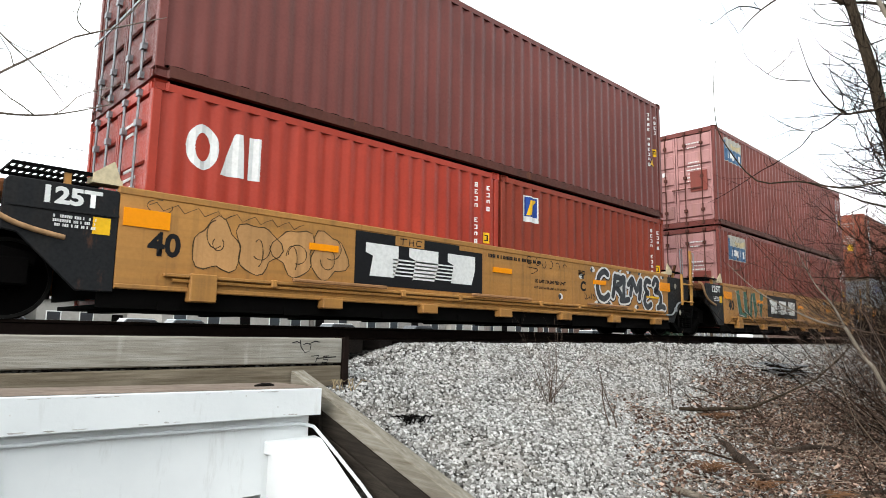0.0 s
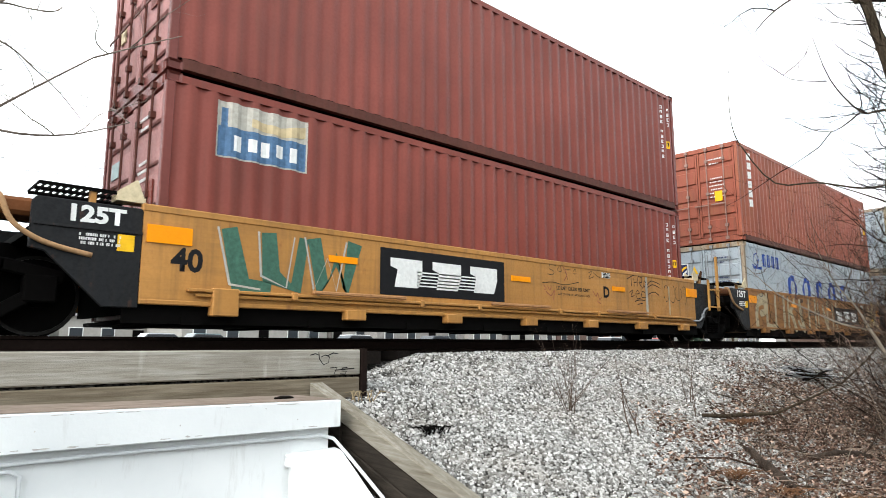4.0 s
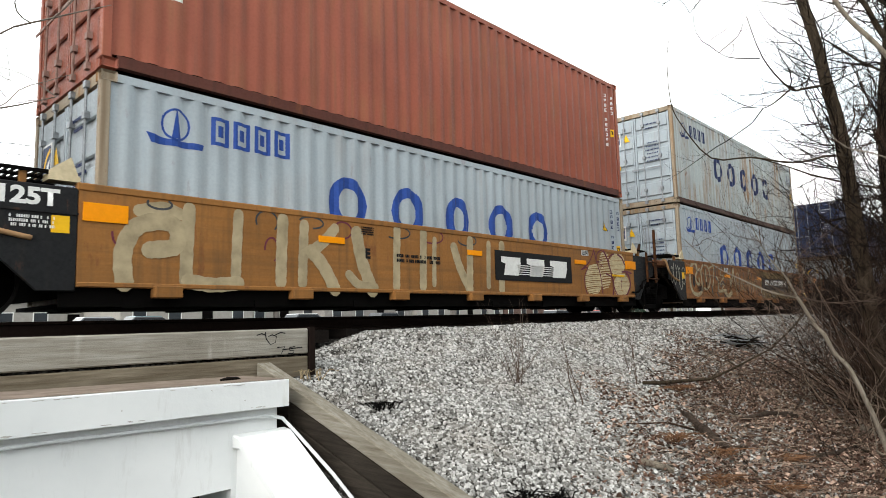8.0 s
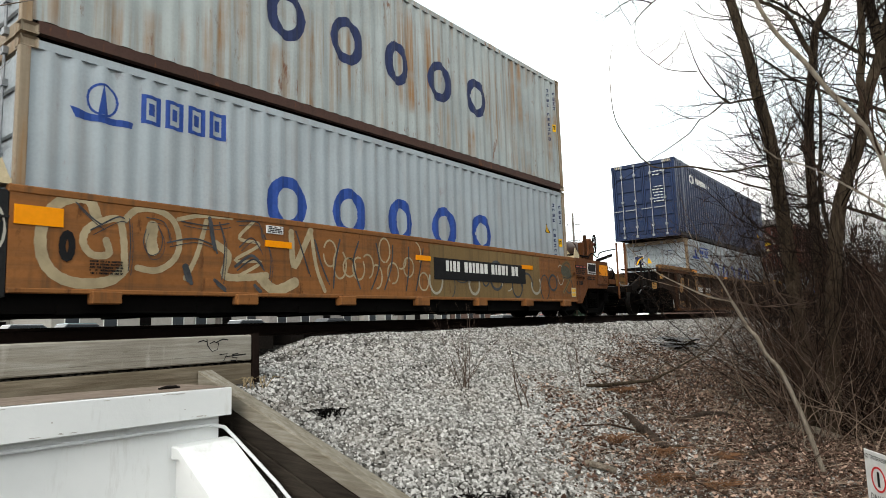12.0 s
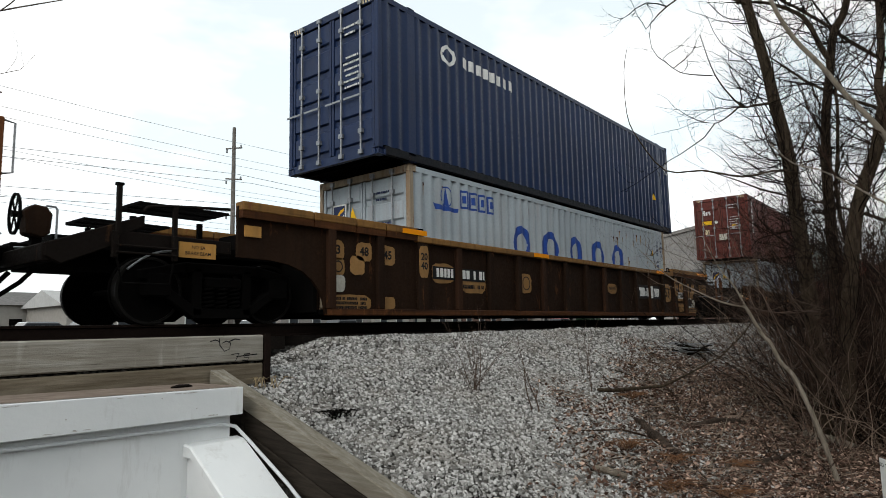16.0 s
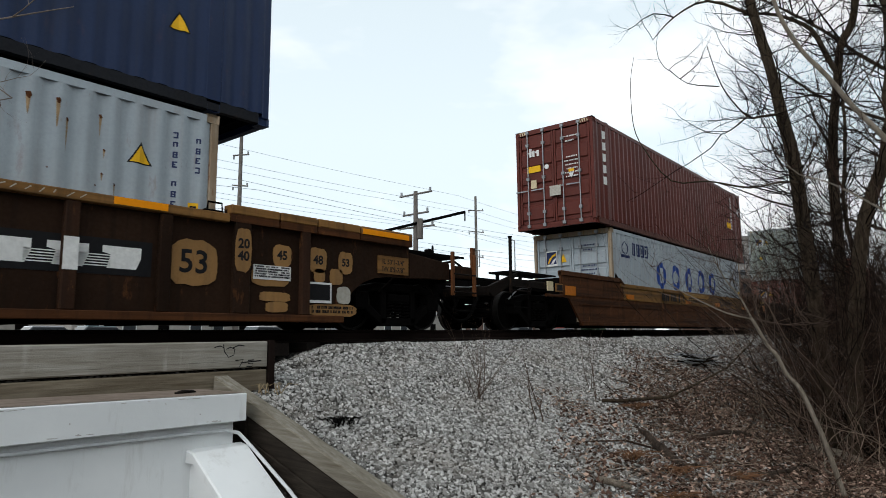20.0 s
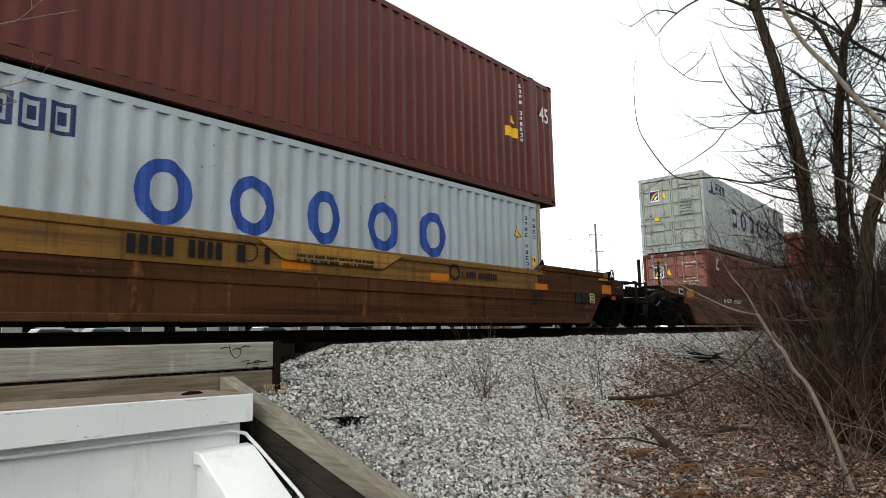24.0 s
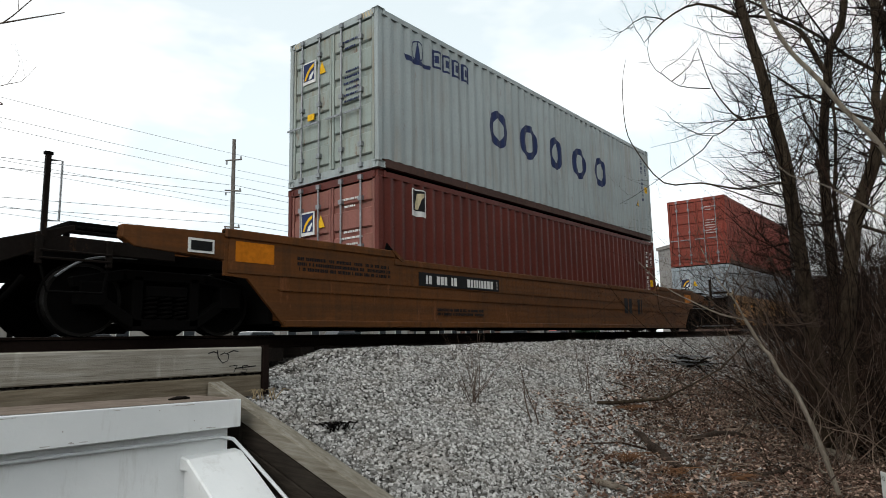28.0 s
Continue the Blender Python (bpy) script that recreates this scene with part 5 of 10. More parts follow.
        if ribs:
            part("side_plate", Geo().prism([(9.64, 0.86), (10.72, 0.90), (10.72, 1.20), (9.64, 1.30)], -SIDE + 0.02, -SIDE + 0.08), M_BROWN, car, bevel=0.012)
            part("side_plate", Geo().box(10.80, 11.36, -SIDE - 0.01, -SIDE + 0.03, 0.94, 1.17), M_BROWN, car, bevel=0.012)
        part("stanchion", Geo().box(e * xp - 0.045, e * xp + 0.045, -SIDE - 0.03, -SIDE + 0.03, 1.10, zp), M_RUSTYYELLOW if e > 0 and ribs else M_DARKEND, car)
        part("grab_iron", Geo().tube([(e * (xp + 0.05), -SIDE, zp - 0.03), (e * (xp + 0.18), -SIDE - 0.03, zp - 0.03), (e * (xp + 0.18), -SIDE - 0.03, 1.2), (e * (xp + 0.05), -SIDE, 1.2)], 0.012, 6), M_STEEL, car)
        part("wheel_guard", Geo().tube([(e * 9.1, -1.12, 0.62), (e * 9.4, -1.16, 0.86), (e * 9.8, -1.16, 0.93), (e * 10.2, -1.16, 0.86), (e * 10.5, -1.12, 0.62)], 0.012, 6), M_DARKEND, car)
        for y in (-SIDE + 0.03, SIDE - 0.27):
            if ribs:
                xs = sorted((e * 5.86, e * 6.13))
                part("clamp", Geo().box(xs[0], xs[1], y, y + 0.10, zm, zm + 0.05), M_IRON, car, bevel=0.01)
                part("clamp_bail", Geo().tube([(xs[0] + 0.03, y, zm + 0.05), (xs[0] + 0.04, y, zm + 0.14), (xs[1] - 0.04, y, zm + 0.14), (xs[1] - 0.03, y, zm + 0.05)], 0.014, 6), M_IRON, car)
            else:
                corner_guide(car, e * 6.13, y, zm, e > 0, M_IRON)
        truck(car, e * 9.65)
    # hand brake at the trailing end
    hand_wheel(car, 11.3, -0.42, 1.42, 0.26, 38)
    part("hand_brake_box", Geo().box(11.27, 11.36, -0.36, -0.2, 1.05, 1.62), M_IRON, car, bevel=0.02)
    return car


def plate(parent, x, z, w, h, words, size, mat=None, seed=0, y=-SIDE - 0.004, ink=None, round_=True):
    """An ochre or white patch with a number on it."""
    rnd = random.Random(seed + int(x * 100))
    pts = []
    for k in range(20):
        t = 2 * math.pi * k / 20
        c, s_ = math.cos(t), math.sin(t)
        q = (abs(c) ** 4 + abs(s_) ** 4) ** -0.25 * (1 + 0.05 * rnd.uniform(-1, 1))
        pts.append((x + w / 2 * q * c, z + h / 2 * q * s_))
    part("stencil_patch", Geo().prism(pts, y, y + 0.012), mat or M_PATCH, parent)
    if words:
        for i, wd in enumerate(words.split("/")):
            k = words.count("/")
            lettering(wd, size, x, y - 0.003, z + (k / 2 - i) * size * 0.95, ink or M_BLACKMARK, parent, 0.006)


# -- the articulated yellow wagon and its load --
M_OLIVE = paint("olive_grey_overpaint", (0.16, 0.105, 0.045), 0.7, 0.5, 0.3, (0.05, 0.035, 0.02), (0.10, 0.045, 0.02))
M_SPRAYGREEN = plain("grey_green_spray", (0.075, 0.075, 0.055), 0.6, 0, 0.3)
M_REDINK = plain("faded_red_ink", (0.32, 0.09, 0.07), 0.6, 0, 0.2)
M_WHITESPRAY = plain("white_spray_paint", (0.62, 0.62, 0.60), 0.5, 0, 0.15)
U = [2.20 - 15.62, 2.20, 17.74, 33.55, 49.26]
Y1 = -SIDE - 0.004
u0 = well_unit("yellow articulated well wagon unit with black ends", U[0])
u1 = well_unit("yellow articulated well wagon unit with outlined graffiti letters", U[1], None, 12.35)
u2 = well_unit("yellow articulated well wagon unit with green graffiti", U[2], None, 12.69)
u3 = well_unit("yellow articulated well wagon unit with tall grey graffiti letters", U[3], M_DIRTYYELLOW, 12.54, ledge=False, post_mat=M_RUSTY)
M_RUSTORANGE = paint("rust_orange_wagon_paint", (0.205, 0.083, 0.026), 0.65, 0.6, 0.35, (0.06, 0.04, 0.025), (0.10, 0.04, 0.015), drawn=0.4)
u4 = well_unit("brownish yellow articulated well wagon unit covered in tangled graffiti", U[4], M_RUSTORANGE, UNIT_LEN, True, ledge=False)
for u in (u1, u2, u3):
    lettering("125T", 0.235, -0.47, -SIDE - 0.001, 1.25, M_WHITEMARK, u, 0.010, squash=1.15)
    tagged(part("small_print", mark_bars(-0.62, 1.06, 0.40, 0.03, 3, -SIDE - 0.001, 5), M_WHITEMARK, u), kind="stuff")
for u in (u1, u2):
    lettering("40", 0.36, 0.50, Y1, 0.85, M_BLACKMARK, u, 0.012)
# unit 1
M_FAINT = plain("thin_brown_black_spray", (0.085, 0.055, 0.026), 0.6, 0, 0.5, 5)
M_HAZE = paint("greyish_yellow_overspray", (0.40, 0.215, 0.085), 0.6, 0.3, 0.05)
bubble_graffiti(u1, 0.85, 2.95, 0.60, 1.26, M_HAZE, M_FAINT, 4, 3, 0.017)
part("sprayed_tag", ribbon(ribbon(Geo(), wavy(0.3, 1.22, 1.9, 0.16, 8, 2)[0], 0.012, Y1), [(0.3 + 0.08 * i, 1.29 + 0.05 * math.sin(2.1 * i)) for i in range(26)], 0.012, Y1), M_FAINT, u1)
ttx_panel(u1, 3.13, 5.78, 0.60, 1.365, -SIDE - 0.001)
part("tape_patch", Geo().box(3.86, 4.44, -SIDE - 0.010, -SIDE - 0.005, 1.225, 1.37), M_YELLOW, u1)
part("tape_patch", Geo().box(5.22, 5.79, -SIDE - 0.010, -SIDE - 0.004, 1.29, 1.37), M_YELLOW, u1)
for a in ([(3.95, 1.33), (4.08, 1.34)], [(4.01, 1.34), (4.0, 1.25)], [(4.14, 1.34), (4.13, 1.25)], [(4.14, 1.29), (4.22, 1.30)], [(4.22, 1.34), (4.21, 1.25)], [(4.38, 1.33), (4.29, 1.33), (4.28, 1.26), (4.37, 1.26)]):
    spray(u1, a, 0.014, M_BLACKMARK, proud=0.008)
tagged(part("small_print", mark_bars(5.9, 1.31, 1.5, 0.06, 1, Y1, 8), M_BLACKMARK, u1), kind="stuff")
lettering("LD LMT 124,500 PER UNIT", 0.085, 7.70, Y1, 0.93, M_BLACKMARK, u1, 0.003)
lettering("20 FT CONTAINER LIMIT 61,500 LB EACH", 0.056, 7.70, Y1, 0.81, M_BLACKMARK, u1, 0.001)
lettering("C", 0.26, 8.78, Y1, 0.92, M_BLACKMARK, u1, 0.012)
for a in ([(8.83, 0.80), (8.90, 0.74), (8.86, 0.68), (8.95, 0.69)], [(8.98, 0.76), (9.02, 0.70), (8.97, 0.72)], [(9.08, 0.80), (9.07, 0.70)], [(9.16, 0.78), (9.21, 0.70), (9.13, 0.70), (9.15, 0.79)]):
    spray(u1, a, 0.016, M_BLACKMARK)
for k, (xx, zz, w_) in enumerate(((7.05, 1.30, 0.16), (7.30, 1.29, 0.14), (7.50, 1.26, 0.12), (7.70, 1.27, 0.14), (7.92, 1.25, 0.13), (8.16, 1.24, 0.14))):
    spray(u1, arc(xx, zz, w_ * 0.45, 0.07, 40 + 70 * k, 330 + 40 * k, 10), 0.014, M_BLACKMARK)
spray(u1, [(7.0, 1.17), (7.3, 1.15), (7.2, 1.08), (7.1, 1.05)], 0.012, M_BLACKMARK)
# outlined letters sprayed by the end of the side
TAG = ([(9.68, 1.24), (9.55, 1.29), (9.36, 1.18), (9.29, 0.95), (9.38, 0.76), (9.55, 0.72), (9.70, 0.80)],
       [(9.98, 1.22), (9.94, 1.0), (9.88, 0.80)], [(9.98, 1.20), (10.16, 1.20), (10.22, 1.10), (10.02, 1.0), (10.14, 0.90), (10.25, 0.78)],
       [(10.20, 1.15), (10.34, 1.21), (10.33, 1.0), (10.32, 0.76)], [(10.20, 0.72), (10.36, 0.72), (10.52, 0.75)],
       [(10.52, 1.08), (10.68, 1.21), (10.66, 1.05), (10.60, 0.86)], [(10.70, 1.20), (10.82, 1.02), (10.88, 0.96), (10.98, 1.12), (11.06, 1.20)], [(11.06, 1.20), (11.04, 1.0), (10.98, 0.80)],
       [(11.47, 1.20), (11.32, 1.22), (11.24, 1.10), (11.30, 0.98), (11.38, 0.93), (11.26, 0.86), (11.22, 0.72), (11.34, 0.62), (11.50, 0.68)],
       [(11.62, 1.16), (11.72, 1.27), (11.85, 1.22), (11.80, 1.08), (11.70, 1.0), (11.88, 0.97), (11.97, 0.88), (11.96, 0.74), (11.90, 0.66)], [(11.82, 0.62), (12.0, 0.66), (12.14, 0.63)])
for a in TAG:
    spray(u1, [(p[0] + 0.012, p[1] - 0.014) for p in a], 0.245, M_BLACKMARK, "sprayed_shadow", proud=0.0)
for a in TAG:
    spray(u1, a, 0.220, M_WHITESPRAY, "sprayed_outline", proud=0.005)
for a in TAG:
    spray(u1, a, 0.128, M_SPRAYBLACK, "sprayed_fill", proud=0.010)
for k, (xx, zz) in enumerate(((9.13, 1.30), (8.71, 1.13), (10.19, 1.38), (10.54, 1.37), (11.04, 1.37), (12.06, 1.36), (9.78, 0.62), (10.85, 0.60), (8.02, 0.69), (9.26, 0.61))):
    blotch(u1, xx, zz, 0.085, M_WHITESPRAY, k, 0.8, 0.0005)
    blotch(u1, xx + (0.06 if k % 2 else -0.04), zz - 0.01, 0.05, M_SPRAYBLACK, k + 30, 1.1, 0.001)
blotch(u1, 12.74, 1.18, 0.06, M_SPRAYGREY, 61, 1.4, 0.0)
blotch(u1, 12.94, 0.55, 0.06, M_SPRAYGREY, 62, 1.2, 0.0)
part("notice_strip", Geo().box(11.30, 11.88, -SIDE - 0.020, -SIDE, 0.83, 0.875), M_YELLOWMARK, u1)
tagged(part("small_print", mark_bars(8.62, 1.24, 0.22, 0.018, 4, Y1 - 0.002, 13), M_BLACKMARK, u1), kind="stuff")
# unit 2
for a in ([(0.98, 1.3), (1.15, 0.62), (1.55, 0.58)], [(1.5, 1.3), (1.55, 0.75), (1.9, 0.62), (2.0, 1.28)], [(2.15, 1.3), (2.3, 0.62), (2.5, 1.05), (2.65, 0.62), (2.8, 1.3)]):
    part("sprayed_fill", ribbon(Geo(), a, 0.27, Y1), M_GREEN, u2)
    part("sprayed_outline", ribbon(Geo(), [(x - 0.14, z) for x, z in a], 0.035, Y1 - 0.003), M_SILVER, u2)
ttx_panel(u2, 3.24, 5.87, 0.62, 1.30, -SIDE - 0.001)
lettering("LD LMT 124,500 PER UNIT", 0.092, 7.83, Y1, 0.95, M_FAINT, u2, 0.004)
lettering("20 FT CONTAINER LIMIT 61,500 LB EACH", 0.056, 7.85, Y1, 0.84, M_FAINT, u2, 0.001)
lettering("D", 0.30, 8.93, Y1, 0.945, M_BLACKMARK, u2, 0.012)
part("notice_board", Geo().box(8.79, 9.08, -SIDE - 0.008, -SIDE, 1.24, 1.35), M_WHITEMARK, u2)
tagged(part("small_print", mark_bars(8.81, 1.345, 0.25, 0.018, 4, -SIDE - 0.009, 12), M_BLACKMARK, u2), kind="stuff")
for a in ([(9.72, 1.28), (9.86, 1.34), (10.0, 1.38)], [(9.87, 1.33), (9.88, 1.14)], [(9.98, 1.30), (9.98, 1.14)], [(9.98, 1.22), (10.10, 1.24)], [(10.12, 1.34), (10.10, 1.14)], [(10.16, 1.36), (10.30, 1.34), (10.28, 1.24), (10.17, 1.24), (10.32, 1.12)], [(10.44, 1.20), (10.36, 1.14), (10.40, 1.28), (10.46, 1.24)],
          [(9.80, 1.00), (9.94, 1.06), (9.84, 0.92), (9.98, 0.94)], [(10.06, 0.98), (10.18, 1.00), (10.12, 1.06), (10.04, 0.98), (10.10, 0.88), (10.22, 0.90)], [(10.44, 1.02), (10.30, 1.04), (10.28, 0.92), (10.42, 0.92)], [(10.0, 0.82), (10.2, 0.86), (10.40, 0.85)], [(10.10, 0.76), (10.3, 0.79)],
          [(10.52, 1.20), (10.7, 1.30), (11.05, 1.25)], [(10.52, 1.14), (10.75, 1.22), (11.08, 1.16)], [(10.55, 1.0), (10.8, 1.06), (11.0, 1.0)]):
    spray(u2, a, 0.017, M_BLACKMARK)
spray(u2, [(10.48, 1.34), (10.485, 0.9), (10.49, 0.52)], 0.09, M_SPRAYGREY)
spray(u2, [(11.45, 1.20), (11.46, 0.9), (11.46, 0.6)], 0.06, M_SPRAYDULL)
for a in ([(7.30, 1.36), (7.14, 1.38), (7.10, 1.30), (7.24, 1.25), (7.20, 1.19), (7.05, 1.19)], [(7.40, 1.36), (7.34, 1.28), (7.46, 1.27), (7.44, 1.36)], [(7.55, 1.34), (7.66, 1.12)], [(7.52, 1.30), (7.74, 1.32)], [(7.84, 1.30), (7.90, 1.34), (7.92, 1.26), (7.84, 1.25)], [(6.9, 1.02), (7.2, 1.05), (7.5, 1.02), (7.76, 1.05), (8.0, 1.10)], [(8.32, 1.30), (8.45, 1.34), (8.34, 1.20), (8.50, 1.24)], [(8.50, 1.32), (8.62, 1.26), (8.72, 1.24)]):
    spray(u2, a, 0.014, M_FAINT)
M_PINKTAG = plain("faded_pink_brown_spray", (0.30, 0.115, 0.06), 0.6, 0, 0.4, 6)
for a in ([(6.93, 0.98), (7.0, 0.92), (6.95, 0.90)], [(7.04, 0.97), (7.10, 0.90), (7.16, 0.97)], [(7.0, 0.86), (7.14, 0.80), (7.24, 0.90), (7.2, 0.72)], [(8.46, 0.95), (8.56, 0.86), (8.62, 0.92), (8.68, 0.80), (8.74, 0.84)], [(8.60, 0.76), (8.70, 0.72)], [(7.50, 1.38), (7.62, 1.22), (7.54, 1.10)]):
    spray(u2, a, 0.022, M_PINKTAG)
g2 = Geo()
for p in wavy(11.2, 0.85, 1.1, 0.42, 4, 21):
    ribbon(g2, p, 0.022, Y1)
tagged(part("sprayed_tag", g2, M_FAINT, u2), kind="stuff")
# unit 3
for xx, za, zb, w_ in ((1.20, 1.30, 0.34, 0.16), (1.84, 1.30, 0.38, 0.14), (2.49, 1.30, 0.36, 0.17), (2.83, 1.26, 0.36, 0.15), (4.57, 1.34, 0.34, 0.15), (5.16, 1.34, 0.36, 0.16), (5.42, 1.25, 0.40, 0.10), (6.33, 1.30, 0.36, 0.17), (6.85, 1.28, 0.40, 0.12), (7.24, 1.28, 0.34, 0.17)):
    spray(u3, [(xx, za), (xx - 0.02, (za + zb) / 2), (xx - 0.03, zb + 0.10)], w_, M_SPRAYDULL)
for a, w_ in (([(0.48, 0.40), (0.46, 0.75), (0.62, 1.05), (1.0, 1.10), (1.05, 0.85), (0.75, 0.78)], 0.20), ([(1.20, 0.44), (1.5, 0.40), (1.84, 0.43)], 0.18), ([(2.83, 0.85), (3.1, 1.0), (3.35, 1.25)], 0.16), ([(2.95, 0.9), (3.15, 0.7), (3.35, 0.38)], 0.20),
              ([(3.75, 1.22), (3.85, 0.8), (4.05, 0.38)], 0.22), ([(3.6, 0.6), (3.8, 0.45), (4.1, 0.42)], 0.14), ([(5.9, 1.15), (6.05, 0.8), (6.3, 0.42)], 0.18), ([(0.62, 1.22), (0.9, 1.28), (1.1, 1.22)], 0.14)):
    spray(u3, a, w_, M_SPRAYDULL)
for k, (xx, zz, rx, rz) in enumerate(((2.25, 1.25, 0.16, 0.14), (2.32, 0.88, 0.10, 0.16), (2.95, 1.30, 0.20, 0.08), (3.5, 1.24, 0.16, 0.12), (4.55, 1.30, 0.30, 0.10), (5.35, 1.30, 0.28, 0.12), (6.25, 1.30, 0.25, 0.10), (0.42, 0.95, 0.08, 0.14), (0.85, 1.32, 0.14, 0.06))):
    spray(u3, arc(xx, zz, rx, rz, 200 - 20 * k, -40 - 20 * k, 10), 0.026, M_MAUVE if k % 2 else M_SPRAYBLACK)
lettering("E", 0.20, 3.96, -SIDE - 0.009, 0.92, M_BLACKMARK, u3, 0.010)
tagged(part("small_print", mark_bars(3.84, 1.33, 0.24, 0.022, 4, Y1 - 0.004, 14), M_BLACKMARK, u3), kind="stuff")
tagged(part("small_print", mark_bars(4.55, 0.96, 1.0, 0.05, 2, Y1 - 0.005, 15), M_BLACKMARK, u3), kind="stuff")
ttx_panel(u3, 7.02, 9.65, 0.62, 1.18, -SIDE - 0.008)
# three swollen letters, chalky fill with plum outlines and a star
for cx, cz, rx, rz in ((10.58, 0.72, 0.36, 0.36), (11.10, 0.95, 0.28, 0.46), (11.72, 1.12, 0.36, 0.28), (11.88, 0.62, 0.38, 0.28)):
    for i in range(15):
        zz = cz + rz * (-0.88 + 1.76 * i / 14)
        hw_x = rx * math.sqrt(max(0.05, 1 - ((zz - cz) / rz) ** 2))
        spray(u3, [(cx - hw_x, zz - 0.02), (cx, zz + 0.012), (cx + hw_x, zz + 0.03)], 0.022 + 0.010 * (i % 3), M_CHALK, "sprayed_fill")
for a, w_ in (([(10.05, 0.93), (10.33, 0.99), (10.19, 0.80), (10.18, 0.56), (10.27, 0.39)], 0.030), ([(10.05, 0.93), (10.41, 1.12), (10.63, 1.40)], 0.030), ([(10.63, 1.40), (10.73, 1.13), (10.88, 0.82), (10.95, 0.36)], 0.034),
              ([(10.71, 1.16), (10.77, 1.32), (10.95, 1.41), (11.12, 1.36)], 0.026), ([(11.08, 1.40), (11.24, 1.20), (11.37, 0.92), (11.48, 0.62), (11.42, 0.40)], 0.055), ([(11.13, 0.88), (11.38, 0.81), (11.47, 0.63), (11.60, 0.42), (11.82, 0.37), (12.10, 0.40)], 0.032),
              ([(12.10, 0.40), (12.30, 0.63), (12.25, 0.85), (12.11, 0.95)], 0.060), ([(11.91, 0.95), (12.12, 0.97), (12.38, 0.93)], 0.040), ([(11.26, 1.15), (11.36, 1.30), (11.54, 1.36)], 0.034), ([(11.75, 1.36), (11.95, 1.28), (12.06, 1.14)], 0.050), ([(11.92, 0.80), (11.85, 0.68), (11.86, 0.55)], 0.020)):
    spray(u3, a, w_, M_MAUVE, "sprayed_outline", proud=0.005)
star_pts = [(10.77, 1.14), (11.13, 1.21), (10.89, 0.99), (10.94, 1.27), (11.05, 1.02), (10.77, 1.14)]
spray(u3, star_pts, 0.020, M_MAUVE, "sprayed_outline", proud=0.006, soft=False)
part("notice_board", Geo().box(10.11, 10.39, -SIDE - 0.008, -SIDE, 1.25, 1.37), M_WHITEMARK, u3)
tagged(part("small_print", mark_bars(10.13, 1.36, 0.24, 0.018, 4, -SIDE - 0.009, 16), M_BLACKMARK, u3), kind="stuff")
part("notice_strip", Geo().box(11.41, 12.01, -SIDE - 0.020, -SIDE, 0.83, 0.875), M_YELLOWMARK, u3)
# unit 4
for a, w_ in (([(0.84, 1.20), (0.76, 1.38), (0.58, 1.38), (0.42, 1.28), (0.30, 1.05), (0.31, 0.74), (0.45, 0.54), (0.70, 0.46), (1.0, 0.50), (1.16, 0.64)], 0.13), ([(1.16, 0.70), (1.14, 1.0), (1.08, 1.20), (0.90, 1.16), (0.74, 1.05), (0.71, 0.90), (0.81, 0.78), (0.98, 0.80), (0.95, 0.95)], 0.09),
              ([(1.15, 1.20), (1.29, 1.34), (1.53, 1.36), (1.74, 1.25), (1.82, 1.0), (1.75, 0.78), (1.54, 0.64), (1.31, 0.66)], 0.085), ([(1.48, 1.16), (1.46, 1.0), (1.49, 0.88)], 0.16), ([(1.80, 1.28), (2.11, 1.36), (2.55, 1.38)], 0.06), ([(1.90, 0.56), (2.05, 0.85), (2.18, 1.30)], 0.07),
              ([(2.31, 1.02), (2.50, 0.88), (2.44, 0.62), (2.75, 0.60), (3.09, 0.64)], 0.11), ([(3.0, 0.60), (3.25, 0.44), (3.58, 0.56)], 0.17), ([(2.88, 1.36), (2.66, 1.12), (2.98, 1.06), (2.60, 0.82), (3.0, 0.82), (2.66, 0.62)], 0.05), ([(3.52, 1.28), (3.56, 0.80), (3.72, 1.03), (3.88, 1.34)], 0.11), ([(3.88, 1.34), (3.98, 0.80), (4.14, 0.45)], 0.07)):
    spray(u4, a, w_ * 0.9, M_SPRAYDULL)
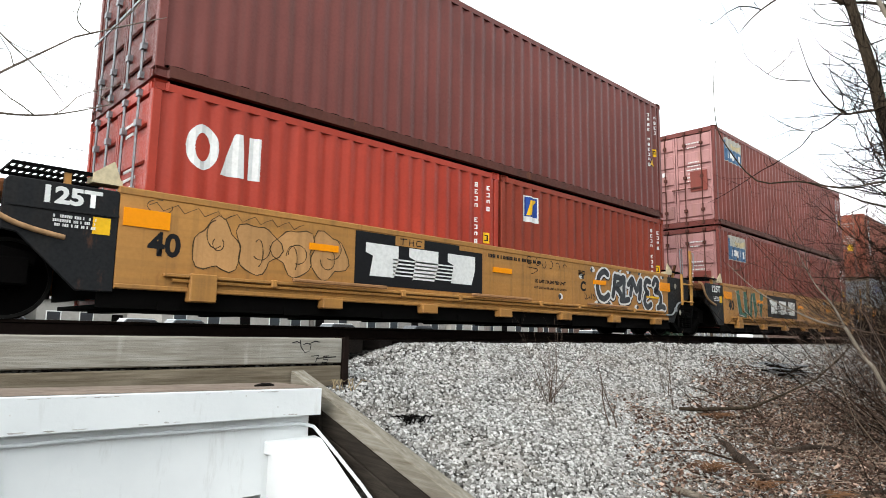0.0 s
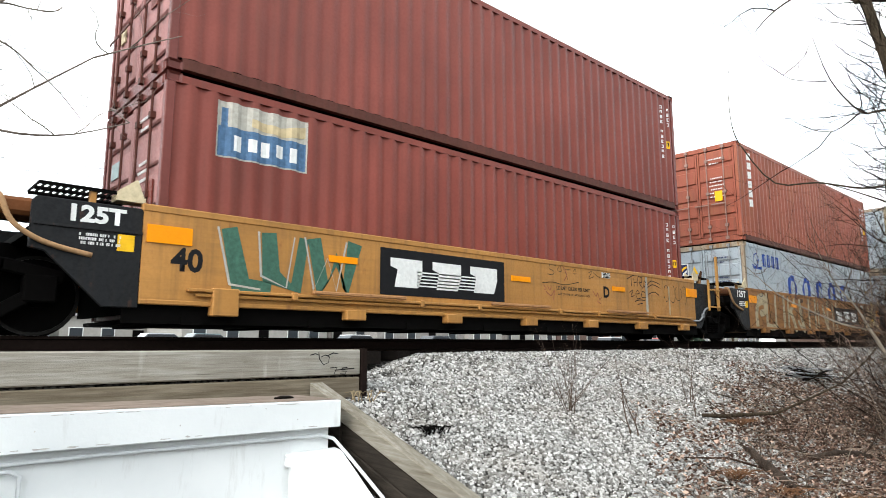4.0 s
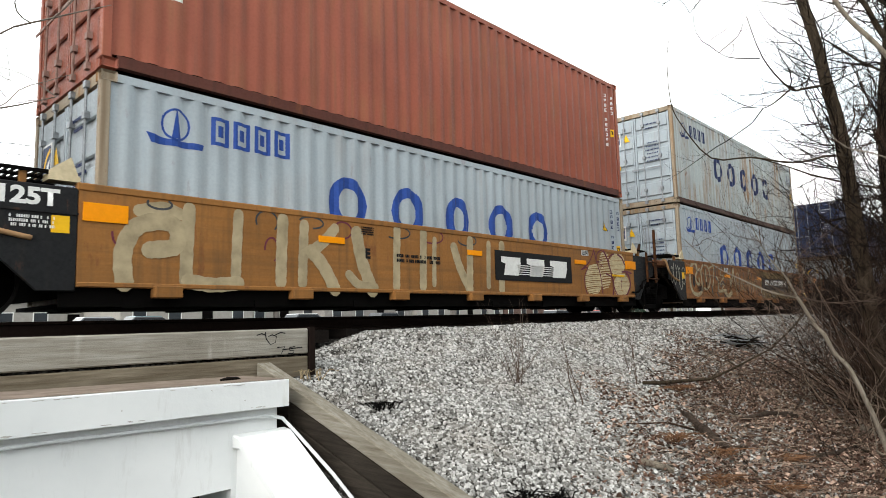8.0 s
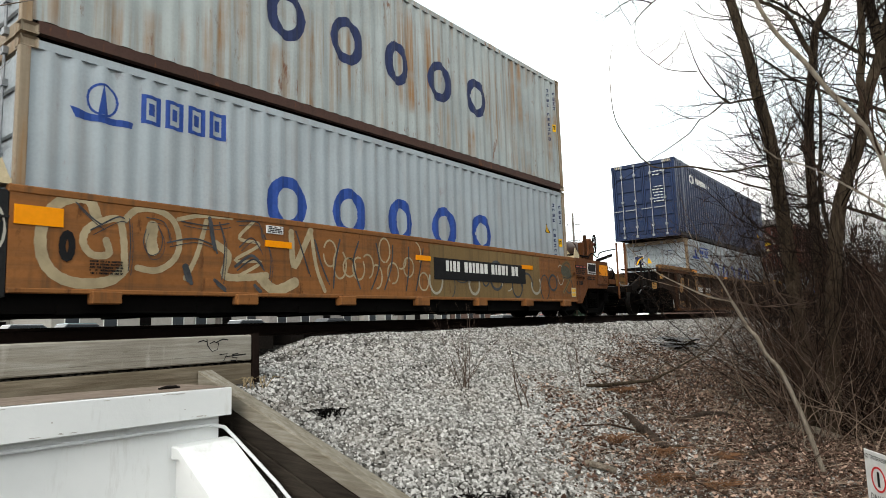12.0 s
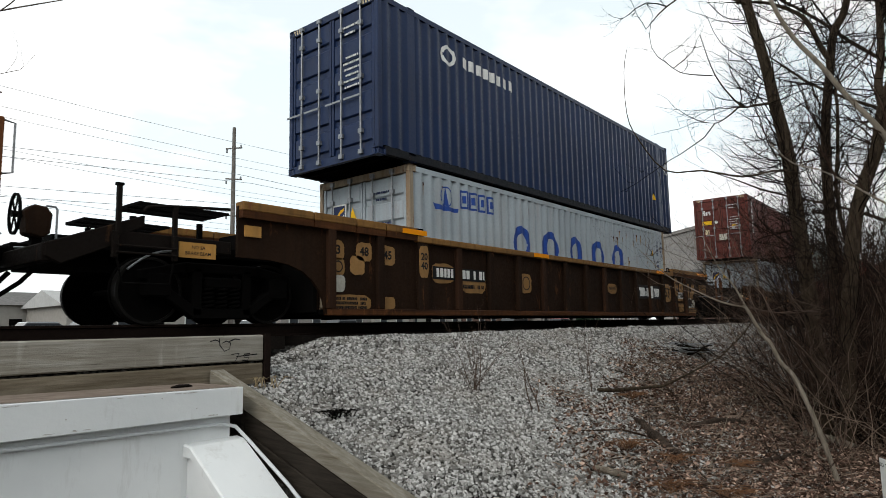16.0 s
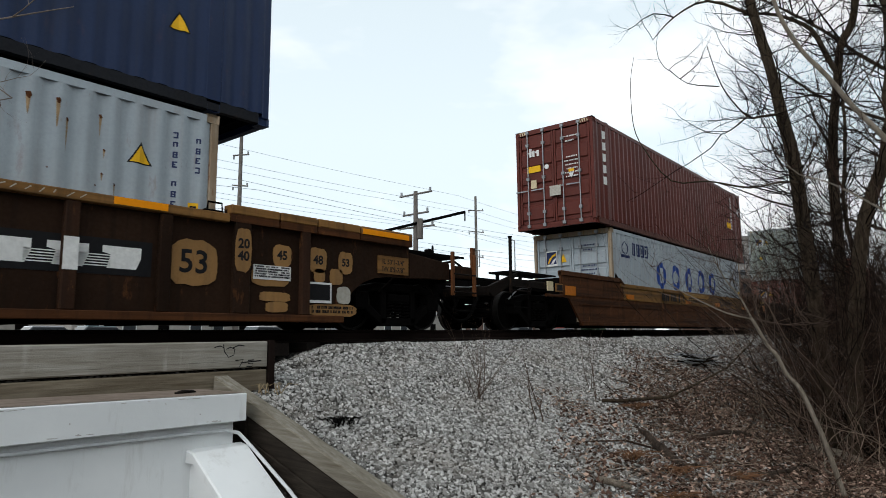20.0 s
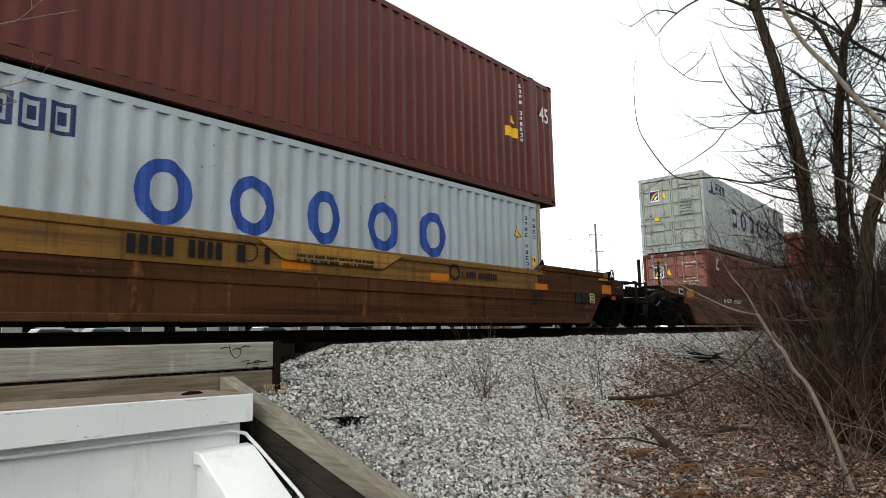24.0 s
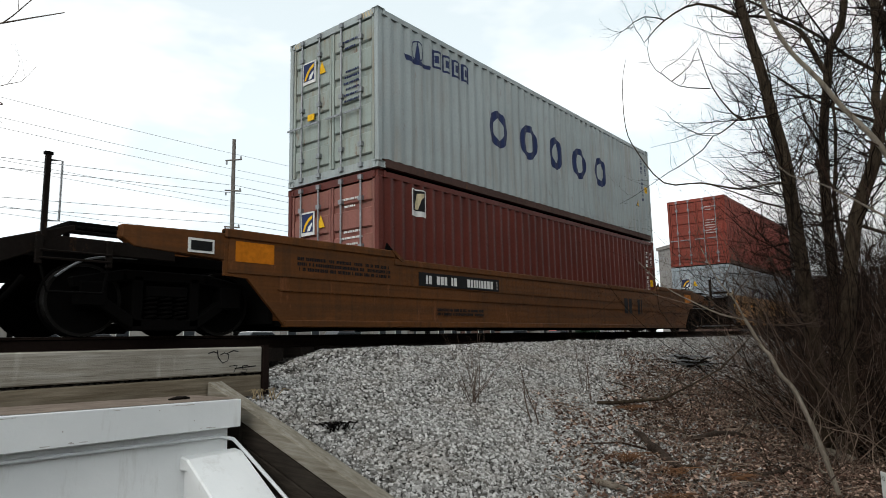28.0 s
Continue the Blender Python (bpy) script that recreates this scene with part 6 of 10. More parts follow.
for a, w_ in (([(0.62, 1.34), (0.80, 1.18), (0.90, 1.12)], 0.03), ([(0.78, 1.05), (1.05, 1.22), (1.14, 1.22)], 0.03), ([(1.20, 1.22), (1.22, 0.9), (1.20, 0.62)], 0.022), ([(1.40, 1.26), (1.62, 1.22), (1.70, 1.0)], 0.02), ([(1.40, 1.12), (1.37, 0.96), (1.44, 0.82), (1.56, 0.86), (1.60, 1.02), (1.54, 1.18)], 0.02),
              ([(1.84, 1.26), (2.2, 1.24), (2.5, 1.30)], 0.03), ([(1.66, 0.98), (2.0, 1.06), (2.28, 1.0)], 0.035), ([(2.22, 1.34), (2.26, 1.1), (2.3, 0.95)], 0.09), ([(2.36, 1.30), (2.44, 1.0), (2.40, 0.56)], 0.03), ([(2.62, 1.34), (2.95, 1.36), (3.02, 1.15)], 0.03), ([(2.66, 1.0), (2.85, 1.14), (3.0, 0.98)], 0.03), ([(2.6, 0.74), (2.85, 0.90), (3.02, 0.76)], 0.07),
              ([(3.05, 1.2), (3.16, 0.9), (3.14, 0.6)], 0.025), ([(3.60, 1.30), (3.72, 1.0), (3.84, 0.7)], 0.04), ([(3.95, 1.20), (4.05, 0.9), (4.2, 0.6)], 0.05), ([(1.9, 0.70), (1.95, 0.55)], 0.16), ([(2.3, 0.55), (2.45, 0.44)], 0.08), ([(2.9, 0.50), (3.0, 0.42)], 0.08)):
    spray(u4, a, w_ * 0.55, M_SPRAYBLACK, proud=0.005)
    spray(u4, [(p[0] + 0.03, p[1] - 0.05) for p in a], w_ * 0.3, M_SPRAYBLACK, proud=0.005)
rnd = random.Random(19)
for k in range(12):
    xx = 4.25 + 0.20 * k
    spray(u4, arc(xx, 0.9 + rnd.uniform(-0.25, 0.3), 0.13, rnd.uniform(0.12, 0.22), rnd.uniform(0, 360), rnd.uniform(380, 640), 10), 0.03, M_SPRAYDULL)
    if k % 2:
        spray(u4, [(xx, 1.25), (xx + rnd.uniform(-0.2, 0.2), 0.9), (xx + rnd.uniform(-0.3, 0.3), 0.5)], 0.03, M_SPRAYBLACK, proud=0.005)
lettering("0", 0.40, 0.545, -SIDE - 0.013, 0.84, M_BLACKMARK, u4, 0.03, squash=0.72)
part("notice_board", Geo().box(3.09, 3.37, -SIDE - 0.016, -SIDE, 1.23, 1.34), M_WHITEMARK, u4)
tagged(part("small_print", mark_bars(3.11, 1.33, 0.24, 0.016, 4, -SIDE - 0.017, 17), M_BLACKMARK, u4), kind="stuff")
tagged(part("small_print", mark_bars(0.78, 0.72, 0.36, 0.022, 5, -SIDE - 0.013, 18), M_BLACKMARK, u4), kind="stuff")
# the grey repainted stretch with scrawls beside the number
part("repainted_patch", Geo().box(6.65, 10.6, -SIDE - 0.002, -SIDE + 0.001, 0.40, 1.36), M_OLIVE, u4, "dull olive grey overpainted stretch")
for k in range(14):
    xx = 6.8 + 0.40 * k
    spray(u4, arc(xx, 0.8 + rnd.uniform(-0.2, 0.2), rnd.uniform(0.14, 0.26), rnd.uniform(0.12, 0.3), rnd.uniform(0, 360), rnd.uniform(380, 640), 10), rnd.uniform(0.02, 0.06), M_SPRAYBLACK if k % 3 else M_SPRAYGREY)
g4 = Geo()
for p in wavy(-1.0, 0.62, 0.95, 0.7, 5, 31):
    ribbon(g4, p, 0.03, -SIDE - 0.001)
part("sprayed_tag", g4, M_SILVER, u4)
part("number_panel", Geo().box(6.75, 9.95, -SIDE - 0.012, -SIDE - 0.001, 0.72, 1.12), M_BLACKMARK, u4)
tagged(part("number_stencil", mark_bars(6.95, 1.08, 2.8, 0.20, 1, -SIDE - 0.013, 6), M_WHITEMARK, u4), kind="stuff")

BOX = "shipping containers on the train"
LOW = 0.22
H8, H9 = 2.591, 2.896
SEAM8, SEAM9 = LOW + H8 + 0.04, LOW + H9 + 0.04
c = container("maroon corrugated forty-foot shipping container", U[0] + 6.2, 12.19, SEAM8, H9, M_MAROON, BOX, foot_mat=M_REDRAIL)
c = container("red corrugated forty-foot shipping container", U[0] + 6.2, 12.19, LOW, H8, M_RED, BOX, foot_mat=M_REDRAIL)
# load of unit 1
M_ORANGERED = paint("orange_red_container_paint", (0.215, 0.039, 0.022), 0.5, 0.22, 0.05)
m1 = 8.58
c = container("bright red corrugated twenty-foot shipping container with white lettering shapes", m1 - 3.065, 6.058, LOW, H8, M_RED, BOX, rail_mat=M_RED)
l0 = -3.029
part("white_mark", decal(ring(l0 + 0.63, 1.90, 0.20, 0.28, 0.10), 0.015), M_WHITEMARK, c)
part("white_mark", decal([[(l0 + 0.86, 1.60), (l0 + 1.18, 1.60), (l0 + 1.14, 2.16), (l0 + 1.04, 2.16)]], 0.015), M_WHITEMARK, c)
part("white_mark", decal([rect(l0 + 1.24, l0 + 1.39, 1.60, 2.16)]), M_WHITEMARK, c)
side_marks(c, 6.058, H8, M_WHITEMARK, H8 - 0.25)
end_marks(c, 6.058, H8, M_WHITEMARK)
c = container("dull red corrugated twenty-foot shipping container with a blue and yellow badge", m1 + 3.065, 6.058, LOW, H8, M_ORANGERED, BOX, foot_mat=M_REDRAIL)
badge(c, -3.029 + 0.87, 2.08, 0.42, 0.50)
side_marks(c, 6.058, H8, M_WHITEMARK, H8 - 0.3)
c = container("maroon corrugated high-cube shipping container", m1, 12.19, SEAM8, H9, M_MAROON, BOX, foot_mat=M_REDRAIL)
end_marks(c, 12.19, H9, M_WHITEMARK)
side_marks(c, 12.19, H9, M_WHITEMARK)
triangle_mark(c, 6.095 - 0.45, 1.25, 0.22)
# load of unit 2
M_STICKER = plain("pale_teal_sticker", (0.38, 0.47, 0.46), 0.6, 0, 0.2)
m2 = 24.02
for z in (LOW, SEAM9):
    c = container("maroon high-cube shipping container with a blue wave banner", m2, 12.19, z, H9, M_MAROON2, BOX, door_mat=M_PINKDOOR, bar_mat=M_REDRAIL, post_mat=M_MAROON, foot_mat=M_REDRAIL)
    bl = -6.095 + 0.63
    part("banner", decal([rect(bl, bl + 1.27, 1.98, 2.70)]), M_SILVER, c)
    for nm, poly, m_, dy in [("banner_field", rect(bl + 0.02, bl + 1.25, 2.00, 2.38), M_BANNER, 0.003),
                             ("banner_wave", [(bl + 0.45, 2.44), (bl + 0.85, 2.40), (bl + 1.24, 2.46), (bl + 1.24, 2.62), (bl + 0.85, 2.52), (bl + 0.45, 2.55)], M_CHALK, 0.006),
                             ("banner_bar", rect(bl + 0.06, bl + 0.14, 2.06, 2.62), M_BANNER, 0.004)] + [
                             ("banner_mark", rect(bl + q, bl + q + 0.11, 2.08 + 0.03 * (k % 2), 2.28), M_WHITEMARK, 0.006) for k, q in enumerate((0.22, 0.42, 0.60, 0.80, 1.0))]:
        g = decal([poly])
        g.v = [(p[0], p[1] - dy, p[2]) for p in g.v]
        part(nm, g, m_, c)
    end_marks(c, 12.19, H9, M_WHITEMARK)
    for y0, y1, z0, z1, m_ in ((0.46, 0.78, 1.92, 2.14, M_STICKER), (0.62, 0.80, 0.98, 1.20, M_CREAM), (-0.95, -0.45, 1.02, 1.62, M_MAROON2), (0.30, 0.42, 1.60, 1.72, M_WHITEMARK)):
        part("door_sticker", Geo().box(-6.099, -6.08, y0, y1, z0, z1), m_, c)
    side_marks(c, 12.19, H9, M_WHITEMARK)
# load of unit 3
M_RUSTBAR = plain("painted_rusty_locking_bar", (0.27, 0.17, 0.14), 0.6, 0.1, 0.3)
m3 = 39.86
c = container("pale grey shipping container with large blue painted rings", m3, 12.19, LOW, H8, M_GREY, BOX, post_mat=M_RUSTPOST)
line_logo(c, -6.095, 2.12, M_BLUEMARK)
line_rings(c, -6.095, 1.45, M_BLUEMARK)
end_marks(c, 12.19, H8, M_NAVYMARK, M_BLUEMARK)
side_marks(c, 12.19, H8, M_NAVYMARK)
triangle_mark(c, 6.095 - 0.95, 1.72, 0.22)
c = container("orange-brown corrugated high-cube shipping container", m3, 12.19, SEAM8, H9, M_RUSTRED, BOX, bar_mat=M_RUSTBAR, foot_mat=M_REDRAIL)
for i in range(6):
    part("white_mark", decal([rect(-6.095 + 0.72, -6.095 + 0.92, 2.45 - 0.28 * i, 2.66 - 0.28 * i)]), M_WHITEMARK, c)
end_marks(c, 12.19, H9, M_WHITEMARK)
part("warning_label", Geo().box(-6.099, -6.08, -0.72, -0.50, 1.20, 1.50), M_YELLOWMARK, c)
side_marks(c, 12.19, H9, M_WHITEMARK)
# load of unit 4
m4 = 55.42
c = container("pale grey high-cube shipping container with large blue painted rings", m4, 12.19, LOW, H9, M_GREY, BOX, post_mat=M_RUSTPOST)
line_logo(c, -6.095, 2.38, M_BLUEMARK)
line_rings(c, -6.095, 1.50, M_BLUEMARK)
end_marks(c, 12.19, H9, M_NAVYMARK, M_BLUEMARK)
side_marks(c, 12.19, H9, M_NAVYMARK)
triangle_mark(c, 6.095 - 0.95, 1.8, 0.22)
c = container("rust-streaked grey high-cube shipping container with dark blue rings", m4, 12.19, SEAM9, H9, M_GREYDIRTY, BOX, door_mat=M_GREY, post_mat=M_RUSTPOST)
line_logo(c, -6.095, 2.33, M_NAVYMARK)
line_rings(c, -6.095, 1.48, M_NAVYMARK)
end_marks(c, 12.19, H9, M_NAVYMARK, M_BLUEMARK)
side_marks(c, 12.19, H9, M_NAVYMARK)

# -- trailing end of the articulated wagon: coupler, tank, hand brake --
L4 = UNIT_LEN
part("end_plate", Geo().prism([(L4, 0.31), (L4 + 0.24, 0.31), (L4 + 0.62, 0.70), (L4 + 1.79, 0.72), (L4 + 1.87, 0.80), (L4 + 1.87, 1.44), (L4, 1.46)], -SIDE - 0.012, -SIDE + 0.03), M_RUSTYYELLOW, u4, "brownish yellow end side plate")
part("notice_strip", Geo().box(L4 - 0.04, L4 + 0.56, -SIDE - 0.024, -SIDE - 0.012, 1.185, 1.275), M_BLACKMARK, u4)
tagged(part("small_print", mark_bars(L4 - 0.01, 1.255, 0.54, 0.04, 1, -SIDE - 0.025, 31), M_REDINK, u4), kind="stuff")
tagged(part("small_print", mark_bars(L4 - 0.02, 1.165, 0.5, 0.03, 3, -SIDE - 0.013, 32), M_BLACKMARK, u4), kind="stuff")
tagged(part("small_print", mark_bars(L4 + 0.58, 1.01, 0.46, 0.035, 2, -SIDE - 0.013, 33), M_BLACKMARK, u4), kind="stuff")
tagged(part("small_print", mark_bars(L4 + 0.0, 0.87, 0.34, 0.10, 1, -SIDE - 0.013, 34), M_BLACKMARK, u4), kind="stuff")
part("warning_board", Geo().box(L4 + 0.65, L4 + 1.13, -SIDE - 0.02, -SIDE - 0.012, 1.07, 1.36), M_WHITEMARK, u4)
part("warning_field", Geo().box(L4 + 0.68, L4 + 0.90, -SIDE - 0.024, -SIDE - 0.019, 1.14, 1.33), M_BLACKMARK, u4)
part("warning_field", Geo().box(L4 + 0.91, L4 + 1.10, -SIDE - 0.024, -SIDE - 0.019, 1.14, 1.33), M_BLACKMARK, u4)
part("warning_field", Geo().box(L4 + 0.68, L4 + 1.10, -SIDE - 0.024, -SIDE - 0.019, 1.09, 1.12), M_BLACKMARK, u4)
part("end_box", Geo().box(L4 + 1.17, L4 + 1.87, -SIDE - 0.03, -SIDE + 0.5, 0.80, 1.44), M_RUSTYYELLOW, u4, "yellow brown equipment box", bevel=0.03)
part("box_rim", Geo().tube([(L4 + 1.19, -SIDE - 0.032, 0.82), (L4 + 1.19, -SIDE - 0.032, 1.42), (L4 + 1.85, -SIDE - 0.032, 1.42), (L4 + 1.85, -SIDE - 0.032, 0.82), (L4 + 1.19, -SIDE - 0.032, 0.82)], 0.014, 6), M_RUSTY, u4)
part("reflector", Geo().box(L4 + 1.33, L4 + 1.82, -SIDE - 0.038, -SIDE - 0.028, 1.06, 1.34), M_ORANGE, u4)
part("capacity_sign", Geo().box(L4 - 0.31, L4 - 0.10, -SIDE - 0.018, -SIDE - 0.010, 0.47, 0.69), M_CREAM, u4)
for dx in (0.055, 0.155):
    for dz in (0.055, 0.155):
        part("sign_dot", Geo().disc_y(L4 - 0.31 + dx, 0.47 + dz, -SIDE - 0.020, -SIDE - 0.018, 0.042, 14), M_YELLOWMARK, u4)
for xx, w_, zz, h_ in ((-0.18, 0.07, 1.0, 0.08), (0.0, 0.24, 0.95, 0.07), (0.33, 0.07, 0.92, 0.07)):
    part("latch", Geo().box(L4 + xx, L4 + xx + w_, -SIDE - 0.05, -SIDE - 0.01, zz, zz + h_), M_RUSTY, u4, bevel=0.012)
for a in ([(L4 - 0.7, 1.22), (L4 - 0.5, 1.30), (L4 - 0.34, 1.25), (L4 - 0.32, 1.10)], [(L4 - 0.70, 0.94), (L4 - 0.45, 0.92), (L4 - 0.27, 1.0), (L4 - 0.46, 0.79), (L4 - 0.69, 0.58)]):
    spray(u4, a, 0.10, M_OLIVE)
    spray(u4, a, 0.02, M_SPRAYBLACK, proud=0.004)
spray(u4, [(L4 - 0.66, 1.1), (L4 - 0.5, 1.08), (L4 - 0.42, 1.04)], 0.26, M_SPRAYGREEN)
part("end_deck", Geo().box(L4 + 0.9, L4 + 3.2, -SIDE + 0.10, SIDE - 0.1, 0.90, 0.98), M_IRON, u4)
part("deck_beam", Geo().box(L4 + 1.87, L4 + 2.56, -SIDE + 0.04, -SIDE + 0.10, 0.86, 0.99), M_RUSTYYELLOW, u4, bevel=0.01)
part("edge_beam", Geo().box(L4 + 2.57, L4 + 3.14, -SIDE, -SIDE + 0.07, 0.81, 1.15), M_DULLOCHRE, u4, bevel=0.012)
lettering("A END", 0.075, L4 + 2.86, -SIDE - 0.002, 0.93, M_BLACKMARK, u4, 0.002)
M_TANK = paint("grimy_brown_steel_tank", (0.075, 0.045, 0.032), 0.42, 0.4, 0.3, (0.03, 0.02, 0.015), gloss=0.45)
part("pedestal", Geo().box(L4 + 1.40, L4 + 1.52, -0.88, -0.74, 1.42, 2.02), M_RUSTYYELLOW, u4, bevel=0.02)
part("air_tank", Geo().tube([(L4 + 1.06, -0.42, 1.80), (L4 + 1.10, -0.42, 1.805), (L4 + 1.16, -0.42, 1.81), (L4 + 1.84, -0.42, 1.90), (L4 + 1.90, -0.42, 1.905), (L4 + 1.93, -0.42, 1.91)], [0.10, 0.17, 0.22, 0.22, 0.17, 0.10], 20), M_TANK, u4, "rusty cylindrical air tank", smooth=True)
part("tank_strap", Geo().tube([(L4 + 1.50 + 0.03 * math.sin(a), -0.42 + 0.227 * math.cos(a), 1.855 + 0.227 * math.sin(a)) for a in [0.3 * i for i in range(22)]], 0.014, 5), M_RUSTY, u4)
part("brake_housing", Geo().prism([(L4 + 2.05, 1.50), (L4 + 2.40, 1.55), (L4 + 2.48, 1.85), (L4 + 2.44, 2.10), (L4 + 2.30, 2.22), (L4 + 2.18, 2.16), (L4 + 2.14, 1.85), (L4 + 2.02, 1.70)], -0.72, -0.50), M_RUSTYYELLOW, u4, "rusty hand brake gear housing", bevel=0.02)
part("brake_post", Geo().box(L4 + 1.98, L4 + 2.05, -0.70, -0.63, 0.98, 2.28), M_RUSTY, u4)
part("wheel_boss", Geo().tube([(L4 + 2.40, -0.66, 2.05), (L4 + 2.46, -0.76, 2.05)], 0.05, 10), M_REDRAIL, u4)
part("deck_pipe", Geo().tube(smooth_path([(L4 + 1.5, -0.95, 1.52), (L4 + 1.75, -0.98, 1.72), (L4 + 2.1, -0.98, 1.62), (L4 + 2.5, -0.9, 1.80), (L4 + 2.57, -SIDE + 0.02, 1.86)], 4), 0.016, 6), M_IRON, u4, smooth=True)
part("coil", Geo().tube([(L4 + 1.5 + 0.0025 * i, -0.75 + 0.09 * math.sin(0.7 * i), 1.52 + 0.004 * i + 0.03 * math.cos(0.7 * i)) for i in range(46)], 0.013, 5), M_IRON, u4)
hand_wheel(u4, L4 + 2.45, -0.75, 2.05, 0.27, 35)
part("hand_brake_stand", Geo().prism([(L4 + 1.95, 1.0), (L4 + 2.35, 1.0), (L4 + 2.45, 1.25), (L4 + 2.45, 1.50), (L4 + 2.25, 1.55), (L4 + 2.15, 1.75), (L4 + 1.98, 1.70)], -0.80, -0.55), M_RUSTY, u4, bevel=0.02)
part("draw_arm", Geo().prism([(L4 + 1.55, 1.44), (L4 + 2.55, 1.66), (L4 + 2.55, 1.73), (L4 + 1.55, 1.52)], -SIDE + 0.10, -SIDE + 0.16), M_IRON, u4)
part("stanchion", Geo().box(L4 + 2.545, L4 + 2.595, -SIDE - 0.04, -SIDE - 0.005, 0.46, 2.04), M_RUSTYYELLOW, u4)
part("stanchion", Geo().box(L4 + 3.12, L4 + 3.20, -SIDE - 0.04, -SIDE + 0.01, 0.84, 2.08), M_RUSTYYELLOW, u4, bevel=0.01)
part("grab_iron", Geo().tube([(L4 + 3.2, -SIDE - 0.02, 2.05), (L4 + 3.29, -SIDE - 0.04, 2.03), (L4 + 3.29, -SIDE - 0.04, 1.52), (L4 + 3.2, -SIDE - 0.02, 1.50)], 0.012, 6), M_STEEL, u4)
part("grab_iron", Geo().tube([(L4 + 2.57, -SIDE - 0.05, 0.92), (L4 + 2.60, -SIDE - 0.06, 0.83), (L4 + 3.10, -SIDE - 0.06, 0.84), (L4 + 3.22, -SIDE - 0.06, 0.90)], 0.012, 6), M_STEEL, u4)
part("stirrup", Geo().tube([(L4 + 2.58, -SIDE, 0.46), (L4 + 3.09, -SIDE, 0.47), (L4 + 3.09, -SIDE, 0.82)], 0.016, 6), M_IRON, u4)
part("coupler", Geo().box(L4 + 3.0, L4 + 3.35, -0.10, 0.10, 0.74, 0.96).prism([(L4 + 3.2, 0.70), (L4 + 3.5, 0.72), (L4 + 3.5, 0.98), (L4 + 3.2, 1.0)], -0.20, 0.14), M_IRON, u4, "rusty knuckle coupler", bevel=0.03)
part("centre_sill", Geo().box(L4 + 1.5, L4 + 3.1, -0.25, 0.25, 0.66, 0.90), M_IRON, u4)
part("brake_hose", Geo().tube(smooth_path([(L4 + 2.6, -0.5, 0.60), (L4 + 2.75, -0.5, 0.42), (L4 + 3.0, -0.48, 0.28), (L4 + 3.3, -0.45, 0.30), (L4 + 3.6, -0.4, 0.6)], 4), 0.030, 8), M_IRON, u4, smooth=True)

# -- ribbed brown wagon --
w1x = 77.2
w1 = long_wagon("ribbed dark brown well wagon with ochre number patches", w1x, M_BROWN, M_CHORD, "ribbed")
for k, (xx, zz, w2, h2, wd, sz) in enumerate([(-7.95, 1.09, 0.34, 0.30, "53", 0.19), (-7.36, 1.10, 0.34, 0.30, "48", 0.19), (-6.83, 1.08, 0.34, 0.32, "45", 0.19),
                                              (-6.0, 1.03, 0.24, 0.56, "20/40", 0.17), (5.72, 0.81, 0.62, 0.56, "53", 0.40), (6.36, 1.02, 0.24, 0.56, "20/40", 0.17),
                                              (7.02, 1.01, 0.30, 0.30, "45", 0.17), (7.65, 1.0, 0.32, 0.36, "48", 0.18), (8.18, 1.0, 0.28, 0.34, "53", 0.16)]):
    plate(w1, xx, zz, w2, h2, wd, sz, None, k, -SIDE - 0.085 if abs(xx) in (6.0, 6.36) else -SIDE - 0.008)
for k, (xx, zz, w2, h2) in enumerate([(-7.9, 0.84, 0.26, 0.26), (-7.5, 0.88, 0.30, 0.30), (-6.82, 0.30, 0.32, 0.20), (-2.58, 0.79, 0.42, 0.42), (1.72, 0.82, 0.52, 0.26), (6.92, 0.44, 0.5, 0.13), (6.95, 0.30, 0.36, 0.14), (7.68, 0.78, 0.2, 0.2), (8.0, 0.78, 0.24, 0.24)]):
    plate(w1, xx, zz, w2, h2, "", 0.1, None, k + 40, -SIDE - 0.008)
lettering("NWF13", 0.12, 1.72, -SIDE - 0.012, 0.82, M_BLACKMARK, w1, 0.003)
for xx, zz, r_ in ((-7.9, 0.84, 0.09), (-2.58, 0.79, 0.15)):
    part("inspection_ring", Geo().disc_y(xx, zz, -SIDE - 0.011, -SIDE - 0.009, r_, 20, r_ - 0.02), M_BLACKMARK, w1)
plate(w1, -7.9, 0.58, 0.28, 0.26, "", 0.1, M_SILVER, 71, -SIDE - 0.008)
plate(w1, 6.85, 0.72, 0.62, 0.28, "", 0.1, M_PATCH, 72, -SIDE - 0.008)
plate(w1, 8.15, 0.51, 0.26, 0.26, "", 0.1, M_SILVER, 74, -SIDE - 0.008)
plate(w1, -5.38, 0.86, 0.62, 0.36, "", 0.1, M_PATCH, 75, -SIDE + 0.003)
plate(w1, -4.45, 0.72, 0.74, 0.40, "", 0.1, M_PATCH, 76, -SIDE + 0.003)
part("number_panel", Geo().box(-5.68, -4.08, -SIDE - 0.004, -SIDE + 0.001, 0.75, 0.98), M_BLACKMARK, w1)
tagged(part("number_stencil", mark_bars(-5.58, 0.95, 0.5, 0.16, 1, -SIDE - 0.005, 61), M_WHITEMARK, w1), kind="stuff")
tagged(part("number_stencil", mark_bars(-4.82, 0.95, 0.7, 0.16, 1, -SIDE - 0.005, 62), M_WHITEMARK, w1), kind="stuff")
tagged(part("small_print", mark_bars(-4.8, 0.68, 0.66, 0.07, 1, -SIDE - 0.0, 65), M_BLACKMARK, w1), kind="stuff")
ttx_panel(w1, 3.42, 5.2, 0.60, 1.0, -SIDE + 0.008)
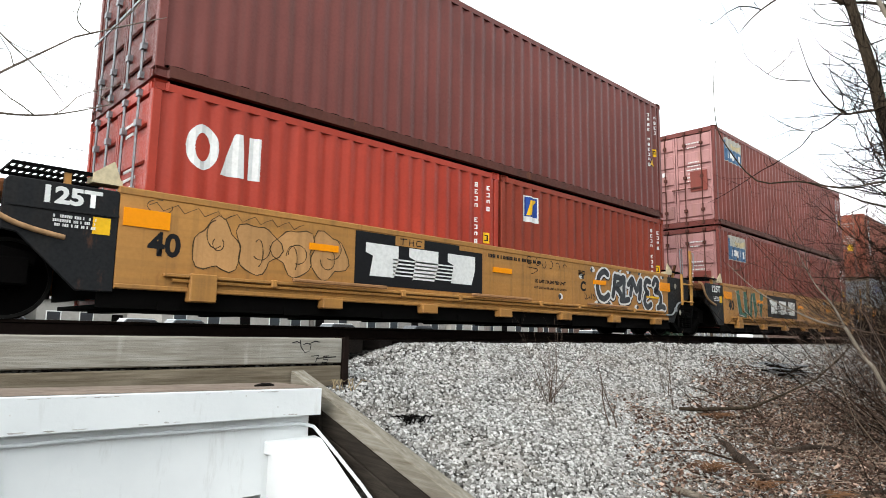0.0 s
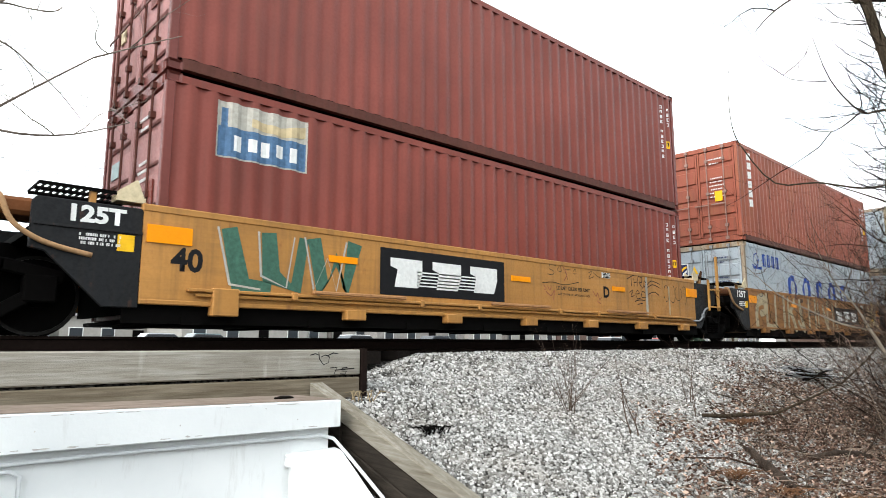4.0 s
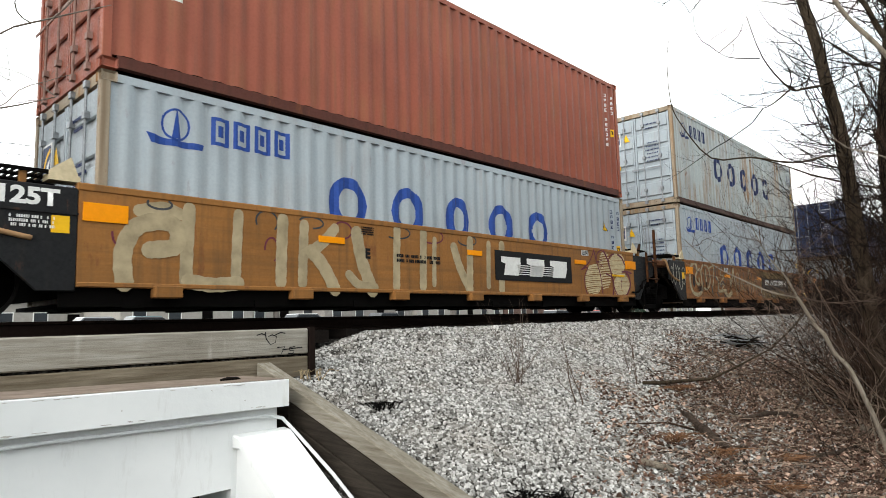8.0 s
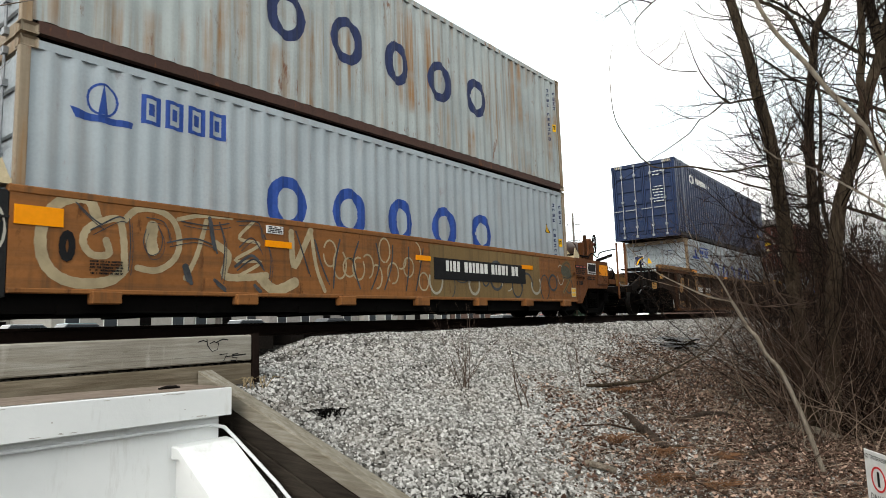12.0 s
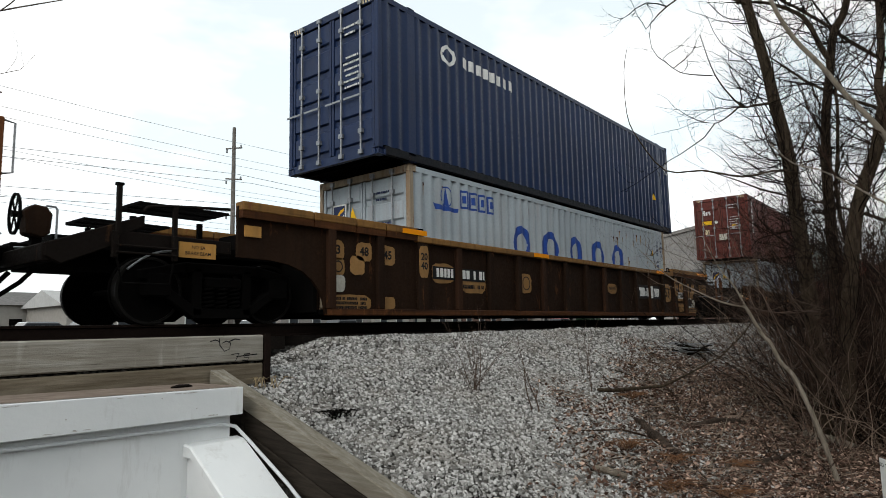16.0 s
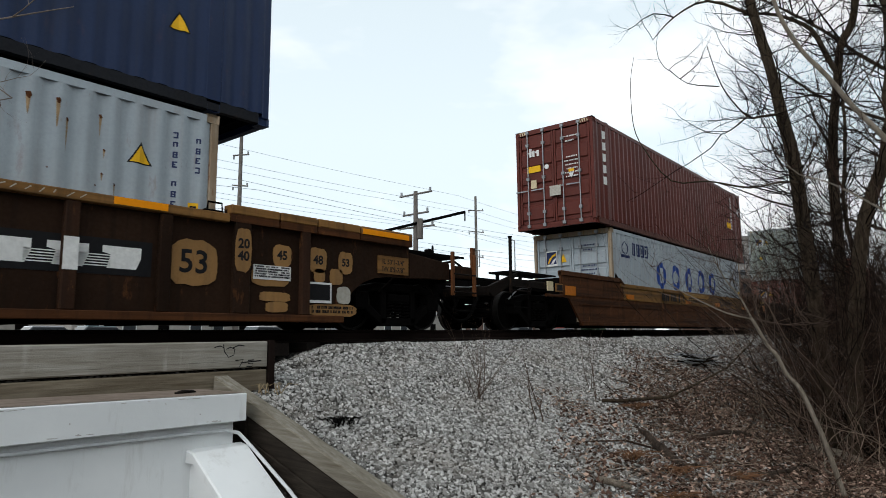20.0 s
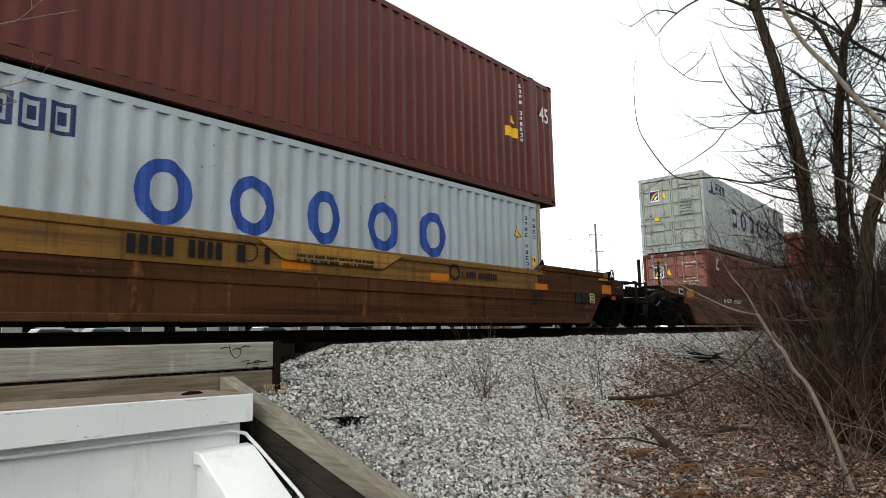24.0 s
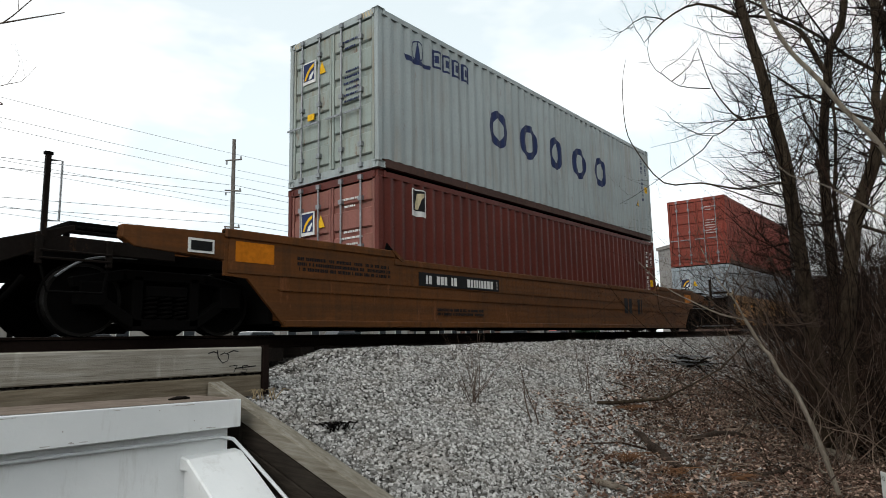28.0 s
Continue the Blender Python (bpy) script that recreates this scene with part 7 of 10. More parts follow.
part("painted_rib_patch", Geo().box(4.225, 4.375, -SIDE - 0.079, -SIDE - 0.0745, 0.62, 0.97), M_WHITEMARK, w1)
plate(w1, -7.65, 0.30, 0.85, 0.24, "", 0.1, M_PATCH, 77, -SIDE + 0.002)
plate(w1, 7.95, 0.28, 0.95, 0.18, "", 0.1, M_PATCH, 78, -SIDE + 0.002)
tagged(part("small_print", mark_bars(-8.0, 0.38, 0.7, 0.045, 3, -SIDE - 0.001, 63), M_BLACKMARK, w1), kind="stuff")
tagged(part("small_print", mark_bars(7.55, 0.34, 0.8, 0.04, 2, -SIDE - 0.001, 64), M_BLACKMARK, w1), kind="stuff")
for xx, zz in ((-6.55, 1.48), (-2.34, 1.38), (4.7, 1.38), (8.46, 1.48)):
    part("reflector", Geo().box(xx, xx + (0.62 if xx < 8 else 1.05), -SIDE - 0.096, -SIDE - 0.09, zz, zz + 0.085), M_ORANGE, w1)
part("notice_board", Geo().box(7.43, 7.90, -SIDE - 0.02, -SIDE - 0.008, 0.38, 0.68), M_WHITEMARK, w1)
part("notice_field", Geo().box(7.46, 7.87, -SIDE - 0.024, -SIDE - 0.019, 0.42, 0.65), M_BLACKMARK, w1)
part("stencil_patch", Geo().box(8.87, 9.58, -SIDE - 0.012, -SIDE + 0.01, 0.90, 1.19), M_CHORD, w1)
lettering("IL 53'1-3/4\"", 0.112, 9.22, -SIDE - 0.014, 1.09, M_BLACKMARK, w1, 0.002)
lettering("IW 8'9-7/8\"", 0.112, 9.22, -SIDE - 0.014, 0.97, M_BLACKMARK, w1, 0.002)
part("yellow_plate", Geo().box(-9.53, -9.28, -SIDE - 0.02, -SIDE + 0.01, 1.14, 1.29), M_OCHRE, w1)
part("stencil_patch", Geo().box(-10.44, -9.95, -SIDE - 0.02, -SIDE + 0.012, 0.80, 0.99), M_OCHRE, w1)
lettering("NO SA", 0.06, -10.19, -SIDE - 0.022, 0.93, M_BLACKMARK, w1, 0.001)
lettering("BRAKE BEAM", 0.06, -10.19, -SIDE - 0.022, 0.855, M_BLACKMARK, w1, 0.001)
part("stanchion", Geo().box(-10.52, -10.47, -SIDE - 0.03, -SIDE + 0.02, 0.95, 1.42), M_DARKEND, w1)
part("load_table", Geo().box(6.56, 7.16, -SIDE - 0.016, -SIDE, 0.665, 0.86), M_WHITEMARK, w1)
tagged(part("small_print", mark_bars(6.58, 0.85, 0.56, 0.022, 5, -SIDE - 0.017, 66), M_BLACKMARK, w1), kind="stuff")
g = Geo()
rnd = random.Random(4)
for i in range(26):
    ribbon(g, [(1.1 + i * 0.13, 1.385 + rnd.uniform(0, 0.02)), (1.15 + i * 0.13 + rnd.uniform(-0.03, 0.05), 1.44)], 0.012, -SIDE - 0.093)
part("sprayed_tag", g, M_SILVER, w1)
c = container("pale grey shipping container with blue rings and rust runs", 77.17, 12.19, LOW - 0.02, H8, M_GREY, BOX, post_mat=M_RUSTPOST)
line_logo(c, -5.93, 2.14, M_BLUEMARK)
line_rings(c, -5.93, 1.46, M_BLUEMARK)
end_marks(c, 12.19, H8, M_NAVYMARK, M_BLUEMARK)
side_marks(c, 12.19, H8, M_NAVYMARK)
triangle_mark(c, 6.095 - 1.0, 1.76, 0.24)
M_RUSTSPOT = plain("bleeding_rust_spot", (0.085, 0.032, 0.012), 0.8, 0, 0.5, 25)
M_RUSTRUN = plain("pale_rust_run", (0.30, 0.21, 0.12), 0.7, 0, 0.3, 9)


def rust_spots(root, spots):
    """Rust that bleeds down the corrugated side from scars in the paint."""
    for x, z, w, h in spots:
        part("rust_run", decal([[(x - w * 0.4, z), (x + w * 0.4, z), (x + w * 0.22, z - h * 0.6), (x, z - h), (x - w * 0.2, z - h * 0.7)]], 0.02), M_RUSTRUN, root)
        g = decal([[(x - w * 0.5, z + w * 0.3), (x + w * 0.4, z + w * 0.5), (x + w * 0.5, z - w * 0.3), (x + w * 0.1, z - w * 0.9), (x - w * 0.4, z - w * 0.4)]], 0.015)
        g.v = [(p[0], p[1] - 0.002, p[2]) for p in g.v]
        part("rust_spot", g, M_RUSTSPOT, root)


rnd = random.Random(15)
rust_spots(c, [(2.2 + 0.24 * i + rnd.uniform(-0.08, 0.08), 2.22 + rnd.uniform(-0.16, 0.06), rnd.uniform(0.03, 0.08), rnd.uniform(0.12, 0.40)) for i in range(11)]
           + [(rnd.uniform(1.6, 5.0), rnd.uniform(1.35, 1.95), rnd.uniform(0.02, 0.04), rnd.uniform(0.08, 0.3)) for i in range(9)] + [(-5.7, 2.30, 0.06, 0.3), (-5.15, 2.33, 0.04, 0.2)])
c = container("dark navy forty-five-foot shipping container overhanging the one below", 77.17, 13.72, SEAM8 - 0.02, H9, M_NAVY, BOX, posts40=True, bar_mat=M_STEEL, foot_mat=M_NAVYRAIL)
part("white_mark", decal(ring(-4.9, 2.35, 0.22, 0.20, 0.07) + [rect(-4.45 + 0.24 * i, -4.29 + 0.24 * i, 2.24, 2.46) for i in range(8)]), M_WHITEMARK, c)
lettering("45", 0.50, 6.62, -HALF_W - 0.004, 2.1, M_WHITEMARK, c, 0.006, squash=0.8)
end_marks(c, 13.72, H9, M_WHITEMARK)
triangle_mark(c, 5.5, 0.95, 0.24)
tagged(part("stencil", decal(glyphs(5.15, 2.6, 11), 0.009), M_WHITEMARK, c), kind="stuff")

# -- rusty brown wagon --
w2x = 101.05
w2 = long_wagon("smooth rusty brown well wagon with a yellow top edge", w2x, M_RUSTY, M_DULLOCHRE, "rust")
part("yellow_plate", Geo().box(-9.69, -9.45, -SIDE - 0.01, -SIDE + 0.02, 0.87, 1.08), M_CREAM, w2)
part("notice_board", Geo().box(-9.32, -9.0, -SIDE - 0.012, -SIDE + 0.02, 0.86, 1.05), M_CHORD, w2)
part("notice_field", Geo().box(-9.28, -9.04, -SIDE - 0.016, -SIDE - 0.010, 0.89, 1.02), M_BLACKMARK, w2)
part("foot_strip", Geo().box(-9.75, -9.05, -SIDE - 0.02, -SIDE + 0.05, 0.74, 0.80), M_RUSTY, w2, bevel=0.01)
M_ORANGEDULL = plain("grimy_orange_reflector", (0.46, 0.140, 0.006), 0.5, 0, 0.2)
for xx, zz in ((-8.90, 0.80), (-5.52, 0.83), (-0.9, 0.84), (2.2, 0.84), (5.6, 0.82), (8.75, 0.84)):
    part("reflector", Geo().box(xx, xx + 0.5, -SIDE - 0.012, -SIDE + 0.006, zz, zz + (0.13 if abs(xx) < 8 else 0.22)), M_ORANGEDULL, w2)
tagged(part("number_stencil", mark_bars(-3.0, 1.10, 1.9, 0.22, 1, -SIDE - 0.034, 81), M_BLACKMARK, w2), kind="stuff")
tagged(part("number_stencil", mark_bars(3.05, 1.05, 1.1, 0.11, 1, -SIDE - 0.034, 82), M_BLACKMARK, w2), kind="stuff")
part("logo", Geo().disc_y(2.85, 1.02, -SIDE - 0.036, -SIDE - 0.03, 0.15, 20, 0.11), M_BLACKMARK, w2)
lettering("53", 0.40, 5.66, -SIDE - 0.016, 0.62, M_BLACKMARK, w2, 0.012)
tagged(part("small_print", mark_bars(-0.7, 1.06, 1.5, 0.045, 2, -SIDE - 0.049, 83), M_BLACKMARK, w2), kind="stuff")
M_FRESHOCHRE = paint("scuffed_yellow_ochre_patch", (0.27, 0.145, 0.030), 0.6, 0.5, 0.2, (0.06, 0.035, 0.018), drawn=0.6)
part("raised_flap", Geo().prism([(-0.88, 0.955), (1.02, 0.945), (1.48, 1.20), (-1.29, 1.20)], -SIDE - 0.048, -SIDE - 0.03), M_FRESHOCHRE, w2, "scuffed yellow raised flap", bevel=0.008)
part("inspection_ring", Geo().disc_y(-1.42, 1.02, -SIDE - 0.036, -SIDE - 0.031, 0.13, 24, 0.115), M_BLACKMARK, w2)
part("yellow_patch", Geo().box(8.80, 9.05, -SIDE - 0.036, -SIDE - 0.031, 1.25, 1.37), M_DULLOCHRE, w2)
part("yellow_stripe", Geo().box(8.57, 9.04, -SIDE - 0.036, -SIDE - 0.006, 1.165, 1.22), plain("dirty_yellow_sticker", (0.34, 0.21, 0.03), 0.6, 0, 0.3), w2)
part("end_locker", Geo().box(9.10, 10.06, -SIDE + 0.01, -SIDE + 0.30, 0.78, 1.22), M_BROWN, w2, "dark brown locker at the wagon's end", bevel=0.02)
part("locker_door", Geo().box(9.34, 10.0, -SIDE - 0.006, -SIDE + 0.008, 0.84, 1.17), M_RIBRUST, w2, bevel=0.01)
part("red_reflector", Geo().box(9.29, 9.50, -SIDE - 0.012, -SIDE + 0.009, 0.70, 0.79), plain("red_reflector", (0.42, 0.035, 0.012), 0.4, 0, 0.1), w2)
for q in ([(9.50, 1.08), (9.53, 1.00)], [(9.62, 1.03), (9.70, 1.03)], [(9.74, 1.06), (9.80, 1.07), (9.75, 1.0), (9.82, 1.0)], [(9.84, 1.06), (9.90, 1.06), (9.85, 1.0), (9.91, 1.0)], [(9.99, 1.09), (9.93, 0.98)]):
    part("chalk_mark", ribbon(Geo(), q, 0.012, -SIDE - 0.0085), M_SILVER, w2)
for x0, x1, z0, z1 in ((8.07, 8.30, 0.59, 0.615), (8.07, 8.30, 0.795, 0.82), (8.07, 8.095, 0.615, 0.795), (8.275, 8.30, 0.615, 0.795), (8.12, 8.25, 0.735, 0.76), (8.12, 8.145, 0.65, 0.735), (8.17, 8.25, 0.65, 0.675), (8.17, 8.20, 0.70, 0.72)):
    part("stencil_bar", Geo().box(x0, x1, -SIDE - 0.010, -SIDE - 0.004, z0, z1), M_CREAM, w2)
for x0, x1 in ((7.36, 7.63), (7.67, 7.97)):
    part("dark_panel", Geo().box(x0, x1, -SIDE - 0.012, -SIDE + 0.004, 0.57, 0.82), M_BLACKMARK, w2)
lettering("48", 0.16, 7.12, -SIDE - 0.014, 1.10, M_BLACKMARK, w2, 0.004)
lettering("53", 0.16, 8.02, -SIDE - 0.014, 1.06, M_BLACKMARK, w2, 0.004)
c = container("pale grey shipping container with bold blue rings", 101.09, 12.19, LOW - 0.04, H8, M_GREY, BOX, post_mat=M_RUSTPOST)
line_logo(c, -6.05, 2.10, M_NAVYMARK)
line_rings(c, -6.05, 1.50, M_BLUEMARK)
end_marks(c, 12.19, H8, M_NAVYMARK, M_BLUEMARK)
side_marks(c, 12.19, H8, M_NAVYMARK)
triangle_mark(c, 6.095 - 0.95, 1.76, 0.24)
rust_spots(c, [(rnd.uniform(-5.5, 5.3), rnd.uniform(1.3, 2.3), rnd.uniform(0.012, 0.03), rnd.uniform(0.05, 0.22)) for i in range(16)])
c = container("brown-red forty-five-foot shipping container overhanging the one below", 101.03, 13.72, SEAM8 - 0.04, H9, M_BROWNRED, BOX, posts40=True, foot_mat=M_REDRAIL)
for i in range(5):
    part("white_mark", decal([rect(-6.3, -6.12, 2.4 - 0.32 * i, 2.62 - 0.32 * i)]), M_WHITEMARK, c)
lettering("45", 0.50, 6.48, -HALF_W - 0.004, 2.1, M_WHITEMARK, c, 0.006, squash=0.8)
end_marks(c, 13.72, H9, M_WHITEMARK, M_WHITEMARK)
triangle_mark(c, 5.15, 1.62, 0.22)
part("warning_label", decal([rect(4.9, 5.4, 1.3, 1.52)]), M_YELLOWMARK, c)
tagged(part("stencil", decal(glyphs(5.5, 2.6, 11), 0.009), M_WHITEMARK, c), kind="stuff")

# -- orange-yellow wagon, and the next one behind it --
for k, xx in enumerate((124.72,)):
    w3 = long_wagon("orange-yellow well wagon with rust streaks", xx, M_YELLOW2, M_YELLOW2, "yellow")
    part("number_panel", Geo().box(-5.29, -2.83, -SIDE - 0.012, -SIDE + 0.006, 0.82, 1.06), M_BLACKMARK, w3)
    tagged(part("number_stencil", mark_bars(-5.1, 1.01, 0.9, 0.15, 1, -SIDE - 0.013, 91 + k), M_WHITEMARK, w3), kind="stuff")
    tagged(part("number_stencil", mark_bars(-3.9, 1.01, 1.0, 0.15, 1, -SIDE - 0.013, 93 + k), M_WHITEMARK, w3), kind="stuff")
    tagged(part("small_print", mark_bars(-4.8, 0.44, 1.4, 0.05, 2, -SIDE - 0.012, 95 + k), M_BLACKMARK, w3), kind="stuff")
    tagged(part("name_stencil", mark_bars(2.8, 0.92, 1.7, 0.42, 1, -SIDE - 0.012, 97 + k), M_BLACKMARK, w3), kind="stuff")
    for q in (-8.9, 8.2):
        part("reflector", Geo().box(q, q + 0.6, -SIDE - 0.012, -SIDE + 0.006, 0.95, 1.22), M_ORANGEDULL, w3)
    tagged(part("small_print", mark_bars(-7.9, 1.1, 1.9, 0.05, 3, -SIDE - 0.008, 99 + k), M_BLACKMARK, w3), kind="stuff")
    part("notice_board", Geo().box(-9.55, -9.2, -SIDE + 0.004, -SIDE + 0.022, 1.02, 1.2), M_WHITEMARK, w3)
    part("notice_field", Geo().box(-9.52, -9.23, -SIDE + 0.0, -SIDE + 0.005, 1.05, 1.17), M_BLACKMARK, w3)
c = container("brown-red high-cube shipping container with a small badge", 124.68, 12.19, LOW - 0.04, H8, M_BROWNRED, BOX, door_mat=M_PINKBROWN)
badge(c, -6.095 + 1.05, 2.15, 0.42, 0.50, M_BLACKMARK, M_CREAM)
end_marks(c, 12.19, H8, M_WHITEMARK, M_BLUEMARK)
side_marks(c, 12.19, H8, M_WHITEMARK)
c = container("pale grey high-cube shipping container with navy rings", 124.68, 12.19, SEAM8 - 0.04, H9, M_GREYGREEN, BOX, door_mat=M_GREENDOOR)
line_logo(c, -5.9, 2.42, M_NAVYMARK)
line_rings(c, -5.9, 1.55, M_NAVYMARK)
end_marks(c, 12.19, H9, M_NAVYMARK, M_BLUEMARK)
side_marks(c, 12.19, H9, M_NAVYMARK)
triangle_mark(c, 6.095 - 1.0, 1.0, 0.22)
well_unit("dull yellow well wagon unit far down the train", 139.0)
c = container("pale grey shipping container with blue rings", 145.2, 12.19, LOW - 0.04, H8, M_GREY, BOX)
line_rings(c, -6.095, 1.28, M_NAVYMARK)
end_marks(c, 12.19, H8, M_NAVYMARK, M_BLUEMARK)
c = container("faded red corrugated high-cube shipping container", 145.2, 12.19, SEAM8 - 0.04, H9, M_FARRED, BOX)
end_marks(c, 12.19, H9, M_WHITEMARK)


# ---- ground, track and walls ----
def ground_z(x, y):
    if y > 6.2 and 3.9 < x < 6.2:
        dip = 0.24 * min(1.0, (x - 3.9) / 0.3, (6.2 - x) / 0.9) * min(1.0, (y - 6.2) / 0.6)
    else:
        dip = 0.0
    if y > 7.15:
        z = -0.24 - (dip if y < 8.5 else 0.0) if y < 10.6 else max(-0.9, -0.24 - 0.30 * (y - 10.6))
        return z
    z = min(-0.24, -0.66 - 0.33 * (5.8 - y))
    if z < -1.75:
        z = -1.75 - 0.25 * (1 - math.exp((z + 1.75) / 0.25)) if z > -4 else -2.0
        z = max(z, -2.0)
    z += 0.05 * noise.noise((x * 0.5, y * 0.5, 1.0)) + 0.03 * noise.noise((x * 1.6, y * 1.6, 4.0))
    z -= dip
    if 5.96 < y <= 7.15 and -0.35 < x < 4.15:
        return -0.24
    if 0.02 < x < 3.59 and y < 5.85:
        z -= 0.42
        if 0.70 < x < 2.92:
            z = -2.55
    return z


def litter(x, y):
    """Metres from the ragged edge of the leaf litter; positive beside the scrub."""
    return 6.8 - 9.4 * math.exp(-0.15 * max(x, 2.0)) - y + 1.1 * noise.noise((x * 0.7, y * 0.9, 0)) + 0.5 * noise.noise((x * 2.1, y * 2.4, 3))


def span(parts):
    out = []
    for a, b, n in parts:
        out += [a + (b - a) * i / n for i in range(n)]
    return out + [parts[-1][1]]


gx = span([(-500, -60, 8), (-60, -8, 12), (-8, -0.5, 25), (-0.5, 3.6, 41), (3.6, 5, 12), (5, 22, 70), (22, 60, 20), (60, 900, 14)])
gy = span([(-300, -20, 8), (-20, -1, 10), (-1, 2.8, 16), (2.8, 7.4, 52), (7.4, 14, 14), (14, 120, 14), (120, 1200, 10)])
g = Geo()
for y in gy:
    for x in gx:
        g.v.append((x, y, ground_z(x, y)))
nx = len(gx)
for j in range(len(gy) - 1):
    for i in range(nx - 1):
        q = j * nx + i
        g.f.append((q, q + 1, q + 1 + nx, q + nx))
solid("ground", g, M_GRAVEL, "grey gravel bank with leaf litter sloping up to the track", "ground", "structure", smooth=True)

# rails and ties
RAIL = [(-0.075, -0.185), (0.075, -0.185), (0.075, -0.172), (0.012, -0.150), (0.010, -0.042), (0.037, -0.030), (0.037, -0.006), (0.030, 0.0), (-0.030, 0.0), (-0.037, -0.006), (-0.037, -0.030), (-0.010, -0.042), (-0.012, -0.150), (-0.075, -0.172)]
for s in (-1, 1):
    yr = TRACK_Y + s * 0.755
    g = Geo()
    n = len(RAIL)
    for x in (-220, 420):
        g.v += [(x, yr + a, b) for a, b in RAIL]
    g.f += [tuple(range(n)), tuple(range(2 * n - 1, n - 1, -1))] + [(i, i + n, (i + 1) % n + n, (i + 1) % n) for i in range(n)]
    rail = solid("rail", g, M_RAIL, "dark rusty steel rail on wooden ties", "rail", group="rails of the track")
    part("running_surface", Geo().box(-220, 420, yr - 0.024, yr + 0.024, 0.0, 0.0015), M_RAILTOP, rail)
tie_mesh = Geo().box(-0.115, 0.115, -1.30, 1.30, -0.36, -0.185).mesh("railway_tie")
tie_mesh.materials.append(M_TIE)
rnd = random.Random(12)
for i in range(150):
    t = new("railway_tie", tie_mesh)
    t.matrix_basis = pose(-20 + 0.53 * i + rnd.uniform(-0.02, 0.02), TRACK_Y + rnd.uniform(-0.03, 0.03), 0.0, 0, 0, rnd.uniform(-0.8, 0.8))
    tagged(t, "dark creosoted wooden railway tie half buried in ballast", "railway tie", "ties of the track")

# plank wall at the edge of the track bed
pw = thing("plank_wall", "retaining wall of two weathered grey wooden planks", "retaining wall", kind="structure")
part("plank", Geo().box(-0.24, 4.13, 5.86, 5.94, -0.414, -0.145), M_PLANK, pw, bevel=0.012)
part("plank", Geo().box(-0.24, 4.13, 5.865, 5.945, -0.74, -0.438), M_PLANK2, pw, bevel=0.012)
# dark sheet added behind the planks to keep light out of the gap
part("backing", Geo().box(-0.2, 4.1, 5.950, 5.960, -0.74, -0.16), M_TIE, pw)
for x in (-0.30, 4.17):
    part("steel_post", Geo().box(x - 0.035, x + 0.035, 5.84, 6.02, -1.1, -0.135), M_RAIL, pw, "rusty steel post")
part("steel_post", Geo().box(2.2, 2.3, 5.95, 6.03, -1.1, -0.2), M_RAIL, pw)
g = Geo()
for a in ([(3.50, -0.20), (3.56, -0.185), (3.60, -0.20)], [(3.60, -0.17), (3.61, -0.24), (3.66, -0.30), (3.72, -0.28), (3.73, -0.22), (3.68, -0.20), (3.63, -0.22)], [(3.70, -0.21), (3.78, -0.18), (3.84, -0.19)],
          [(3.74, -0.335), (3.83, -0.33), (3.79, -0.40)], [(3.96, -0.335), (3.89, -0.34), (3.89, -0.37), (3.95, -0.375), (3.93, -0.405), (3.87, -0.40)], [(3.80, -0.36), (4.05, -0.345)]):
    ribbon(g, a, 0.012, 5.857)
part("scribble", g, M_BLACKMARK, pw)

# side boards that run down the bank
for xb, y_far, y_near, z_far, name in ((3.52, 5.84, 1.0, -0.475, "right"), (0.06, 5.55, 1.0, -0.50, "left")):
    k = 0.335 if name == "right" else 0.40
    rw = thing("side_board_wall", "sloping wall of weathered timber boards beside the underpass", "retaining wall", kind="structure")
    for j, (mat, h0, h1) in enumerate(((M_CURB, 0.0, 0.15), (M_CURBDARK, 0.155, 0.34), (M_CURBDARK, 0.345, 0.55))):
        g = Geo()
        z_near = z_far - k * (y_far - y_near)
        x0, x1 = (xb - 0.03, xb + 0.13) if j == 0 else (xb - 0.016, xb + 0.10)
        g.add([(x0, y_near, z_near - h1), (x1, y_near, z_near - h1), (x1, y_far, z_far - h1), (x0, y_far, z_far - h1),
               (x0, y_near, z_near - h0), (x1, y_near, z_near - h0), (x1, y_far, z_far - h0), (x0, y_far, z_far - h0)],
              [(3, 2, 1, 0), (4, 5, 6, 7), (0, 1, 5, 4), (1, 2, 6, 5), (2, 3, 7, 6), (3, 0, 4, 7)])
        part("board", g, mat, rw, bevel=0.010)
    zz = z_far - k * (y_far - 5.3)
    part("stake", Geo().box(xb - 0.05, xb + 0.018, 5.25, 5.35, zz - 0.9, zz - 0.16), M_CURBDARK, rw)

# white headwall of the underpass
hw_ = thing("headwall", "white painted concrete headwall with a projecting cap", "concrete wall", kind="structure")
cap_pts = [(0.28, -0.79), (3.34, -0.825), (3.34, -0.59), (0.28, -0.53)]
part("cap", Geo().prism(cap_pts, 5.03, 5.80), M_WHITE, hw_, "white cap with chipped paint on the edge", bevel=0.006)
part("cap_top", Geo().add([(0.29, 5.05, -0.5262), (3.33, 5.05, -0.5856), (3.33, 5.79, -0.5856), (0.29, 5.79, -0.5262)], [(0, 1, 2, 3)]), M_CAPTOP, hw_, "bare brown dusty concrete")
part("face", Geo().prism([(0.34, -2.7), (0.78, -2.7), (0.78, -0.79), (0.34, -0.78)], 5.14, 5.70), M_WHITE, hw_)
part("face", Geo().prism([(2.84, -2.7), (3.28, -2.7), (3.28, -0.82), (2.84, -0.82)], 5.14, 5.70), M_WHITE, hw_)
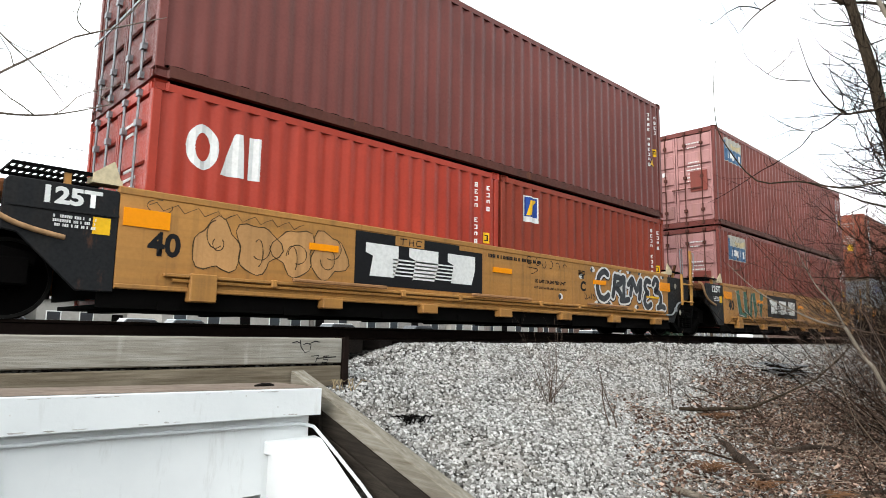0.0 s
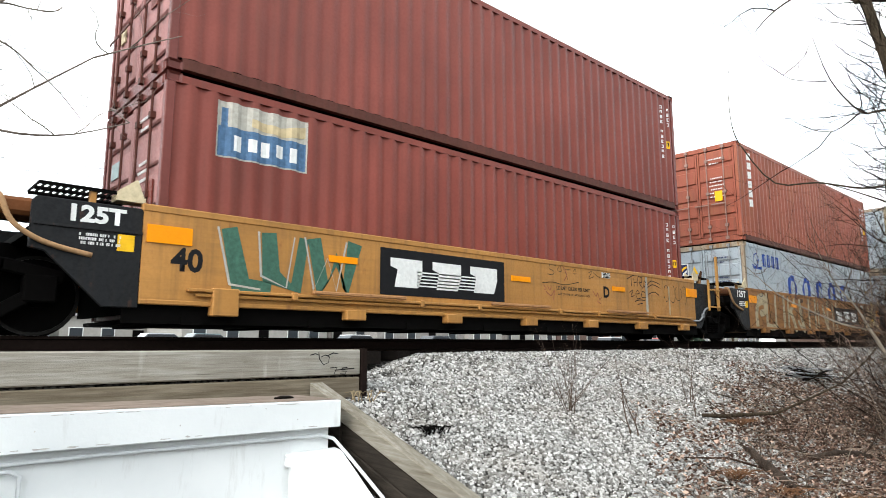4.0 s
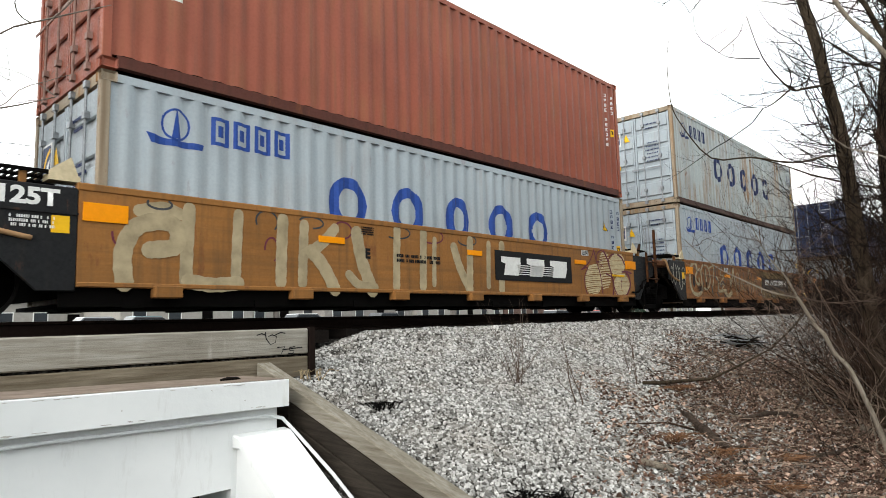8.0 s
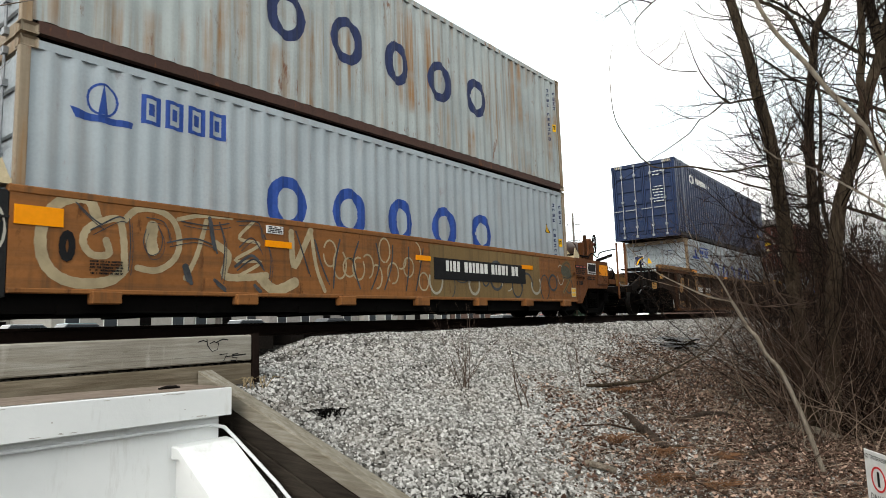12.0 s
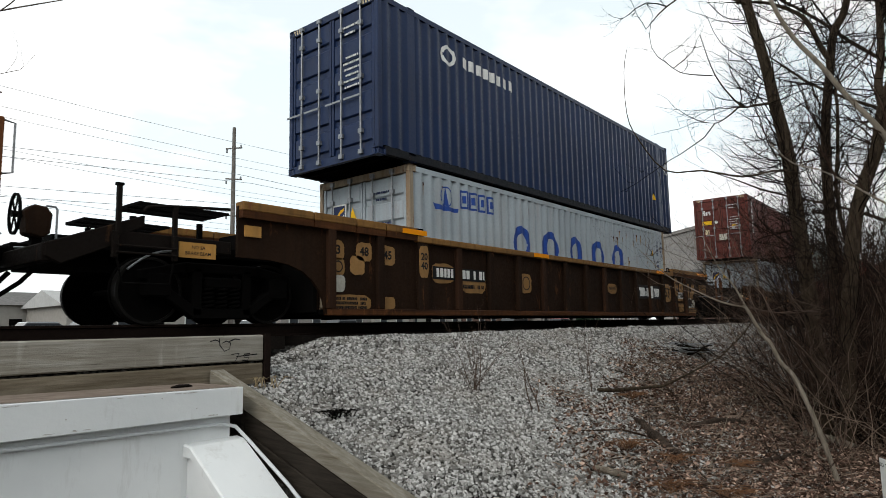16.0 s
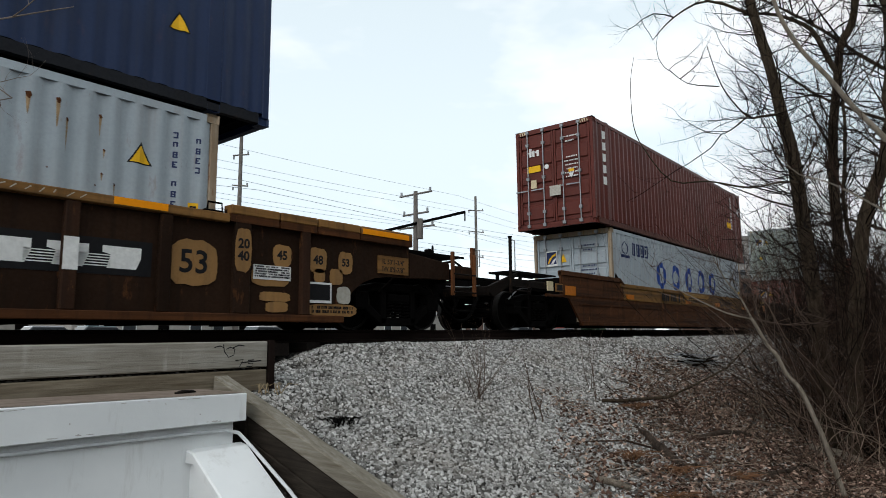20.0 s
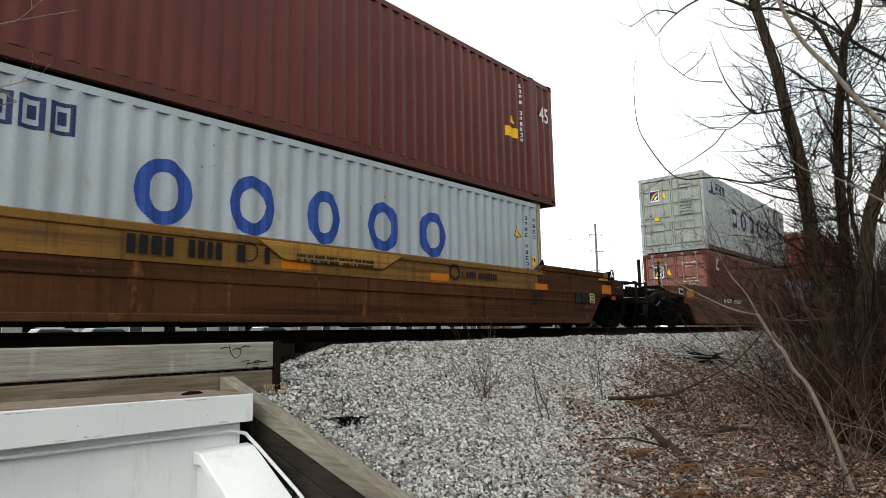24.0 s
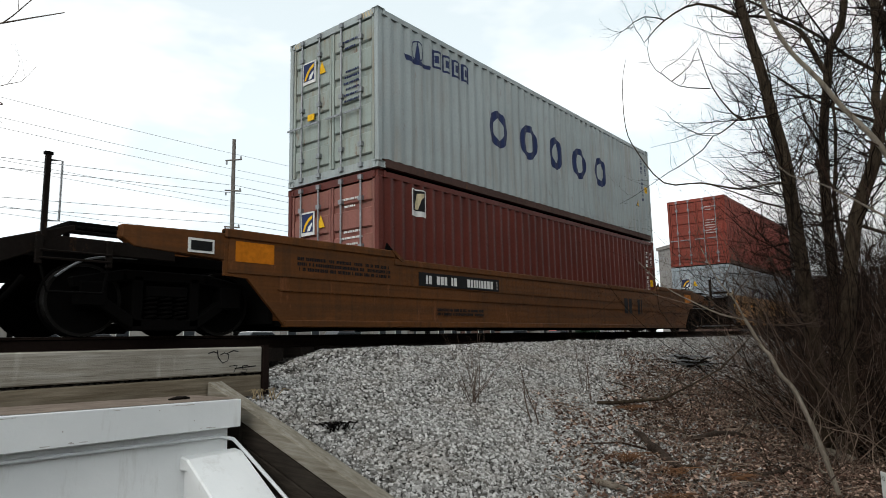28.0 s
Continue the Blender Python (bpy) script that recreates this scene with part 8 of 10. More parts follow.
part("lintel", Geo().prism([(0.78, -1.46), (2.84, -1.46), (2.84, -0.82), (0.78, -0.79)], 5.14, 5.70), M_WHITE, hw_)
def wing_block(xa, xb, ys, drop):
    """A block that follows the slope of the wing; ys gives its upper line."""
    g, n = Geo(), len(ys)
    for x in (xa, xb):
        g.v += [(x, y, z) for y, z in ys] + [(x, y, z - d) for (y, z), d in zip(ys[::-1], drop[::-1])]
    m = 2 * n
    g.f += [tuple(range(m))[::-1], tuple(range(m, 2 * m))] + [(i, (i + 1) % m, (i + 1) % m + m, i + m) for i in range(m)]
    return g


WING = [(5.14, -1.015), (5.02, -1.03), (4.5, -1.37), (3.0, -2.34)]
for xa, xb in ((0.26, 0.78), (2.84, 3.36)):
    inner = 1 if xa > 1 else -1
    part("wing_wall", wing_block(xa + (0.05 if inner > 0 else 0), xb - (0.05 if inner < 0 else 0), [(y, z - 0.06) for y, z in WING], (1.8, 1.8, 1.45, 0.5)), M_WHITE, hw_)
    part("wing_coping", wing_block(xa, xb, WING, (0.12, 0.10, 0.09, 0.09)), M_WHITE, hw_, "white coping with worn edges", bevel=0.014)
# flaked paint along the cap's edges and hairline cracks on the wing
M_CHIP = plain("bare_grey_concrete_chip", (0.50, 0.48, 0.45), 0.9, 0, 0.3, 30)
rnd = random.Random(23)


def chip(x, z, w, h, y=5.0285):
    n = 12
    pts = [(x + w / 2 * rnd.uniform(0.6, 1.2) * math.cos(6.283 * k / n), z + h / 2 * rnd.uniform(0.5, 1.3) * math.sin(6.283 * k / n)) for k in range(n)]
    g = Geo()
    g.add([(a, y, c) for a, c in pts], [tuple(range(n))])
    part("paint_chip", g, M_CHIP, hw_)


for i in range(24):
    x = rnd.choice((rnd.uniform(0.35, 3.3), rnd.uniform(0.35, 1.4)))
    chip(x, -0.772 - 0.0115 * (x - 0.3) + rnd.uniform(0.0, 0.006), rnd.uniform(0.02, 0.10), rnd.uniform(0.004, 0.012))
for i in range(16):
    x = rnd.uniform(0.35, 3.3)
    chip(x, -0.546 - 0.0196 * (x - 0.3) - rnd.uniform(0.0, 0.004), rnd.uniform(0.03, 0.10), rnd.uniform(0.004, 0.009))
for x, z, w_, h_ in ((0.33, -0.66, 0.05, 0.12), (0.45, -0.75, 0.08, 0.03), (0.95, -0.66, 0.012, 0.010), (1.9, -0.70, 0.012, 0.012), (2.6, -0.62, 0.010, 0.014), (2.9, -0.73, 0.014, 0.010)):
    chip(x, z, w_, h_)
part("cap_debris", Geo().tube([(2.84, 5.35, -0.57), (2.90, 5.34, -0.562), (3.0, 5.36, -0.566), (3.06, 5.40, -0.575)], [0.008, 0.016, 0.014, 0.006], 6), M_TIE, hw_)
# tunnel behind the opening
part("tunnel_wall", Geo().box(0.68, 0.78, 5.70, 12.0, -2.7, -1.2), M_CAPTOP, hw_)
part("tunnel_wall", Geo().box(2.84, 2.94, 5.70, 12.0, -2.7, -1.2), M_CAPTOP, hw_)
part("tunnel_roof", Geo().box(0.68, 2.94, 5.70, 12.0, -1.46, -1.25), M_CAPTOP, hw_)
part("tunnel_end", Geo().box(0.68, 2.94, 12.0, 12.1, -2.7, -1.2), M_CAPTOP, hw_)
pipe = thing("conduit", "white painted conduit pipe under the cap with a junction box", "pipe")
part("pipe", Geo().tube([(0.22, 5.10, -0.90), (0.6, 5.105, -0.865), (1.4, 5.11, -0.865), (3.18, 5.11, -0.895), (3.30, 5.08, -0.93), (3.37, 4.98, -1.05), (3.42, 4.5, -1.36), (3.44, 3.2, -2.2)], 0.016, 8), M_PIPE, pipe, smooth=True)
part("pipe", Geo().tube([(0.22, 5.10, -0.94), (0.5, 5.11, -0.92), (0.84, 5.11, -0.91), (0.90, 5.11, -0.95), (0.905, 5.11, -1.45)], 0.014, 8), M_PIPE, pipe, smooth=True)
part("junction_box", Geo().box(0.10, 0.22, 5.02, 5.12, -1.0, -0.83), M_PIPE, pipe, bevel=0.008)

# an unseen bank closes the place behind the viewer, added to block sky light
M_BANK = plain("brown_blocking_bank", (0.055, 0.045, 0.035), 0.95, 0, 0.4, 2)
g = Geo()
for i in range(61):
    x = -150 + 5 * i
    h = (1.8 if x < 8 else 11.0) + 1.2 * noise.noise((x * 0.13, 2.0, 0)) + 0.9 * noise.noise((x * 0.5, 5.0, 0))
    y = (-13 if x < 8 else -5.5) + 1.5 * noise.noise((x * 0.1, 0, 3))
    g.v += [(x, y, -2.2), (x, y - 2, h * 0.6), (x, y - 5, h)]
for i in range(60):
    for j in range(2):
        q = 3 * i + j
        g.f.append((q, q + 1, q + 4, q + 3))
solid("wooded_bank", g, M_BANK, "unseen dark brown bank added behind the viewer to block sky light", "bank", "structure", smooth=True)

# loose stones
def stone_base():
    """A blocky broken stone."""
    v = np.array([(x, y, z) for z in (-1, 1) for y in (-1, 1) for x in (-1, 1)]) * 0.72
    f = np.array([(0, 2, 3), (0, 3, 1), (4, 5, 7), (4, 7, 6), (0, 1, 5), (0, 5, 4), (2, 6, 7), (2, 7, 3), (0, 4, 6), (0, 6, 2), (1, 3, 7), (1, 7, 5)])
    return v, f


def scatter_stones(name, areas, seed):
    rg = np.random.default_rng(seed)
    base, tri = stone_base()
    vs, fs, k = [], [], 0
    for x0, x1, y0, y1, per, size in areas:
        n = int((x1 - x0) * (y1 - y0) * per)
        X, Y = rg.uniform(x0, x1, n), rg.uniform(y0, y1, n)
        for x, y in zip(X, Y):
            if (0.0 < x < 3.62 and 0.9 < y < 5.9 and not (3.3 < x < 3.5)) or (-0.36 < x < 4.22 and 5.8 < y < 5.97):
                continue
            # fewer stones where the leaf litter covers them
            if litter(x, y) > 2.2 * rg.random() and rg.random() < 0.62:
                continue
            s = size * rg.uniform(0.55, 1.25)
            m = np.array(Euler(rg.uniform(0, 6.28, 3)).to_matrix()) @ np.diag(s * rg.uniform(0.6, 1.25, 3))
            p = base * rg.uniform(0.55, 1.25, (8, 3)) @ m.T
            vs.append(p + (x, y, ground_z(x, y) + s * 0.22))
            fs.append(tri + k)
            k += 8
    me = bpy.data.meshes.new(name)
    me.from_pydata(np.concatenate(vs).tolist(), [], np.concatenate(fs).tolist())
    me.materials.append(M_STONE)
    return me


sg = new("gravel", scatter_stones("gravel", [(3.3, 8.0, 2.0, 6.2, 1550, 0.0195), (4.5, 9.5, -0.2, 2.0, 600, 0.022), (8.0, 10.5, 2.0, 6.2, 1050, 0.0222), (4.2, 12.5, 6.2, 7.42, 1000, 0.0222), (10.5, 15, 1.6, 6.2, 560, 0.027), (15, 24, 2.0, 6.2, 240, 0.034), (12.5, 30, 6.2, 7.42, 420, 0.030), (24, 36, 4.5, 6.2, 110, 0.04), (-2.5, 0.0, 2.6, 7.4, 520, 0.025), (-0.3, 4.15, 5.97, 7.4, 250, 0.028), (-6, 4.5, -3, 2.4, 60, 0.022)], 5))
tagged(sg, "loose grey ballast stones on the bank", "gravel", kind="stuff")


# ---- trees, scrub and litter ----
M_TWIGPALE = plain("weathered_pale_twig", (0.15, 0.105, 0.080), 0.85, 0, 0.3)
M_TWIGMID = plain("grey_brown_twig", (0.085, 0.060, 0.046), 0.85, 0, 0.3)
M_BRUSH = plain("dull_brown_brush_twig", (0.058, 0.036, 0.026), 0.85, 0, 0.35)


def grow(limbs, twigs, rnd, p, d, length, r, level, bend=0.25, droop=0.0, kids=(6, 5, 4), twig_from=2, spread=(28, 62), foot=0.16):
    """A branching, bare, crooked stem. Thick stems go to limbs, thin ones to twigs."""
    n = 8 if level < 2 else 5 if level < 3 else 3
    pts, rs = [Vector(p)], [r]
    d = Vector(d).normalized()
    sway, ph = Vector((rnd.uniform(-1, 1), rnd.uniform(-1, 1), rnd.uniform(-0.3, 0.8))), rnd.uniform(0, 6.283)
    for i in range(n):
        kink = Vector((rnd.uniform(-1, 1), rnd.uniform(-1, 1), rnd.uniform(-0.7, 1.0) - droop))
        d = (d + kink * bend * 0.65 + sway * bend * 0.85 * math.sin(1.1 * i + ph) + Vector((0, 0, 0.10 if level > 1 else 0))).normalized()
        pts.append(pts[-1] + d * length / n * rnd.uniform(0.75, 1.25))
        rs.append(r * (1 - 0.78 * (i + 1) / n) if level else r * (1 - 0.55 * (i + 1) / n))
    (limbs if level < twig_from else twigs).tube(pts, rs, (9, 6, 4, 3, 3)[min(level, 4)], cap=level < 2)
    if level < len(kids):
        m = kids[level]
        for i in range(m):
            u0 = 0.30 if level == 0 else foot if level == 1 else 0.16
            u = u0 + (0.98 - u0) * (i + rnd.random()) / m
            k = min(int(u * n), n - 1)
            q = pts[k].lerp(pts[k + 1], u * n - k)
            ax = (pts[k + 1] - pts[k]).normalized()
            side = ax.orthogonal().normalized()
            side.rotate(Matrix.Rotation(rnd.uniform(0, 6.283), 3, ax))
            ang = radians(rnd.uniform(*spread))
            dd = ax * math.cos(ang) + side * math.sin(ang)
            grow(limbs, twigs, rnd, q, dd, length * rnd.uniform(0.22, 0.62) * (1.05 - 0.5 * u), rs[k] * (rnd.uniform(0.22, 0.42) if level == 0 else rnd.uniform(0.4, 0.65)), level + 1, min(0.6, bend * 1.25), droop, kids, twig_from, spread, foot)
    return pts


def bare_tree(label, base, d, length, r, seed, kids=(9, 6, 5), bark_mat=None, twig_mat=None, bend=0.16, spread=(28, 62), name="bare_tree"):
    rnd = random.Random(seed)
    root = thing(name, label, "tree", pose(*base), "bare trees and saplings by the track")
    limbs, twigs = Geo(), Geo()
    grow(limbs, twigs, rnd, (0, 0, 0), d, length, r, 0, bend, 0.0, kids, 2, spread)
    part("trunk", limbs, bark_mat or M_BARK, root, smooth=True)
    part("crown", twigs, twig_mat or M_TWIG, root)
    return root


def shaped_tree(name, label, paths, seed, bark_mat, twig_mat, sprouts, twig_len, twig_r, kids=(0, 6, 4), up=0.5):
    """A tree whose main stems follow given lines; finer branches sprout along them."""
    rnd = random.Random(seed)
    base = Vector(paths[0][0][0])
    root = thing(name, label, "tree", pose(*base), "bare trees and saplings by the track")
    limbs, twigs = Geo(), Geo()
    for pts, r0, r1, n in paths:
        loc = [Vector(p) - base for p in pts]
        fine = []
        for k in range(len(loc) - 1):
            p0, p1, p2, p3 = loc[max(k - 1, 0)], loc[k], loc[k + 1], loc[min(k + 2, len(loc) - 1)]
            for q in range(3):
                t = q / 3
                fine.append(0.5 * (2 * p1 + (p2 - p0) * t + (2 * p0 - 5 * p1 + 4 * p2 - p3) * t * t + (3 * p1 - p0 - 3 * p2 + p3) * t ** 3))
        fine.append(loc[-1])
        m = len(fine) - 1
        (limbs if r0 > 0.012 else twigs).tube(fine, [r0 + (r1 - r0) * a / m for a in range(m + 1)], 10 if r0 > 0.05 else 6)
        for _ in range(n):
            k = rnd.randrange(int(m * 0.14), m + 1) if r0 > 0.05 else rnd.randrange(1, m + 1)
            d = Vector((rnd.uniform(-1, 1), rnd.uniform(-1, 1), rnd.uniform(-0.35, 1.0) + up))
            ln = twig_len * rnd.uniform(0.5, 1.25)
            grow(limbs, twigs, rnd, fine[k], d, ln, twig_r * rnd.uniform(0.6, 1.3) * min(1.0, ln), 1, 0.42, 0, kids, 1, (35, 85))
    part("trunk", limbs, bark_mat, root, smooth=True)
    part("crown", twigs, twig_mat, root)
    return root


shaped_tree("bare_tree", "tall bare tree with grey brown bark", [
    ([(11.35, 1.85, -2.1), (11.3, 1.9, 0.0), (11.30, 1.97, 1.34), (11.30, 2.05, 2.65), (11.30, 2.17, 3.45), (11.30, 2.26, 4.15), (11.30, 2.47, 5.30), (11.3, 2.7, 7.0), (11.3, 2.9, 9.5)], 0.130, 0.06, 95),
    ([(11.2, 1.95, 2.2), (11.0, 2.20, 2.24), (11.0, 2.66, 2.22), (11.0, 3.28, 2.43), (11.0, 3.91, 2.54), (11.0, 4.37, 3.21), (11.0, 4.55, 3.71), (11.0, 4.56, 4.53), (11.0, 4.47, 4.98)], 0.020, 0.004, 0),
    ([(11.2, 2.15, 3.4), (11.0, 2.4, 3.36), (11.0, 2.62, 3.42), (11.0, 2.97, 4.02), (11.0, 3.17, 4.81)], 0.024, 0.006, 9),
    ([(11.0, 2.62, 3.40), (11.0, 2.85, 3.25), (11.0, 3.03, 3.20), (11.0, 3.3, 3.3)], 0.014, 0.004, 5),
    ([(11.0, 3.02, 4.03), (11.0, 3.53, 4.22), (11.0, 3.83, 4.56)], 0.012, 0.003, 4),
    ([(11.25, 2.45, 5.2), (11.0, 3.1, 5.6), (11.0, 3.7, 5.5), (11.0, 4.1, 5.2)], 0.03, 0.006, 10),
    ([(11.30, 1.88, -0.6), (11.28, 1.93, 0.6), (11.26, 1.98, 1.6), (11.26, 2.06, 2.7)], 0.012, 0.010, 46)],
    101, M_BARK, M_TWIG, 0, 1.6, 0.0100, (0, 9, 5), 0.10)
shaped_tree("bare_tree", "slender forked bare tree with dark bark", [
    ([(12.0, 1.65, -2.1), (12.0, 1.64, 0.0), (12.0, 1.63, 1.58), (12.0, 1.62, 2.30), (12.0, 1.57, 3.12), (12.0, 1.43, 4.04), (12.0, 1.34, 4.60), (12.0, 1.13, 5.01), (12.0, 1.0, 6.0), (12.0, 0.8, 8.5)], 0.098, 0.045, 85),
    ([(12.0, 1.40, 4.1), (12.0, 1.54, 4.44), (12.0, 1.73, 4.99), (12.0, 2.08, 5.33), (12.0, 2.42, 5.53), (12.0, 2.78, 5.63)], 0.05, 0.022, 26),
    ([(12.0, 1.66, -0.6), (11.98, 1.66, 0.6), (11.98, 1.64, 1.6), (11.98, 1.62, 2.7)], 0.012, 0.010, 40)],
    102, M_BARK, M_TWIG, 0, 1.6, 0.0100, (0, 9, 5), 0.15)
shaped_tree("bare_tree", "leaning bare tree with two dark stems", [
    ([(11.0, 1.55, -2.1), (11.0, 1.35, 0.2), (11.0, 1.19, 1.31), (11.0, 1.03, 1.84), (11.0, 0.83, 2.35), (11.0, 0.71, 2.92), (11.0, 0.47, 3.55), (11.0, 0.32, 4.06), (11.0, 0.18, 4.6), (11.0, -0.1, 6.5), (11.0, -0.2, 8.5)], 0.110, 0.055, 80),
    ([(11.05, 0.72, 3.0), (11.05, 0.74, 3.3), (11.05, 0.67, 3.72), (11.05, 0.63, 4.56), (11.05, 0.64, 5.2), (11.05, 0.6, 7.5)], 0.062, 0.035, 36)],
    103, M_BARK, M_TWIG, 0, 1.6, 0.0100, (0, 9, 5), 0.15)
bare_tree("bare tree with dark bark in the scrub", (13.6, -0.4, -2.0), (0.0, -0.02, 1), 10.0, 0.15, 104, (16, 8, 6))
bare_tree("thin bare tree behind the scrub", (20.0, 2.2, -1.8), (0.03, 0.02, 1), 9.0, 0.08, 106, (18, 8, 5))
shaped_tree("leaning_sapling", "pale leaning sapling with a forked top", [
    ([(8.5, 1.28, -2.05), (8.50, 1.45, -1.39), (8.50, 1.55, -1.08), (8.50, 1.68, -0.74), (8.50, 1.80, -0.60), (8.50, 1.89, -0.38), (8.50, 1.98, -0.26), (8.50, 2.14, 0.07)], 0.029, 0.019, 10),
    ([(8.50, 2.14, 0.07), (8.50, 2.42, 0.14), (8.50, 2.80, 0.34), (8.50, 3.11, 0.54), (8.5, 3.45, 0.9)], 0.014, 0.004, 12),
    ([(8.50, 2.14, 0.07), (8.50, 2.26, 0.34), (8.50, 2.43, 0.59), (8.5, 2.6, 1.0)], 0.013, 0.004, 10),
    ([(8.50, 2.14, 0.07), (8.50, 1.85, 0.0), (8.50, 1.63, -0.02), (8.50, 1.30, 0.02)], 0.0080, 0.003, 8)],
    21, M_BARKPALE, M_TWIGMID, 0, 0.9, 0.0052, (0, 4, 3), 0.15)
shaped_tree("leaning_tree", "long pale bare stem arching across the trees", [
    ([(7.5, 0.2, -2.1), (7.5, 0.25, -0.6), (7.5, 0.28, 0.4), (7.50, 0.35, 1.11), (7.50, 0.42, 1.48), (7.50, 0.55, 1.79), (7.50, 0.78, 2.16), (7.50, 0.98, 2.54), (7.50, 1.21, 2.92), (7.50, 1.39, 3.40), (7.5, 1.5, 4.0)], 0.036, 0.020, 14),
    ([(9.0, 0.2, 0.8), (9.00, 0.46, 1.06), (9.00, 0.76, 1.32), (9.00, 1.03, 1.55), (9.00, 1.31, 1.75), (9.00, 1.58, 1.88), (9.00, 1.81, 2.17)], 0.018, 0.007, 8)],
    22, M_BARKPALE, M_TWIGRED, 0, 1.2, 0.010)
shaped_tree("near_sapling", "pale bare sapling with crooked twigs close by", [
    ([(-0.8, 2.8, -1.6), (-0.62, 2.9, -0.75), (-0.48, 2.90, -0.28), (-0.39, 2.90, -0.05), (-0.29, 2.90, 0.14), (-0.20, 2.90, 0.32), (-0.17, 2.90, 0.50), (-0.11, 2.90, 0.67), (-0.03, 2.90, 0.80), (0.10, 2.90, 0.98)], 0.032, 0.017, 27),
    ([(0.10, 2.90, 0.98), (0.07, 2.90, 1.19), (0.04, 2.90, 1.35), (0.01, 2.90, 1.58), (-0.05, 2.9, 2.1)], 0.014, 0.006, 10),
    ([(0.10, 2.90, 0.98), (0.19, 2.90, 1.09), (0.31, 2.90, 1.25), (0.40, 2.90, 1.35), (0.50, 2.90, 1.45)], 0.010, 0.004, 8),
    ([(-0.17, 2.90, 0.48), (0.02, 2.90, 0.57), (0.25, 2.90, 0.74), (0.44, 2.90, 0.92), (0.64, 2.90, 1.11)], 0.009, 0.003, 8),
    ([(0.23, 2.90, 0.73), (0.40, 2.90, 0.72), (0.59, 2.90, 0.76), (0.80, 2.90, 0.86)], 0.006, 0.002, 7),
    ([(-0.57, 2.90, 1.07), (-0.47, 2.90, 1.12), (-0.30, 2.90, 1.13), (-0.07, 2.90, 1.16), (0.10, 2.90, 1.37)], 0.007, 0.003, 7),
    ([(-0.02, 2.90, 1.34), (-0.02, 2.90, 1.11), (-0.03, 2.90, 0.76), (-0.02, 2.90, 0.47), (-0.12, 2.90, 0.19), (-0.32, 2.90, -0.01)], 0.006, 0.003, 7),
    ([(-0.56, 2.90, 0.87), (-0.41, 2.90, 0.84), (-0.16, 2.90, 0.90), (0.06, 2.90, 0.97)], 0.006, 0.003, 8),
    ([(0.64, 2.9, 1.11), (0.85, 2.9, 1.24), (1.0, 2.9, 1.33)], 0.004, 0.002, 2),
    ([(0.10, 2.90, 1.02), (0.18, 2.88, 1.08), (0.33, 2.88, 1.06), (0.43, 2.88, 0.99), (0.52, 2.88, 0.92), (0.62, 2.88, 0.81)], 0.0055, 0.002, 7),
    ([(0.24, 2.90, 1.16), (0.30, 2.90, 1.23), (0.39, 2.90, 1.24), (0.48, 2.90, 1.26), (0.51, 2.90, 1.29)], 0.0045, 0.002, 5),
    ([(-0.05, 2.92, 1.60), (-0.03, 2.92, 1.24), (-0.01, 2.92, 1.17), (0.04, 2.90, 0.95)], 0.005, 0.003, 8),
    ([(-0.33, 2.90, 0.22), (-0.22, 2.92, 0.53), (-0.09, 2.92, 0.63), (0.06, 2.92, 0.73), (0.22, 2.92, 0.86)], 0.0045, 0.002, 8)],
    23, M_BARKNEAR, M_TWIGNEAR, 0, 0.45, 0.005, (0, 4, 2), 0.1)

shaped_tree("near_sapling", "pale bare sapling reaching in with long arching twigs", [
    ([(-1.05, 2.95, -1.6), (-1.0, 2.95, -0.4), (-0.95, 2.95, 0.4), (-0.92, 2.95, 0.9), (-0.95, 2.95, 1.8)], 0.024, 0.010, 10),
    ([(-0.92, 2.95, 0.95), (-0.60, 2.95, 1.09), (-0.36, 2.94, 1.10), (-0.13, 2.94, 1.11), (-0.03, 2.94, 1.15), (0.06, 2.94, 1.25), (0.12, 2.94, 1.35), (0.20, 2.94, 1.55)], 0.0080, 0.0030, 10),
    ([(-0.93, 2.95, 0.80), (-0.60, 2.96, 0.93), (-0.35, 2.96, 0.97), (-0.26, 2.96, 1.00), (-0.18, 2.96, 1.06), (-0.11, 2.96, 1.16), (-0.04, 2.96, 1.29), (0.02, 2.96, 1.45)], 0.0075, 0.0030, 10),
    ([(-0.94, 2.95, 0.62), (-0.60, 2.93, 0.78), (-0.35, 2.93, 0.80), (-0.22, 2.93, 0.82), (-0.09, 2.93, 0.87), (0.03, 2.93, 0.93), (0.12, 2.93, 1.02)], 0.0065, 0.0025, 10),
    ([(-0.60, 2.96, 0.92), (-0.35, 2.95, 0.94), (-0.28, 2.95, 0.96), (-0.21, 2.95, 0.93), (-0.08, 2.95, 0.91)], 0.0050, 0.0020, 7),
    ([(-0.30, 2.97, 1.20), (-0.27, 2.97, 1.08), (-0.23, 2.97, 0.92), (-0.22, 2.97, 0.74), (-0.24, 2.97, 0.50)], 0.0045, 0.0020, 8)],
    24, M_BARKNEAR, plain("whitish_grey_twig", (0.27, 0.225, 0.185), 0.8, 0, 0.35), 0, 0.40, 0.0042, (0, 4, 2), 0.0)


